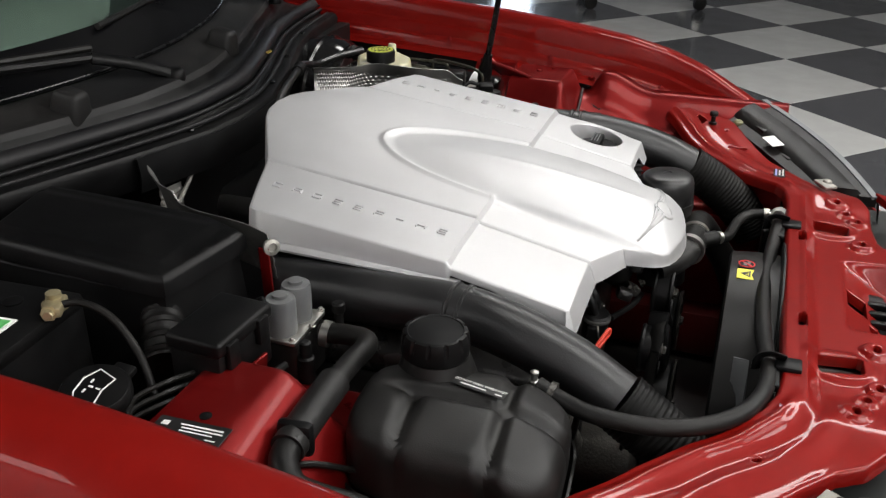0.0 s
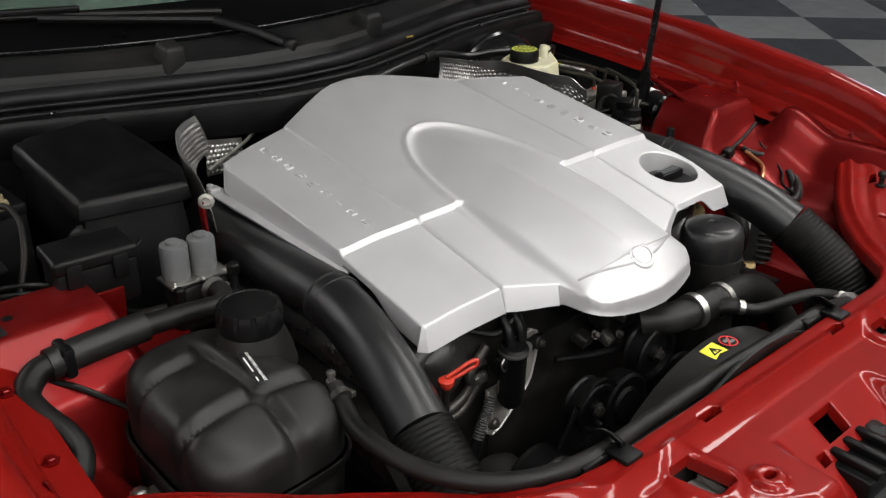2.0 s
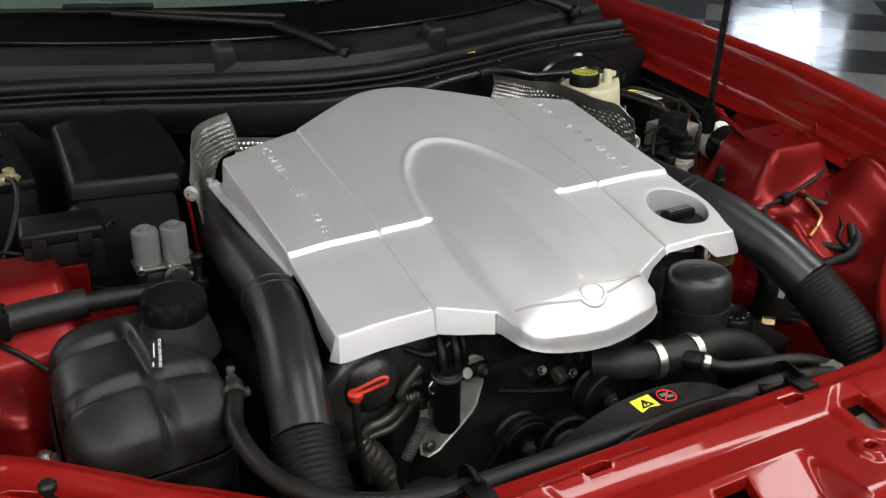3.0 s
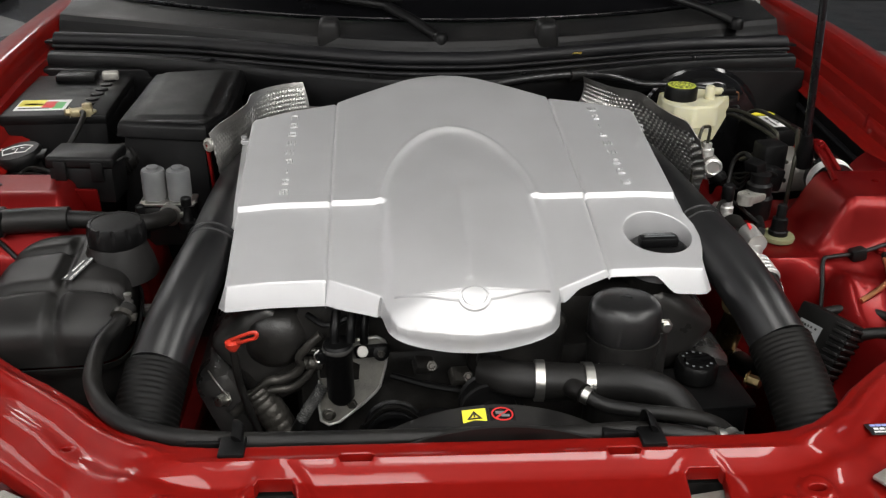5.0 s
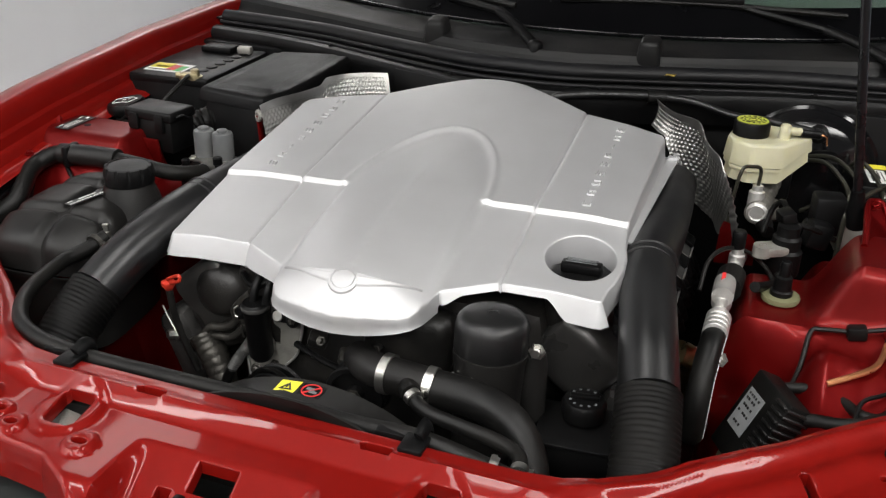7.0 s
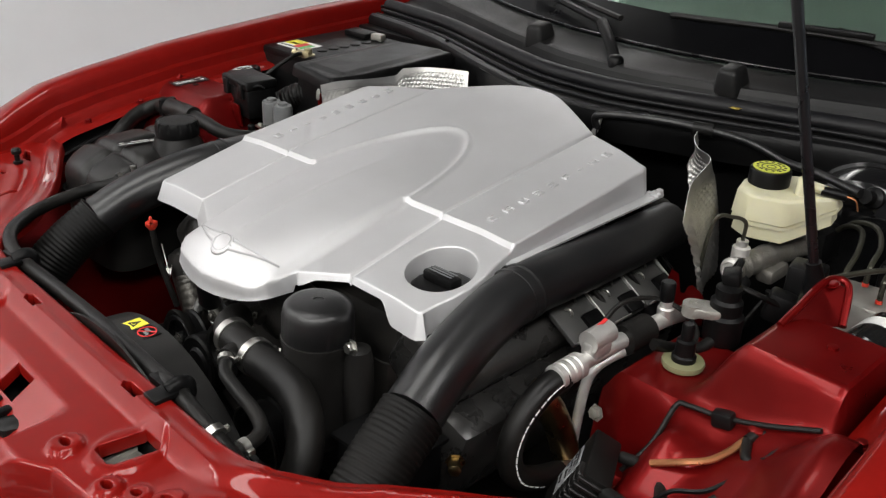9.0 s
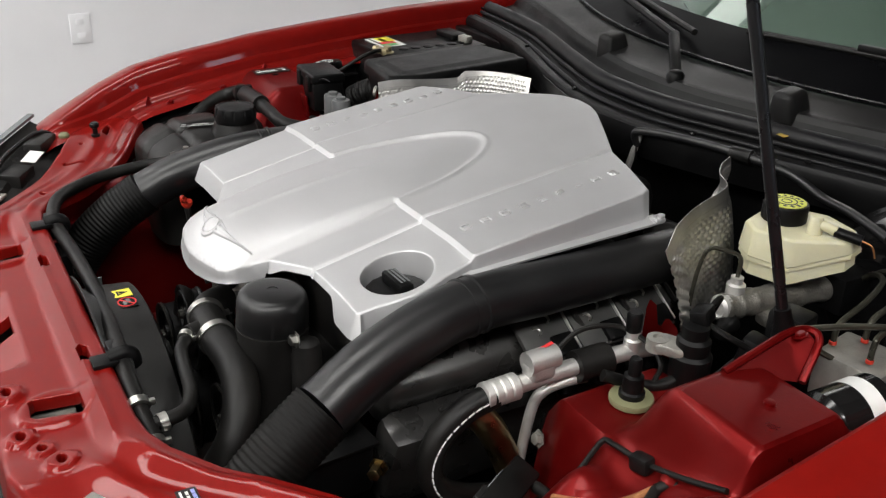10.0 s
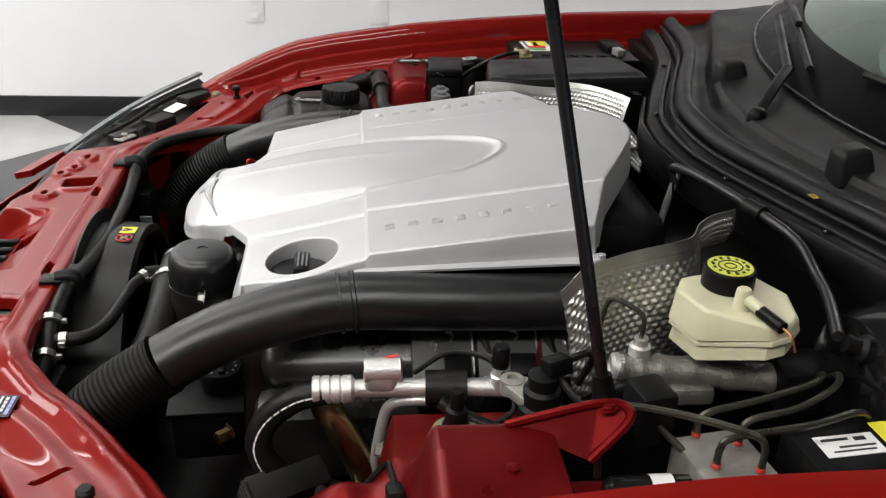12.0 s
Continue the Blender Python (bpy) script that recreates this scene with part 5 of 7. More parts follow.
def brake_reservoir():
    top = thing("brake_fluid_reservoir", (0, 0, 0), "aged yellowish brake fluid reservoir with black and yellow cap", "reservoir")
    out = [(0.398, 0.345), (0.428, 0.330), (0.481, 0.346), (0.530, 0.408), (0.528, 0.428), (0.508, 0.445), (0.45, 0.456), (0.392, 0.432), (0.385, 0.385)]
    c = (0.455, 0.392)
    grow = lambda k: [(c[0] + (x - c[0]) * k * 0.88, c[1] + (y - c[1]) * k * 0.94) for x, y in out]
    rise = lambda x, y: 0.34 * np.maximum(0, (x - 0.481) * 0.6 + (y - 0.349) * 0.8)
    v, f = pressed(grow(0.93), lambda x, y: 0.886 + 0.10 * rise(x, y), lambda x, y: 0.036 - 0.9 * rise(x, y), (), 0.008, 0.0045)
    solid("upper_tank", v, f, RES_PL, top)
    v, f = pressed(grow(1.0), lambda x, y: 0.849 + rise(x, y), lambda x, y: 0.0065 + 0 * x, (), 0.012, 0.002)
    solid("seam_flange", v, f, RES_PL, top)
    v, f = pressed(grow(0.90), lambda x, y: 0.845 + rise(x, y), lambda x, y: 0.021 - 0.1 * rise(x, y), (), 0.012, 0.004)
    solid("lower_tank", v, f, RES_PL, top)
    cap = part("cap", lathe(bmesh.new(), [(0.026, -0.006), (0.0285, -0.004), (0.0285, 0.015), (0.0270, 0.018), (0.012, 0.0185)], 48, pose(0.427, 0.392, 0.891), lambda a, k: 1 + 0.012 * math.sin(24 * a) * (0 < k < 3)), BLACK, top, "black cap with yellow print")
    at = pose(0.427, 0.392, 0.9096)
    part("cap_print", lathe(bmesh.new(), [(0.0245, 0.0), (0.0245, 0.0006)], 40, at), CAP_YEL, cap, "yellow green printed disc")
    for r0, r1 in ((0.0120, 0.0136), (0.0055, 0.0068)):
        ring = bmesh.new()
        lathe(ring, [(r1, 0.0007), (r1, 0.0012), (r0, 0.0012), (r0, 0.0007)], 36, at)
        bmesh.ops.delete(ring, geom=[q for q in ring.faces if len(q.verts) > 4], context="FACES_ONLY")
        part("print_ring", ring, INK, cap)
    bars(cap, at, [(0.0185 * math.cos(a), 0.0185 * math.sin(a), 0.0036 if k % 3 else 0.0058, 0.0032) for k, a in [(k, k * 0.483) for k in range(13)]], INK)
    part("filler_nozzle", lathe(bmesh.new(), [(0.011, -0.012), (0.009, 0.0), (0.008, 0.018), (0.0065, 0.020)], 18, pose(0.478, 0.388, 0.890)), RES_PL, top)
    hose("side_port", [(0.480, 0.390, 0.900), (0.502, 0.399, 0.897)], 0.0065, RES_PL, top, segs=12)
    hose("connector", [(0.500, 0.398, 0.896), (0.530, 0.410, 0.893)], 0.0068, BLACK, top, segs=10)
    hose("sensor_wire", [(0.530, 0.410, 0.893), (0.541, 0.415, 0.889), (0.545, 0.420, 0.874)], 0.0012, COPPER, top, segs=6)
    return top


brake_reservoir()


def master_cylinder():
    top = thing("brake_master_cylinder", (0, 0, 0), "cast aluminium brake master cylinder with pipe fittings", "brake cylinder")
    hose("cylinder_body", [(0.456, 0.268, 0.800), (0.460, 0.33, 0.798), (0.471, 0.445, 0.792)], 0.0165, CAST_D, top, segs=24, per=16, radius=lambda k: 1 + 0.10 * (math.sin(k * 34) > 0.55))
    part("end_plug", lathe(bmesh.new(), [(0.016, -0.004), (0.016, 0.006), (0.012, 0.009), (0.010, 0.007)], 20, along((0.457, 0.272, 0.802), (0.452, 0.20, 0.803))), ALU, top)
    for y in (0.295, 0.40):
        part("port_boss", lathe(bmesh.new(), [(0.012, -0.01), (0.012, 0.014), (0.008, 0.016), (0.008, 0.024)], 14, pose(0.452, y, 0.812)), ALU, top)
    part("body_flange", box(bmesh.new(), (0.058, 0.060, 0.054), (0.474, 0.472, 0.790), bevel=0.006), BLACK, top)
    part("casting_lug", box(bmesh.new(), (0.026, 0.05, 0.022), (0.476, 0.35, 0.780), bevel=0.006), CAST_D, top)
    part("pressure_switch", lathe(bmesh.new(), [(0.013, 0), (0.013, 0.012), (0.010, 0.016), (0.010, 0.030)], 16, along((0.468, 0.278, 0.785), (0.50, 0.18, 0.77))), BLACK, top)
    hose("brake_pipe", [(0.452, 0.295, 0.836), (0.452, 0.294, 0.862), (0.440, 0.280, 0.870), (0.425, 0.262, 0.866), (0.418, 0.256, 0.80), (0.42, 0.26, 0.72)], 0.0028, PIPE_STEEL, top, segs=8)
    boost = thing("brake_booster", (0, 0, 0), "large gloss black brake booster drum", "brake booster")
    m = along((0.522, 0.496, 0.776), (0.528, 0.64, 0.781))
    part("booster_drum", lathe(bmesh.new(), [(0.050, 0.0), (0.085, 0.004), (0.108, 0.016), (0.116, 0.034), (0.118, 0.060), (0.123, 0.064), (0.123, 0.070), (0.118, 0.074), (0.112, 0.110), (0.09, 0.13)], 56, m), GLOSS, boost)
    part("check_valve", lathe(bmesh.new(), [(0.016, 0), (0.016, 0.010), (0.010, 0.014), (0.010, 0.028)], 18, along((0.535, 0.506, 0.866), (0.525, 0.46, 0.880))), BLACK, boost)
    vac = thing("vacuum_hose", (0, 0, 0), "black vacuum hose along the firewall", "hose")
    hose("hose_line", [(0.085, 0.448, 0.868), (0.088, 0.440, 0.892), (0.13, 0.452, 0.900), (0.20, 0.470, 0.904), (0.27, 0.492, 0.902), (0.33, 0.515, 0.892), (0.39, 0.515, 0.878), (0.45, 0.500, 0.880), (0.523, 0.475, 0.878)], 0.0065, PIPE, vac, segs=12)
    part("hose_sleeve", tube(bmesh.new(), [(0.245, 0.484, 0.902), (0.275, 0.494, 0.902)], 0.011, 12), RUBBER, vac)
    hose("cable_tie", [(0.088, 0.450, 0.888), (0.083, 0.445, 0.860), (0.076, 0.442, 0.828), (0.070, 0.440, 0.80)], 0.0055, ALU, vac, segs=8)


master_cylinder()


def abs_unit():
    top = thing("abs_unit", (0, 0, 0), "aluminium brake control block with olive pipes and red caps", "brake unit")
    part("valve_block", box(bmesh.new(), (0.078, 0.075, 0.060), (0.612, 0.336, 0.772), (0, 0, 10), 0.005), ALU_D, top)
    m = along((0.668, 0.290, 0.780), (0.660, 0.215, 0.774))
    part("pump_motor", lathe(bmesh.new(), [(0.032, 0), (0.038, 0.004), (0.038, 0.075), (0.032, 0.082), (0.010, 0.084)], 36, m), GLOSS, top)
    part("motor_label", lathe(bmesh.new(), [(0.0384, 0.020), (0.0387, 0.020), (0.0387, 0.040), (0.0384, 0.040)], 36, m), WHITE, top, "white paper band")
    part("control_box", box(bmesh.new(), (0.075, 0.11, 0.085), (0.628, 0.452, 0.782), (0, 0, 8), 0.005), BLACK, top)
    plate("control_label", pose(0.630, 0.446, 0.8255, 0, 0, 96), 0.062, 0.030, WHITE, top, "white printed label")
    bars(top, pose(0.630, 0.446, 0.8255, 0, 0, 96), [(-0.012, 0.008, 0.028, 0.003), (0.006, -0.003, 0.038, 0.0022), (0.0, -0.009, 0.044, 0.0016), (0.014, 0.007, 0.012, 0.005)], INK)
    plate("warning_label", pose(0.622, 0.492, 0.8260, 0, 0, 96), 0.020, 0.050, YELLOW, top, "yellow and white label")
    for k, (x, y) in enumerate(((0.585, 0.315), (0.600, 0.352), (0.632, 0.318), (0.640, 0.358))):
        part("red_cap", lathe(bmesh.new(), [(0.0045, 0), (0.0045, 0.004), (0.0032, 0.005)], 12, pose(x, y, 0.806)), ORANGE, top, "small red plastic cap")
    runs = [[(0.585, 0.315, 0.806), (0.585, 0.316, 0.824), (0.583, 0.328, 0.833), (0.572, 0.380, 0.837), (0.548, 0.445, 0.838), (0.515, 0.474, 0.826), (0.490, 0.478, 0.800)],
            [(0.600, 0.352, 0.806), (0.600, 0.353, 0.824), (0.598, 0.364, 0.834), (0.588, 0.412, 0.838), (0.562, 0.460, 0.842), (0.525, 0.485, 0.832), (0.495, 0.486, 0.805)],
            [(0.632, 0.318, 0.806), (0.632, 0.319, 0.828), (0.630, 0.332, 0.838), (0.620, 0.410, 0.842), (0.600, 0.468, 0.840), (0.585, 0.495, 0.810)],
            [(0.640, 0.358, 0.806), (0.640, 0.357, 0.834), (0.632, 0.345, 0.843), (0.606, 0.292, 0.846), (0.582, 0.236, 0.842), (0.575, 0.222, 0.825), (0.575, 0.225, 0.75)],
            [(0.600, 0.300, 0.798), (0.572, 0.280, 0.812), (0.540, 0.285, 0.82), (0.52, 0.31, 0.80)]]
    for pts in runs:
        hose("brake_pipe", pts, 0.0037, PIPE_STEEL, top, segs=8, per=6)
    part("wiring_plug", box(bmesh.new(), (0.045, 0.040, 0.060), (0.555, 0.275, 0.815), (0, 0, 12), 0.006), BLACK, top)
    part("wiring_plug", box(bmesh.new(), (0.035, 0.030, 0.040), (0.545, 0.235, 0.795), (0, 12, 20), 0.006), BLACK, top)
    for k in range(4):
        hose("loom", [(0.53, 0.25 + 0.01 * k, 0.80), (0.51, 0.27, 0.79 - 0.01 * k), (0.50, 0.30, 0.77), (0.49, 0.27 - 0.01 * k, 0.73)], 0.003, RUBBER, top, segs=6)


abs_unit()


def prop_rod():
    top = thing("bonnet_prop", (0, 0, 0), "black steel bonnet prop rod on red bracket", "prop rod")
    a, d = Vector((0.588, 0.219, 0.850)), Vector((-0.058, -0.069, 0.34))
    hose("rod", [a, a + d, a + d * 3.1], 0.0062, ROD, top, segs=14, smooth=False)
    part("rod_foot", lathe(bmesh.new(), [(0.014, -0.03), (0.015, -0.004), (0.011, 0.012), (0.009, 0.030)], 16, along(a, a + d)), BLACK, top)
    bm = bmesh.new()
    pts = [(0.597, 0.125, 0.833), (0.600, 0.208, 0.856), (0.606, 0.230, 0.858), (0.622, 0.230, 0.852), (0.638, 0.195, 0.822)]
    fc = bm.faces.new([bm.verts.new(p) for p in pts])
    bmesh.ops.solidify(bm, geom=[fc], thickness=0.004)
    part("red_bracket", bm, RED_IN, top, "red painted triangular bracket")
    hose("bracket_edge", [(0.597, 0.123, 0.834), (0.599, 0.160, 0.846), (0.600, 0.208, 0.858), (0.607, 0.231, 0.860), (0.623, 0.231, 0.854), (0.639, 0.194, 0.823)], 0.0045, RED_IN, top, segs=8)
    part("bracket_bolt", bolt(bmesh.new(), along((0.611, 0.216, 0.858), (0.59, 0.20, 0.92)), 0.006, 0.004), RED_IN, top)


prop_rod()


def ac_lines():
    top = thing("air_conditioning_line", (0, 0, -0.009), "silver air conditioning fitting with black printed hose", "hose")
    hose("alloy_tube", [(0.432, -0.02, 0.772), (0.434, 0.05, 0.774), (0.440, 0.142, 0.775), (0.444, 0.19, 0.770)], 0.0105, ALU, top, segs=18)
    part("fitting_block", box(bmesh.new(), (0.026, 0.038, 0.030), (0.432, 0.012, 0.786), bevel=0.010, segs=4), ALU, top)
    part("block_cap", lathe(bmesh.new(), [(0.014, -0.020), (0.014, 0.020), (0.010, 0.022)], 22, along((0.432, 0.014, 0.797), (0.432, 0.10, 0.80))), ALU, top)
    plate("red_mark", pose(0.429, 0.022, 0.8112, 0, -14, 90), 0.018, 0.005, LABEL_RED, top, "red painted mark")
    bm = bmesh.new()
    lathe(bm, [(0.0145, -0.041), (0.0160, -0.040), (0.0160, -0.033), (0.0142, -0.031), (0.0160, -0.029), (0.0160, -0.022), (0.0142, -0.020), (0.0160, -0.018), (0.0160, -0.011), (0.0142, -0.009), (0.0160, -0.007), (0.0160, 0.002), (0.011, 0.006)], 28, along((0.432, -0.022, 0.772), (0.433, 0.03, 0.7735)))
    part("crimp_sleeve", bm, ALU, top)
    run = [(0.432, -0.048, 0.770), (0.429, -0.083, 0.758), (0.426, -0.114, 0.730), (0.425, -0.126, 0.694), (0.424, -0.112, 0.656), (0.424, -0.075, 0.630), (0.426, -0.03, 0.615)]
    hose("rubber_hose", run, 0.0155, RUBBER, top, segs=22, per=10)
    line = smooth_path(run, 12)
    for k in range(6, len(line) - 12, 3):
        c = (line[k] - Vector((0.425, -0.045, 0.69)))
        c.x = 0
        side = (Vector((0.95, 0, 0)) + c.normalized() * 0.25).normalized()
        w = (line[k + 1] - line[k]).normalized()
        bm = bmesh.new()
        box(bm, (0.0008, 0.0018, 0.0085))
        ob = part("hose_print", bm, WHITE, top, smooth=False)
        q = Matrix((side, w.cross(side), w)).transposed().to_4x4()
        ob.matrix_local = Matrix.Translation(line[k] + side * 0.0155) @ q
    part("foam_grip", tube(bmesh.new(), [(0.435, 0.062, 0.774), (0.438, 0.108, 0.775)], 0.0195, 18), RUBBER, top, "black foam band")
    part("service_port", lathe(bmesh.new(), [(0.011, -0.004), (0.011, 0.014), (0.0085, 0.016), (0.0085, 0.026)], 12, pose(0.440, 0.144, 0.778)), ALU, top)
    part("port_cap", lathe(bmesh.new(), [(0.0085, 0), (0.0098, 0.002), (0.0098, 0.024), (0.008, 0.027)], 20, pose(0.439, 0.144, 0.802), lambda a, k: 1 + 0.04 * math.sin(10 * a)), BLACK, top, "black port cap")
    hose("bent_tube", [(0.438, 0.078, 0.757), (0.434, 0.050, 0.757), (0.425, 0.026, 0.745), (0.419, 0.016, 0.718), (0.418, 0.004, 0.640), (0.418, -0.004, 0.58)], 0.0068, ALU, top, segs=14)
    hose("thin_cable", [(0.40, 0.052, 0.770), (0.405, 0.090, 0.800), (0.425, 0.130, 0.805), (0.455, 0.150, 0.795), (0.48, 0.155, 0.775), (0.495, 0.13, 0.765)], 0.0032, RUBBER, top, segs=8)
    part("hose_end_fitting", tube(bmesh.new(), [(0.426, -0.045, 0.618), (0.427, -0.01, 0.612), (0.428, 0.01, 0.60)], 0.012, 16), STEEL, top)


ac_lines()


def valves_right():
    g = thing("grommet_valve", (0.505, 0.089, 0.756), "black rubber vent valve on olive washer", "valve")
    part("washer", lathe(bmesh.new(), [(0.025, -0.004), (0.026, 0.0), (0.025, 0.003), (0.014, 0.004)], 32), LIME, g, "olive yellow washer")
    part("vent_body", lathe(bmesh.new(), [(0.015, 0.002), (0.015, 0.010), (0.0125, 0.012), (0.0115, 0.030), (0.0075, 0.032), (0.0075, 0.050), (0.006, 0.053)], 20), BLACK, g)
    v = thing("purge_valve", (0, 0, 0), "black vacuum valve on cast aluminium bracket", "valve")
    part("bracket", box(bmesh.new(), (0.036, 0.032, 0.014), (0.486, 0.163, 0.792), (0, 0, 30), 0.004), ALU_D, v, "cast aluminium bracket")
    part("bracket_ear", lathe(bmesh.new(), [(0.013, -0.008), (0.013, 0.008), (0.006, 0.009), (0.006, 0.004)], 16, pose(0.472, 0.152, 0.792)), ALU_D, v)
    part("valve_drum", lathe(bmesh.new(), [(0.022, -0.045), (0.024, -0.040), (0.024, -0.008), (0.020, -0.004), (0.020, 0.012), (0.016, 0.016), (0.016, 0.030), (0.010, 0.032)], 28, pose(0.503, 0.178, 0.795)), BLACK, v)
    part("valve_plug", box(bmesh.new(), (0.022, 0.030, 0.020), (0.497, 0.192, 0.832), (0, -14, 24), 0.004), BLACK, v)
    hose("valve_hose", [(0.503, 0.172, 0.760), (0.498, 0.140, 0.752), (0.486, 0.110, 0.757), (0.470, 0.075, 0.770)], 0.0075, RUBBER, v, segs=12)
    hose("valve_wire", [(0.497, 0.200, 0.836), (0.49, 0.225, 0.842), (0.478, 0.235, 0.825), (0.47, 0.225, 0.79)], 0.004, RUBBER, v, segs=8)
    hose("valve_wire", [(0.505, 0.195, 0.822), (0.53, 0.205, 0.815), (0.55, 0.225, 0.802), (0.57, 0.235, 0.79)], 0.004, RUBBER, v, segs=8)
    c = thing("ignition_control_unit", (0, 0, 0), "finned black control unit with grey printed label", "control unit")
    zn = Vector((-0.78, -0.42, 0.44)).normalized()
    xn = Vector((0.42, -0.78, 0)).normalized()
    c.matrix_world = Matrix.Translation((0.502, -0.096, 0.664)) @ Matrix((xn, zn.cross(xn), zn)).transposed().to_4x4()
    part("case", box(bmesh.new(), (0.085, 0.115, 0.034), bevel=0.004), BELLOWS, c)
    for k in range(11):
        part("cooling_fin", box(bmesh.new(), (0.006, 0.0042, 0.040), (0.043, -0.050 + 0.010 * k, 0), bevel=0.001, segs=1), DUSTY, c)
        part("cooling_fin", box(bmesh.new(), (0.022, 0.0042, 0.008), (0.030, -0.050 + 0.010 * k, 0.018), bevel=0.001, segs=1), DUSTY, c)
    plate("label", pose(-0.014, 0.006, 0.0178), 0.036, 0.056, LABEL_G, c, "grey printed label")
    bars(c, pose(-0.014, 0.006, 0.0178), [(x, y, 0.0030, 0.0034) for y, xs in ((0.022, (-0.012, -0.007, -0.002, 0.003, 0.010)), (0.015, (-0.012, -0.007, 0.001, 0.006)), (0.006, (-0.010, -0.005, 0.0, 0.008)), (-0.004, (-0.012, -0.002, 0.003, 0.009)), (-0.018, (-0.008, -0.003, 0.004))) for x in xs], INK)
    part("plug", box(bmesh.new(), (0.032, 0.022, 0.020), (0.020, -0.064, -0.006), bevel=0.004), BLACK, c)
    part("connector_pins", box(bmesh.new(), (0.022, 0.036, 0.016), (-0.018, -0.072, -0.004), (0, 0, 14), 0.003), LIME, c, "faded lime plug")
    w = thing("wiring_loom", (0, 0, 0), "taped black wiring loom with copper lead on red apron", "wiring")
    hose("loom_tape", [(0.525, -0.052, 0.700), (0.550, -0.055, 0.706), (0.585, -0.070, 0.710), (0.61, -0.100, 0.712), (0.635, -0.10, 0.715), (0.655, -0.075, 0.735)], 0.007, RUBBER, w, segs=10)
    hose("copper_lead", [(0.570, -0.066, 0.726), (0.598, -0.056, 0.738), (0.6205, -0.039, 0.745), (0.630, -0.016, 0.750), (0.635, 0.006, 0.756)], 0.0040, COPPER, w, segs=8)
    hose("fender_loom", [(0.700, 0.13, 0.775), (0.705, 0.075, 0.765), (0.690, 0.035, 0.768), (0.672, 0.000, 0.758), (0.668, -0.050, 0.735), (0.650, -0.095, 0.722), (0.60, -0.125, 0.712), (0.55, -0.115, 0.70)], 0.0085, RUBBER, w, segs=12)
    hose("tape_band", [(0.6705, -0.012, 0.755), (0.6695, -0.030, 0.747)], 0.0098, BLACK, w, segs=12)
    hose("thin_lead", [(0.60, -0.125, 0.718), (0.61, -0.09, 0.726), (0.64, -0.07, 0.735), (0.66, -0.03, 0.752), (0.68, 0.02, 0.775)], 0.0028, BLACK, w, segs=6)
    hose("loop", [(0.637, 0.006, 0.756), (0.649, -0.016, 0.752), (0.664, -0.018, 0.750), (0.668, 0.002, 0.752), (0.658, 0.020, 0.756), (0.642, 0.022, 0.760), (0.637, 0.006, 0.757)], 0.0058, RUBBER, w, segs=10)
    part("red_plug", lathe(bmesh.new(), [(0.009, 0), (0.009, 0.006), (0.005, 0.009)], 12, pose(0.638, 0.022, 0.758)), RED_IN, w, "small red plug")
    hose("thin_pipe", [(0.525, -0.050, 0.680), (0.536, -0.024, 0.700), (0.541, -0.008, 0.718), (0.546, 0.014, 0.750), (0.560, 0.018, 0.7545), (0.600, 0.022, 0.758), (0.650, 0.025, 0.773), (0.700, 0.030, 0.792)], 0.0032, RUBBER, w, segs=8)
    part("pipe_clip", box(bmesh.new(), (0.024, 0.017, 0.019), (0.600, 0.021, 0.757), (0, -10, 6), 0.004), BLACK, w)
    r = thing("relay_pod", (0.586, -0.022, 0.728), "rounded red painted boss on the apron", "car body")
    part("boss", lathe(bmesh.new(), [(0.040, -0.03), (0.036, -0.005), (0.026, 0.008), (0.012, 0.012)], 28), RED_IN, r)


valves_right()

# ---- engine below the cover ----


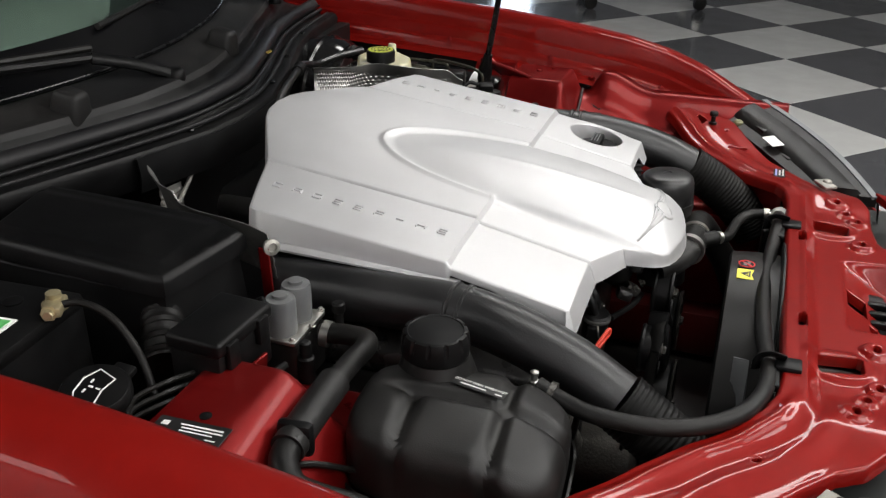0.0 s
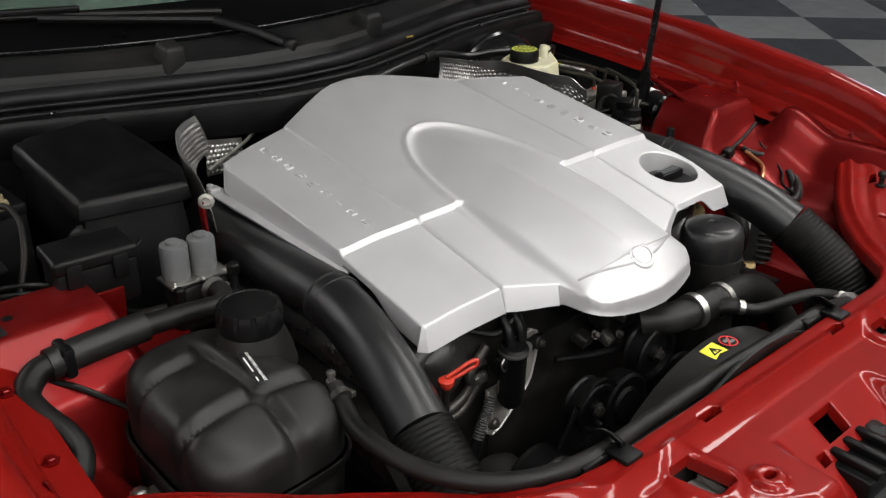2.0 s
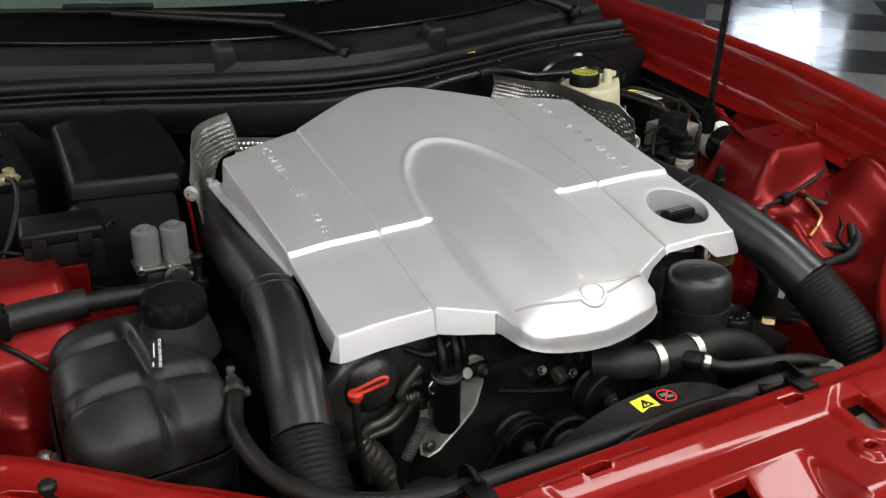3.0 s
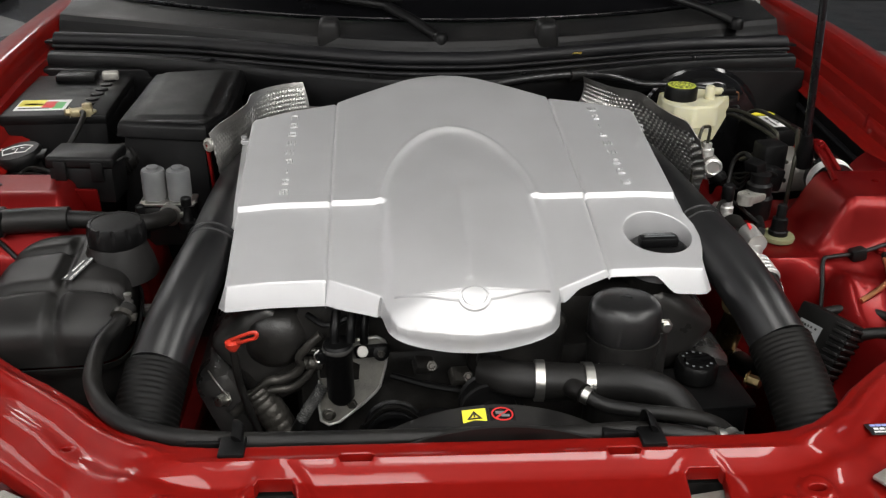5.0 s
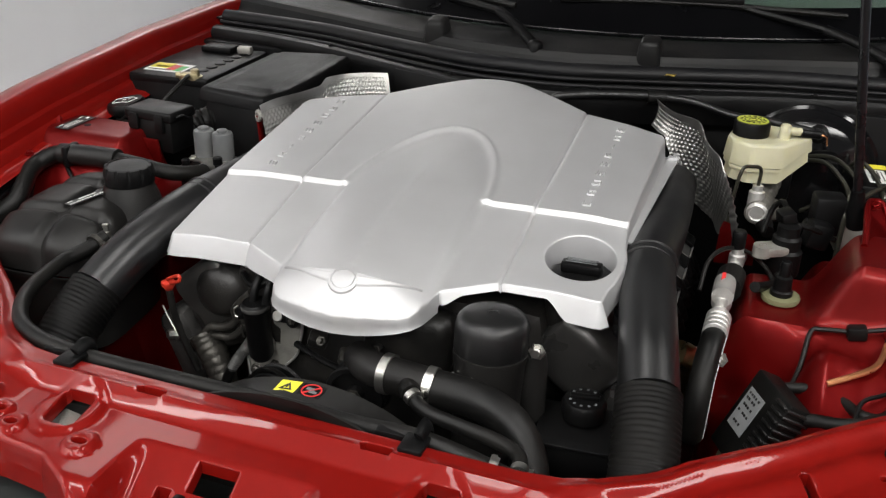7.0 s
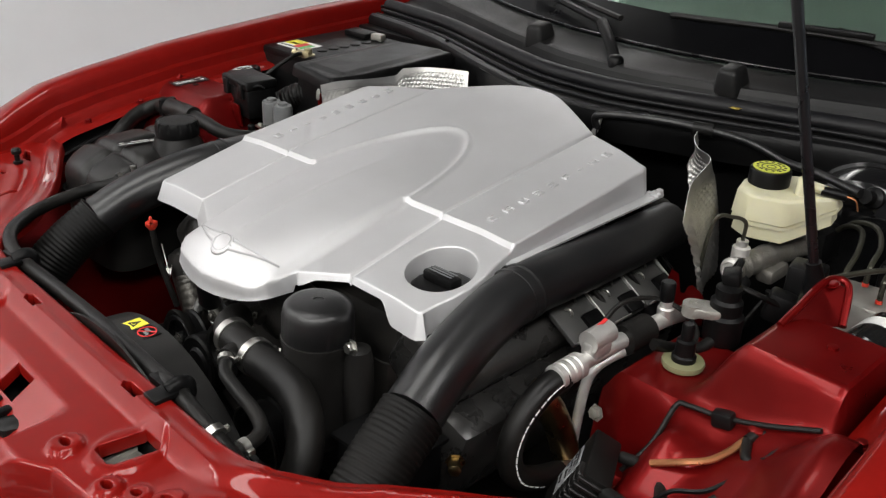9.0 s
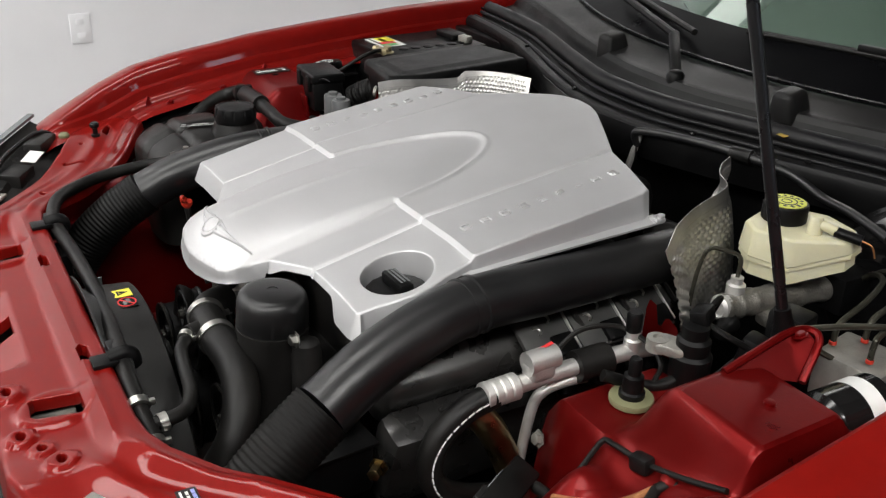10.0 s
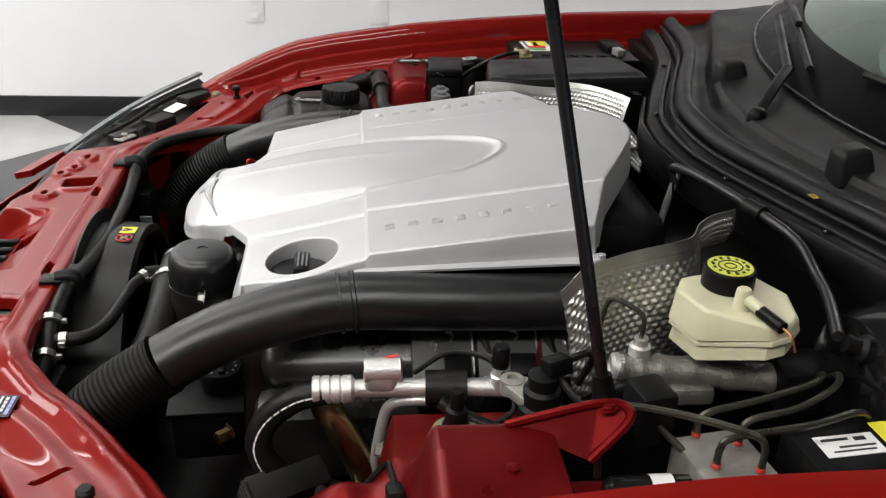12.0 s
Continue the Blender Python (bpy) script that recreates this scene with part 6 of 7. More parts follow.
def engine():
    top = thing("engine", (0, 0, 0), "grimy black engine block with ignition coils and cast covers", "engine")
    top.matrix_world = ENGINE
    part("block", box(bmesh.new(), (0.46, 0.46, 0.30), (0, 0.10, -0.235), bevel=0.03), GRIME, top)
    for s in (-1, 1):
        part("valve_cover", box(bmesh.new(), (0.11, 0.46, 0.10), (s * 0.268, 0.10, -0.150), (0, s * 38, 0), 0.02, 3), OILY, top)
        part("exhaust_side", box(bmesh.new(), (0.06, 0.46, 0.14), (s * 0.315, 0.09, -0.250), (0, s * 20, 0), 0.02), OILY, top)
        for n in range(3 if s > 0 else 0):
            y = 0.090 + n * 0.080
            m = pose(s * 0.328, y, -0.116, 0, s * 34, 0)
            c = part("coil_plate", box(bmesh.new(), (0.092, 0.074, 0.008), bevel=0.002), SATIN, top, "satin black coil plate")
            c.matrix_local = m
            part("coil_step", box(bmesh.new(), (0.030, 0.032, 0.012), (s * 0.030, 0.018, 0.004), bevel=0.003), BLACK, c)
            part("clip_edge", box(bmesh.new(), (0.070, 0.0022, 0.006), (s * 0.006, 0.0372, 0.005), bevel=0.0008, segs=1), ALU, c, "bright clip edge")
            part("clip_edge", box(bmesh.new(), (0.0022, 0.036, 0.006), (s * 0.045, -0.014, 0.004), bevel=0.0008, segs=1), ALU, c, "bright clip edge")
            for dx, dy in ((0.004, -0.012), (-0.010, 0.008)):
                part("coil_eyelet", tube(bmesh.new(), [(s * dx + 0.006 * math.cos(a), dy + 0.006 * math.sin(a), 0.0056) for a in (0.4, 1.2, 2.0, 2.8, 3.6)], 0.0017, 6), STEEL, c, "chrome eyelet")
            for k in (-0.016, 0.016):
                part("spark_plug_boot", tube(bmesh.new(), [(s * 0.354, y + k, -0.150), (s * 0.372, y + k, -0.190)], 0.0135, 16), BLACK, top)
                part("boot_ring", lathe(bmesh.new(), [(0.0142, -0.004), (0.0152, -0.003), (0.0152, 0.003), (0.0142, 0.004)], 18, along((s * 0.366, y + k, -0.177), (s * 0.384, y + k, -0.217))), BLACK, top)
            hose("coil_wire", [(s * 0.30, y + 0.03, -0.098), (s * 0.318, y + 0.045, -0.096), (s * 0.34, y + 0.06, -0.125)], 0.0045, RUBBER, top, segs=8)
    # timing side
    part("front_case", box(bmesh.new(), (0.40, 0.06, 0.26), (0.02, -0.108, -0.285), bevel=0.02), GRIME, top)
    part("front_case", box(bmesh.new(), (0.12, 0.05, 0.10), (0.06, -0.165, -0.130), (0, 8, 0), 0.02, 3), GRIME, top)
    for x, y, z, r, d in ((-0.100, -0.225, -0.205, 0.036, 0.03), (0.02, -0.225, -0.175, 0.040, 0.03), (-0.05, -0.235, -0.33, 0.07, 0.04), (0.10, -0.23, -0.27, 0.05, 0.035), (-0.19, -0.225, -0.28, 0.05, 0.04)):
        m = along((x, y, z), (x, y - 1, z))
        part("pulley", lathe(bmesh.new(), [(r * 0.96, 0), (r, 0.003), (r * 0.93, 0.006), (r * 0.93, d - 0.006), (r, d - 0.003), (r * 0.96, d), (r * 0.80, d), (r * 0.74, d - 0.008), (r * 0.30, d - 0.008), (r * 0.26, d), (r * 0.10, d + 0.002)], 36, m), BLACK, top)
        if r > 0.045:
            # Thin ring models the glint along the edge of the larger pulleys.
            part("pulley_rim", tube(bmesh.new(), [(x + r * 0.97 * math.cos(q * 0.2618), y - d - 0.0005, z + r * 0.97 * math.sin(q * 0.2618)) for q in range(25)], 0.0016, 6, smooth=False), CAST, top, "thin bright ring for the glint on the pulley edge")
        part("pulley_bolt", bolt(bmesh.new(), along((x, y - d, z), (x, y - 1, z)), 0.007, 0.006), CAST, top)
    belt = [(-0.130, -0.246, -0.190), (-0.105, -0.246, -0.168), (-0.07, -0.246, -0.19), (-0.02, -0.246, -0.30), (-0.05, -0.246, -0.40), (-0.12, -0.246, -0.35), (-0.17, -0.246, -0.27), (-0.130, -0.246, -0.190)]
    part("drive_belt", tube(bmesh.new(), belt, 0.0035, 8, flat=3.6), RUBBER, top, "black ribbed drive belt")
    # cast head cover, bracket plate and valve near the dipstick
    m = along((-0.250, -0.096, -0.140), (-0.260, -0.40, -0.095))
    part("head_cover", lathe(bmesh.new(), [(0.048, -0.06), (0.048, 0.0), (0.046, 0.018), (0.040, 0.032), (0.028, 0.042), (0.012, 0.047), (0.004, 0.048)], 36, m), GRIME, top, "rounded dark head cover")
    part("head_cover", box(bmesh.new(), (0.100, 0.05, 0.10), (-0.255, -0.102, -0.185), (0, -24, 4), 0.018, 3), GRIME, top)
    rim = [(-0.3120, -0.142, -0.2400), (-0.2834, -0.142, -0.2122), (-0.2623, -0.142, -0.1912), (-0.2464, -0.142, -0.1884), (-0.2276, -0.142, -0.1813), (-0.2168, -0.142, -0.1685), (-0.2195, -0.142, -0.1568), (-0.2102, -0.142, -0.1435), (-0.1890, -0.142, -0.1227)]
    part("cast_rim", tube(bmesh.new(), rim, 0.0060, 10, flat=0.8), CAST, top, "cast rim worn bright")
    part("cast_rim", tube(bmesh.new(), [(-0.3016, -0.140, -0.2349), (-0.2637, -0.140, -0.2080), (-0.2321, -0.140, -0.2032), (-0.2125, -0.140, -0.1879), (-0.2003, -0.140, -0.1708)], 0.0055, 10), CAST, top)
    part("rim_bolt", bolt(bmesh.new(), along((-0.318, -0.148, -0.210), (-0.42, -0.30, -0.17)), 0.0075, 0.014), STEEL, top)
    hose("rim_wire", [(-0.335, -0.150, -0.165), (-0.325, -0.152, -0.185), (-0.312, -0.155, -0.205)], 0.0012, STEEL, top, segs=6)
    hose("braided_pipe", [(-0.282, -0.136, -0.208), (-0.2742, -0.139, -0.2212), (-0.261, -0.142, -0.2386), (-0.2509, -0.146, -0.2585), (-0.2423, -0.152, -0.2808), (-0.236, -0.16, -0.31)], 0.0200, CAST, top, "ribbed dull metal pipe", segs=24, per=14, radius=lambda k: 1 + 0.045 * abs(math.sin(k * 30)))
    hose("chrome_pipe", [(-0.2168, -0.137, -0.1666), (-0.207, -0.138, -0.1678), (-0.190, -0.138, -0.1690)], 0.0085, CAST, top, segs=14, radius=lambda k: 1 + 0.06 * math.sin(k * 60))
    hose("chrome_pipe", [(-0.2140, -0.137, -0.1500), (-0.200, -0.138, -0.1490), (-0.188, -0.138, -0.1500)], 0.0045, CAST, top, segs=10)
    for pts in (((-0.205, -0.13, -0.10), (-0.18, -0.15, -0.105), (-0.15, -0.15, -0.095)), ((-0.10, -0.18, -0.165), (-0.05, -0.20, -0.170), (0.0, -0.21, -0.175))):
        hose("wire", pts, 0.0045, BLACK, top, segs=8)
    for x, y, z, a in ((-0.060, -0.190, -0.145, 20), (-0.015, -0.195, -0.160, 30), (0.020, -0.195, -0.140, 5)):
        part("casting_boss", box(bmesh.new(), (0.026, 0.022, 0.016), (x, y, z), (a, 14, a * 0.7), 0.004), CAST if a == 30 else GRIME, top)
        part("boss_bolt", bolt(bmesh.new(), along((x + 0.01, y - 0.012, z + 0.006), (x, y - 0.3, z + 0.2)), 0.0045, 0.005), CAST, top)
    part("idler_pulley", lathe(bmesh.new(), [(0.042, 0), (0.044, 0.003), (0.044, 0.026), (0.040, 0.029), (0.026, 0.026), (0.022, 0.030), (0.008, 0.031)], 40, along((-0.045, -0.232, -0.225), (-0.045, -0.5, -0.20))), BLACK, top)
    part("alternator", lathe(bmesh.new(), [(0.05, 0), (0.056, 0.01), (0.056, 0.08), (0.045, 0.09)], 30, along((-0.205, -0.16, -0.33), (-0.205, -0.4, -0.33))), CAST, top, "dull aluminium alternator")
    # rear: black manifold and breather behind the cover
    part("rear_manifold", box(bmesh.new(), (0.36, 0.12, 0.10), (0, 0.36, -0.065), bevel=0.03), BLACK, top)
    for s in (-1, 1):
        hose("rear_hose", [(s * 0.29, 0.27, -0.03), (s * 0.30, 0.32, -0.045), (s * 0.26, 0.37, -0.07), (s * 0.18, 0.40, -0.09)], 0.020, RUBBER, top, segs=16)
        if s > 0:
            hose("exhaust_pipe", [(0.385, -0.055, -0.150), (0.398, -0.046, -0.160), (0.404, -0.030, -0.185), (0.405, -0.006, -0.240), (0.402, 0.012, -0.30)], 0.018, BRASS, top, "tarnished brass coloured pipe", segs=20)
    part("brass_stud", bolt(bmesh.new(), along((0.372, -0.165, -0.205), (0.45, -0.25, -0.20)), 0.008, 0.018), BRASS, top)
    return top


engine()


def vacuum_valve():
    top = thing("vacuum_valve", (0, 0, 0), "black cylindrical valve on cast alloy bracket plate", "valve")
    out = [(-0.150, 0.722), (-0.139, 0.728), (-0.114, 0.732), (-0.104, 0.726), (-0.100, 0.713), (-0.103, 0.688), (-0.110, 0.658), (-0.116, 0.648), (-0.134, 0.629), (-0.164, 0.602), (-0.179, 0.597), (-0.189, 0.605), (-0.191, 0.629),
           (-0.189, 0.668), (-0.152, 0.670), (-0.148, 0.664), (-0.138, 0.665), (-0.136, 0.690), (-0.146, 0.696)]
    y0 = -0.150
    slab("bracket_plate", [(x, y0, z) for x, z in out], (0, 0.004, 0), ALU_D, top, "cast alloy bracket plate")
    part("bracket_edge", tube(bmesh.new(), [(x, y0 - 0.0015, z) for x, z in out[1:14]], 0.0019, 8, smooth=False), ALU, top, "bright machined plate edge")
    holder = bmesh.new()
    box(holder, (0.046, 0.012, 0.018), (-0.120, -0.158, 0.716), (0, -4, 0), 0.006)
    lathe(holder, [(0.010, -0.007), (0.010, 0.005), (0.007, 0.007)], 20, along((-0.1085, -0.160, 0.7145), (-0.1085, -0.4, 0.78)))
    part("stud_holder", holder, BLACK, top)
    part("flat_stud", lathe(bmesh.new(), [(0.0078, 0), (0.0078, 0.006), (0.007, 0.007)], 22, along((-0.132, -0.158, 0.7155), (-0.132, -0.45, 0.85))), STEEL, top, "flat bright stud")
    part("holder_bolt", bolt(bmesh.new(), along((-0.1085, -0.167, 0.7165), (-0.1085, -0.4, 0.78)), 0.0036, 0.003), CAST, top)
    part("plate_bolt", lathe(bmesh.new(), [(0.009, 0), (0.009, 0.002), (0.0065, 0.003), (0.0065, 0.007), (0.004, 0.009)], 16, along((-0.178, -0.151, 0.6145), (-0.178, -0.5, 0.70))), CAST, top)
    part("plate_bolt", bolt(bmesh.new(), along((-0.1475, -0.151, 0.630), (-0.1475, -0.5, 0.70)), 0.0050, 0.005), CAST, top)
    m = pose(-0.1630, -0.1680, 0.7330, 3, -2, 0)
    part("valve_body", lathe(bmesh.new(), [(0.013, -0.088), (0.0175, -0.080), (0.0175, -0.012), (0.0190, -0.010), (0.0190, 0.0), (0.0165, 0.003), (0.0120, 0.002), (0.004, 0.003)], 28, m), BLACK, top)
    part("valve_cap_ring", lathe(bmesh.new(), [(0.0192, -0.007), (0.0198, -0.006), (0.0198, -0.002), (0.0192, -0.001)], 28, m), SATIN, top)
    for dx in (-0.004, 0.016):
        hose("valve_stem", [(-0.163 + dx, -0.166, 0.734), (-0.162 + dx, -0.160, 0.752), (-0.160 + dx, -0.146, 0.768)], 0.0062, BLACK, top, segs=12)
    hose("stud_hose", [(-0.130, -0.152, 0.724), (-0.130, -0.150, 0.742), (-0.128, -0.140, 0.762)], 0.0058, BLACK, top, segs=10)
    part("side_plug", box(bmesh.new(), (0.012, 0.016, 0.018), (-0.184, -0.168, 0.716), (0, 0, 8), 0.003), BLACK, top)
    hose("plug_clip", [(-0.186, -0.174, 0.728), (-0.192, -0.176, 0.722), (-0.190, -0.177, 0.714), (-0.186, -0.177, 0.712)], 0.0012, STEEL, top, segs=6)
    hose("plug_clip", [(-0.188, -0.168, 0.694), (-0.188, -0.168, 0.686), (-0.186, -0.166, 0.674)], 0.0012, STEEL, top, segs=6)
    hose("ribbed_loom", [(-0.184, -0.152, 0.660), (-0.194, -0.156, 0.644), (-0.203, -0.158, 0.6313), (-0.214, -0.160, 0.612)], 0.0072, SATIN, top, "ribbed plastic loom", segs=12, per=30, radius=lambda k: 1 + 0.16 * math.sin(k * 110))
    hose("loom_tail", [(-0.213, -0.160, 0.614), (-0.222, -0.162, 0.594), (-0.228, -0.164, 0.572), (-0.228, -0.166, 0.53)], 0.0078, BLACK, top, segs=12)


vacuum_valve()

dp = thing("dipstick", (0, 0, 0), "orange red dipstick with loop handle", "dipstick")
hose("loop_handle", [(-0.290, -0.184, 0.752), (-0.278, -0.190, 0.760), (-0.264, -0.196, 0.768), (-0.258, -0.199, 0.769), (-0.259, -0.199, 0.763), (-0.266, -0.195, 0.758), (-0.279, -0.189, 0.751), (-0.288, -0.184, 0.747)], 0.0025, ORANGE, dp, segs=10)
part("stopper", lathe(bmesh.new(), [(0.005, -0.012), (0.007, -0.009), (0.0095, -0.005), (0.0095, 0.0), (0.006, 0.002)], 18, pose(-0.290, -0.183, 0.748)), ORANGE, dp)
hose("guide_tube", [(-0.290, -0.183, 0.736), (-0.286, -0.178, 0.68), (-0.27, -0.165, 0.60)], 0.005, GRIME, dp, segs=10)


def oil_filter():
    top = thing("oil_filter_housing", (0, 0, 0), "black oil filter housing with ribbed screw cap", "oil filter")
    m = ENGINE @ pose(0.185, -0.212, -0.050, -3, 2, 0)
    part("filter_cap", lathe(bmesh.new(), [(0.0425, -0.046), (0.0440, -0.044), (0.0435, -0.014), (0.0415, -0.006), (0.037, -0.001), (0.030, 0.0008), (0.012, 0.0020), (0.007, 0.0022), (0.0065, 0.0010), (0.001, 0.0010)], 64, m, lambda a, k: 1 + (0.010 * math.sin(28 * a) if 0 < k < 3 else 0)), PIPE, top)
    part("filter_body", lathe(bmesh.new(), [(0.040, -0.19), (0.041, -0.10), (0.043, -0.062), (0.045, -0.052), (0.045, -0.046), (0.041, -0.045)], 48, m), DUSTY, top)
    part("side_lug", lathe(bmesh.new(), [(0.020, -0.09), (0.019, 0.02), (0.016, 0.036), (0.008, 0.040)], 24, pose(0.232, -0.190, 0.725)), DUSTY, top)
    hose("wire_clip", [(0.150, -0.246, 0.746), (0.160, -0.256, 0.740), (0.176, -0.260, 0.740), (0.178, -0.256, 0.752)], 0.0022, STEEL, top, segs=6)
    part("cap_screw", bolt(bmesh.new(), along((0.240, -0.205, 0.773), (0.25, -0.4, 0.80)), 0.007, 0.008), STEEL, top)
    ps = thing("power_steering_reservoir", (0, 0, 0), "black power steering reservoir with twist cap", "reservoir")
    part("tank", box(bmesh.new(), (0.10, 0.085, 0.075), (0.302, -0.200, 0.642), (0, 0, 4), 0.010, 3), BLACK, ps)
    part("tank_flange", box(bmesh.new(), (0.108, 0.092, 0.006), (0.302, -0.200, 0.676), (0, 0, 4), 0.002), BLACK, ps)
    part("twist_cap", lathe(bmesh.new(), [(0.026, -0.018), (0.027, -0.014), (0.027, 0.002), (0.024, 0.006), (0.016, 0.007)], 36, pose(0.298, -0.182, 0.701), lambda a, k: 1 + 0.02 * math.sin(12 * a) * (0 < k < 4)), BLACK, ps)
    part("cap_grip", box(bmesh.new(), (0.036, 0.009, 0.008), (0.298, -0.182, 0.709), (0, 0, 10), 0.002), BLACK, ps)
    bars(ps, pose(0.298, -0.182, 0.7072), [(0.018 * math.cos(a), 0.018 * math.sin(a), 0.003, 0.003) for a in [k * 0.52 for k in range(12)] if abs(math.sin(a)) > 0.35], GREY_PL)


oil_filter()


def radiator_hose():
    top = thing("radiator_hose", (0, 0, 0), "thick black radiator hose with two steel clamps", "hose")
    hose("thermostat_stub", [(0.020, -0.225, 0.725), (0.045, -0.252, 0.733), (0.082, -0.268, 0.738)], 0.021, DUSTY, top, segs=22)
    hose("hose_line", [(0.078, -0.267, 0.738), (0.132, -0.270, 0.736), (0.190, -0.268, 0.730), (0.235, -0.275, 0.712), (0.262, -0.295, 0.675), (0.268, -0.325, 0.63), (0.27, -0.35, 0.57)], 0.0225, RUBBER, top, segs=24)
    clamp_ring(top, (0.076, -0.266, 0.738), (1, -0.08, 0.0), 0.0232, 0.011)
    clamp_ring(top, (0.132, -0.270, 0.736), (1, 0.02, -0.06), 0.0232, 0.011)
    part("hose_tee", tube(bmesh.new(), [(0.104, -0.272, 0.738), (0.114, -0.292, 0.742), (0.122, -0.304, 0.744)], 0.012, 14), RUBBER, top)
    hose("bleed_hose", [(0.118, -0.300, 0.744), (0.142, -0.318, 0.738), (0.180, -0.325, 0.734), (0.225, -0.332, 0.732), (0.256, -0.345, 0.732), (0.268, -0.365, 0.733), (0.270, -0.392, 0.733)], 0.0085, RUBBER, top, segs=14)
    clamp_ring(top, (0.124, -0.306, 0.743), (0.8, -0.6, -0.2), 0.0088, 0.008)
    clamp_ring(top, (0.270, -0.376, 0.733), (0.1, -1, 0), 0.0088, 0.009)


radiator_hose()


def fan_shroud():
    top = thing("fan_shroud", (0, 0, 0), "black plastic fan shroud with yellow warning label", "fan shroud")
    cz, R = 0.520, 0.232

    def ring(u, v):
        a = math.pi * (-0.10 + 1.20 * u)
        prof = ((-0.405, 1.10), (-0.402, 1.0), (-0.370, 1.0), (-0.332, 0.985), (-0.330, 0.95), (-0.345, 0.93))
        i = v * (len(prof) - 1)
        k = min(int(i), len(prof) - 2)
        y = prof[k][0] + (prof[k + 1][0] - prof[k][0]) * (i - k)
        r = R * (prof[k][1] + (prof[k + 1][1] - prof[k][1]) * (i - k))
        return (0.015 + r * math.cos(a), y, cz + r * math.sin(a))
    sheet("shroud_ring", ring, 72, 10, DUSTY, top, thick=0.003)
    part("shroud_back", box(bmesh.new(), (0.78, 0.008, 0.36), (0, -0.405, 0.535), bevel=0.002), BLACK, top)
    sheet("gusset", lambda u, v: (-0.165 - 0.05 * v * (1 - u), -0.372 + 0.02 * u, 0.705 - 0.10 * v), 3, 3, GREY_PL, top, "grey plastic gusset", thick=0.003)
    for x, w in ((-0.30, 0.06), (0.30, 0.06)):
        part("shroud_rib", box(bmesh.new(), (w, 0.03, 0.20), (x, -0.39, 0.60), (0, 0, 0), 0.006), BLACK, top)

    def on_ring(a, y):
        return Vector((0.015 + R * math.cos(a), y, cz + R * math.sin(a)))
    for a, w, m in ((1.675, 0.026, YELLOW), (1.545, 0.028, BLACK)):
        p = on_ring(a, -0.353)
        mm = Matrix.Translation(p + Vector((math.cos(a), 0, math.sin(a))) * 0.0016) @ pose(0, 0, 0, 0, 90 - math.degrees(a), 0)
        plate("warning_label" if m is YELLOW else "hazard_label", mm, w, 0.024, m, top, "yellow warning label" if m is YELLOW else "dark label with red ring")
        if m is YELLOW:
            bm = bmesh.new()
            lathe(bm, [(0.0095, 0.0006), (0.0095, 0.0012), (0.0055, 0.0012), (0.0055, 0.0006)], 3, pose(0, -0.002, 0, 0, 0, 90))
            bmesh.ops.delete(bm, geom=[q for q in bm.faces if len(q.verts) == 3], context="FACES_ONLY")
            ob = part("warning_triangle", bm, INK, top, smooth=False)
            ob.matrix_local = mm
            bars(top, mm, [(0, -0.0005, 0.0018, 0.006)], INK)
        else:
            ring_bm = lathe(bmesh.new(), [(0.0104, 0.0014), (0.0104, 0.0006), (0.0120, 0.0006), (0.0120, 0.0014), (0.0104, 0.0014)], 28)
            bmesh.ops.delete(ring_bm, geom=[q for q in ring_bm.faces if len(q.verts) > 4], context="FACES_ONLY")
            rg = part("red_ring", ring_bm, LABEL_RED, top)
            rg.matrix_local = mm
            bars(top, mm @ pose(0, 0, 0, 0, 0, 45), [(0, 0, 0.021, 0.0022)], LABEL_RED)
            bars(top, mm, [(-0.002, 0.002, 0.010, 0.005), (0.003, -0.003, 0.009, 0.004)], GREY_PL)
    for k in range(9):
        a = 2 * math.pi * k / 9
        bm = bmesh.new()
        vs = []
        for u in range(7):
            r = 0.05 + 0.16 * u / 6
            for d in (-0.5, 0.5):
                b = a + d * 0.38 + 0.12 * u / 6
                vs.append(bm.verts.new((0.015 + r * math.cos(b), -0.365 + d * 0.030, cz + r * math.sin(b))))
        for u in range(6):
            bm.faces.new((vs[2 * u], vs[2 * u + 1], vs[2 * u + 3], vs[2 * u + 2]))
        bmesh.ops.solidify(bm, geom=bm.faces[:], thickness=0.003)
        part("fan_blade", bm, BLACK, top)
    part("fan_hub", lathe(bmesh.new(), [(0.055, 0), (0.055, 0.04), (0.04, 0.05)], 30, along((0.015, -0.385, cz), (0.015, 0, cz))), BLACK, top)


fan_shroud()


# ---- the raised bonnet that the prop holds up ----
def bonnet():
    top = thing("bonnet", (0, 0, 0), "raised metallic red bonnet with dark lined underside", "bonnet")
    a = radians(55)

    def skin(u, v, lift=0.0):
        x = (-0.74 + 1.48 * u) * (1 - 0.10 * v * v)
        d = 1.12 * v
        bow = 0.05 * (1 - (2 * u - 1) ** 2) + 0.05 * math.sin(v * 2.6) + lift
        return (x, 0.60 + 0.10 * (2 * u - 1) ** 2 * (1 - v) - d * math.cos(a) + bow * math.sin(a), 1.135 + d * math.sin(a) + bow * math.cos(a))
    sheet("outer_skin", lambda u, v: skin(u, v, 0.02), 24, 16, RED, top, thick=0.004)
    sheet("inner_liner", skin, 24, 16, DASH, top, "dark insulating liner", thick=0.004)


bonnet()

# ---- the room ----
TILE, TURN_T = 0.66, 46.4


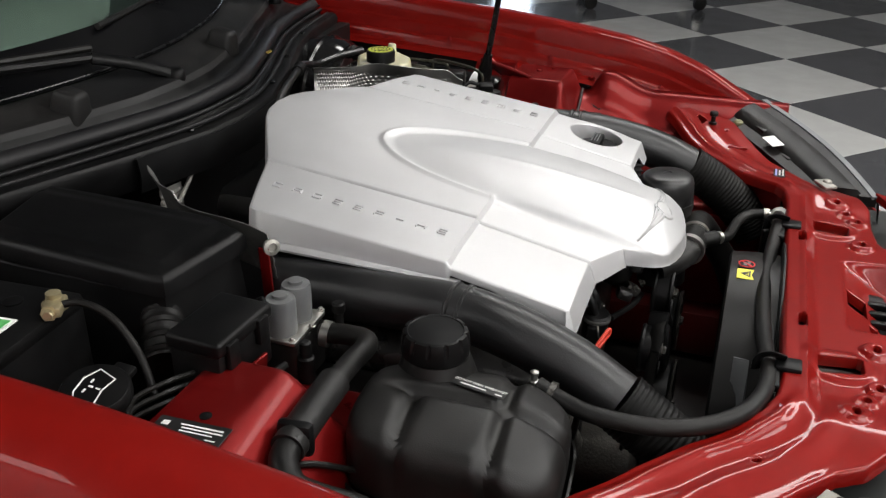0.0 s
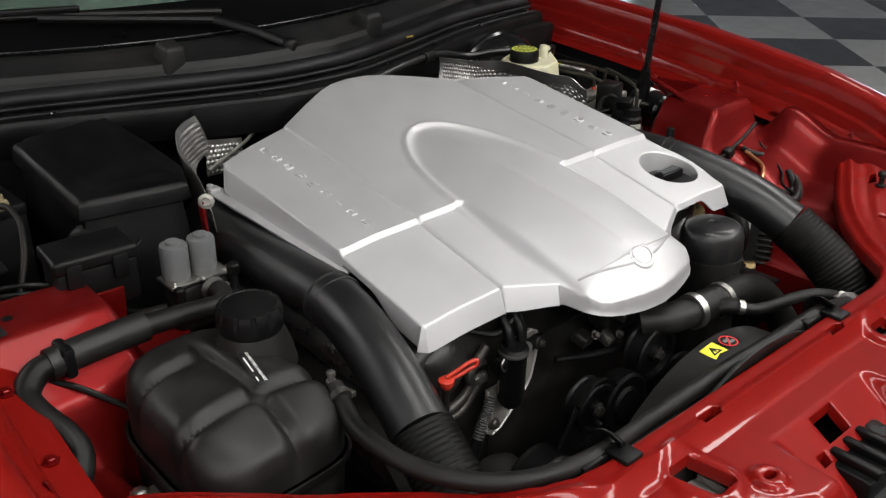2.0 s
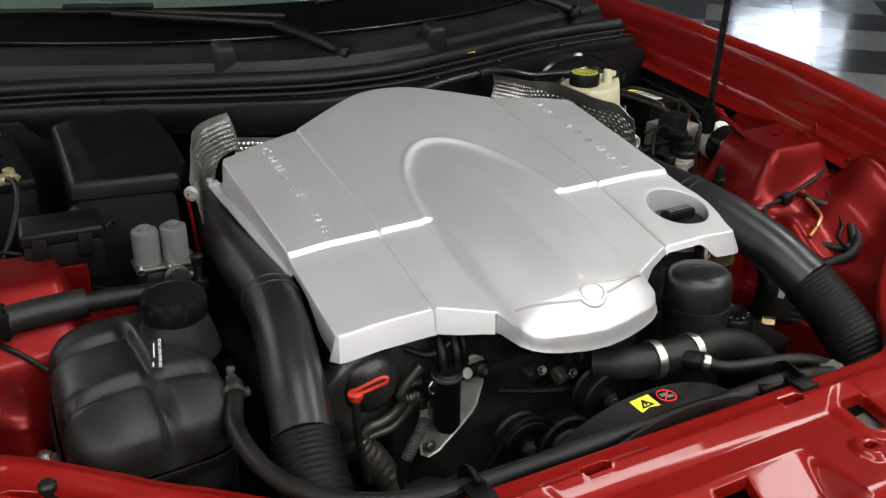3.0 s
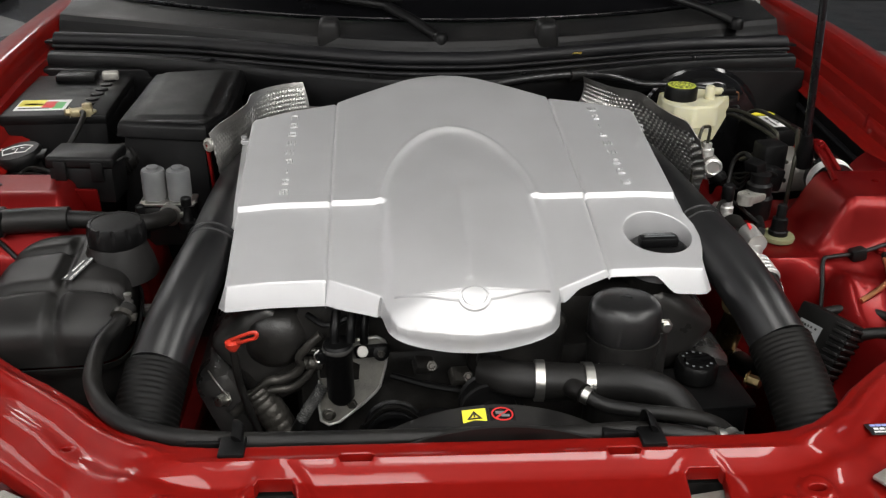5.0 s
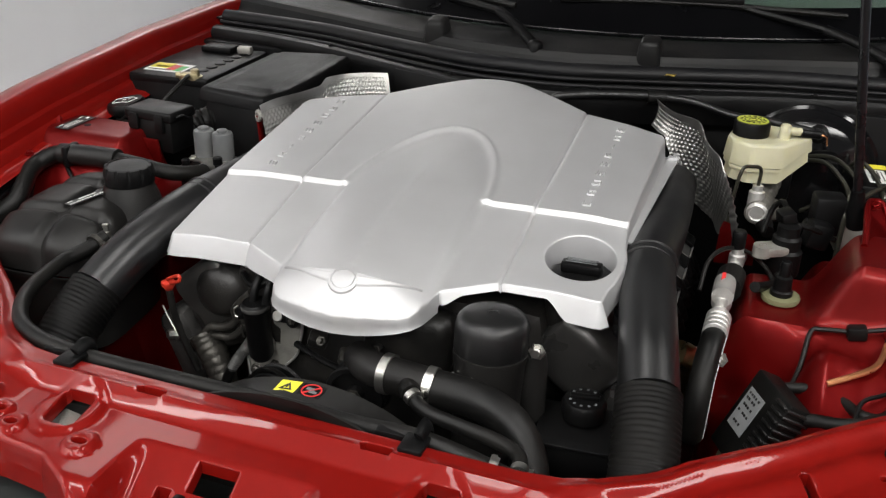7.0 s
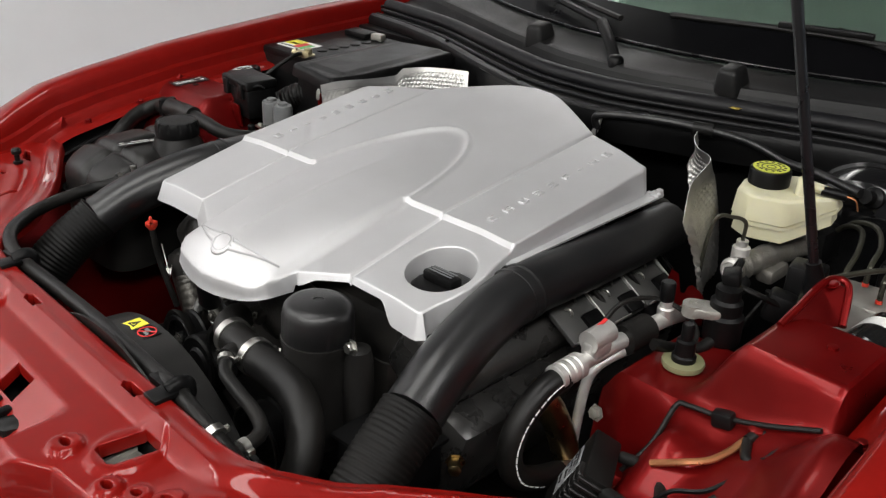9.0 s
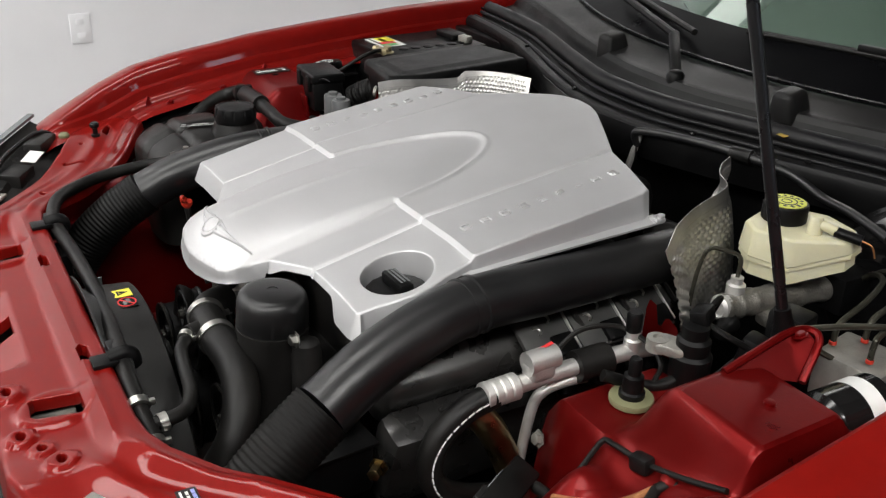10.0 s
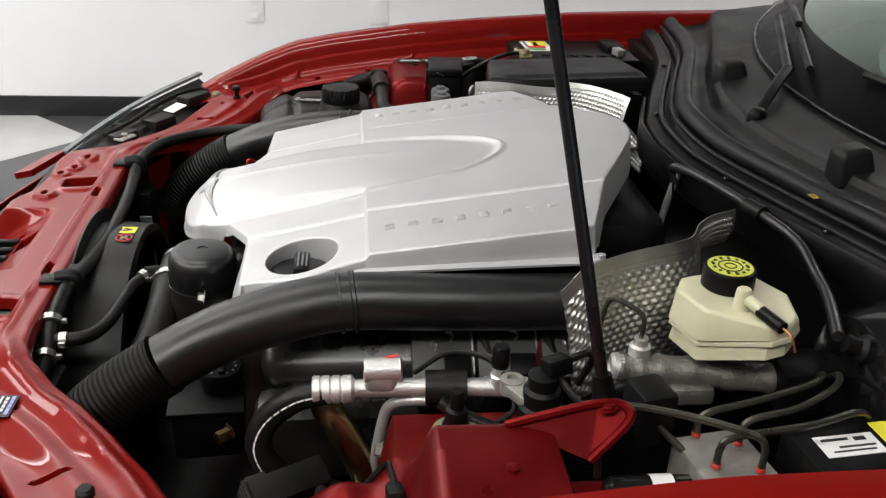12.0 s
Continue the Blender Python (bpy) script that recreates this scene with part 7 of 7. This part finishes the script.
def room():
    fl = tagged(new("floor"), "checkered floor of pale grey and charcoal vinyl tiles", "floor", kind="structure")
    bm = bmesh.new()
    box(bm, (22, 22, 0.1), (1.5, 0, -0.056))
    part("floor_base", bm, TILE_D, fl)
    bm = bmesh.new()
    box(bm, (TILE - 0.002, TILE - 0.002, 0.006), bevel=0.001, segs=1)
    meshes = []
    for m in (TILE_L, TILE_D):
        ob = part("floor_tile", bm.copy(), m, fl)
        meshes.append(ob.data)
        bpy.data.objects.remove(ob)
    bm.free()
    turn = pose(0, 0, 0, 0, 0, TURN_T)
    for i in range(-14, 15):
        for j in range(-14, 15):
            p = turn @ Vector(((i + 0.5) * TILE, (j + 0.5) * TILE, 0)) + Vector((TILE_X, TILE_Y, 0))
            if -3.6 < p.x < 8.5 and -4.6 < p.y < 5 and (p.x > 0.6 or p.x < -0.9 or p.y < -0.9):
                ob = new("floor_tile", meshes[(i + j) % 2])
                ob.parent = fl
                ob.matrix_local = pose(p.x, p.y, -0.003, 0, 0, TURN_T)
    for name, size, at in (("wall_west", (0.15, 12.5, 3.3), (-2.91, 0.0, 1.65)), ("wall_east", (0.15, 12.5, 3.3), (9.2, 0, 1.65)),
                           ("wall_north", (12.6, 0.15, 3.3), (3.0, 6.3, 1.65)), ("wall_south", (12.6, 0.15, 3.3), (3.0, -6.3, 1.65))):
        bm = bmesh.new()
        box(bm, size, at)
        tagged(part(name, bm, WALL if name == "wall_west" else WALL_G, smooth=False), "plain white painted wall" if name == "wall_west" else "plain unseen wall, grey to cut bounced light", "wall", kind="structure")
    bm = bmesh.new()
    box(bm, (12.8, 12.9, 0.1), (3.0, 0, 3.36))
    tagged(part("ceiling", bm, CEIL, smooth=False), "plain dark grey ceiling", "ceiling", kind="structure")
    bm = bmesh.new()
    box(bm, (0.012, 12.4, 0.09), (-2.829, 0, 0.045), bevel=0.003)
    tagged(part("baseboard", bm, SKIRT), "black vinyl baseboard along the white wall", "baseboard", kind="structure")
    # Unseen fixtures added overhead, one at each of the fill lamps.
    for at, turn_z, length in (((0.9, -3.5, 3.10), 0, 3.6), ((-0.2, -1.3, 3.10), 90, 2.6), ((-2.35, -2.0, 3.10), 90, 3.2), ((-2.35, 3.0, 3.10), 90, 3.0), ((2.3, -1.1, 3.10), 90, 3.6)):
        lamp = thing("unseen_ceiling_light", at, "long white ceiling light, unseen, added to light the room", "ceiling light", "ceiling lights", turn=(0, 0, turn_z))
        part("housing", box(bmesh.new(), (length + 0.06, 0.56, 0.10), (0, 0, 0.16), bevel=0.01), WHITE, lamp)
        part("diffuser", box(bmesh.new(), (length, 0.5, 0.03), (0, 0, 0.095), bevel=0.008), ADDED_GLOW, lamp)
    for y in (-0.43, 0.11):
        out = thing("wall_outlet", (-2.832, y, 0.49), "white wall outlet plate with two sockets", "outlet", "wall outlets", turn=(90, 0, 90))
        part("cover_plate", box(bmesh.new(), (0.080, 0.120, 0.004), (0, 0, 0), bevel=0.002), WALL, out)
        for dz in (-0.03, 0.03):
            bm = bmesh.new()
            box(bm, (0.032, 0.026, 0.003), (0, dz, 0.002), bevel=0.001)
            part("socket", bm, WALL, out)
    door = tagged(new("door_1"), "bright open doorway with daylight behind", "doorway", kind="structure")
    part("daylight_pane", box(bmesh.new(), (0.02, 0.42, 2.4), (9.10, 2.42, 1.25)), DOOR_GLOW, door)
    win = tagged(new("window_1"), "bright low window with daylight behind", "window", kind="structure")
    part("window_pane", box(bmesh.new(), (1.25, 0.02, 0.72), (7.3, 6.21, 0.92)), DOOR_GLOW, win)
    part("window_frame", box(bmesh.new(), (1.33, 0.03, 0.05), (7.3, 6.21, 0.535), bevel=0.004), SKIRT, win)
    cart = thing("rolling_cart", (5.75, 0.58, 0), "grey steel rolling cart on dark casters", "cart", turn=(0, 0, -72))
    for i, (x, y) in enumerate(((-0.39, -0.22), (0.39, -0.22), (-0.39, 0.22), (0.39, 0.22))):
        part("post", box(bmesh.new(), (0.03, 0.03, 0.75), (x, y, 0.50), bevel=0.004), GREY_PL, cart)
        wh = part("caster", box(bmesh.new(), (0.055, 0.03, 0.05), (x, y, 0.105), bevel=0.006), STEEL, cart)
        part("caster_wheel", lathe(bmesh.new(), [(0.03, -0.014), (0.05, -0.012), (0.05, 0.012), (0.03, 0.014)], 24, pose(x + 0.015, y, 0.05, 90, 0, 20)), RUBBER, wh)
    for z in (0.32, 0.86):
        part("shelf", box(bmesh.new(), (0.84, 0.50, 0.03), (0, 0, z), bevel=0.006), GREY_PL, cart)


TILE_X, TILE_Y = 4.9, 0.0
room()
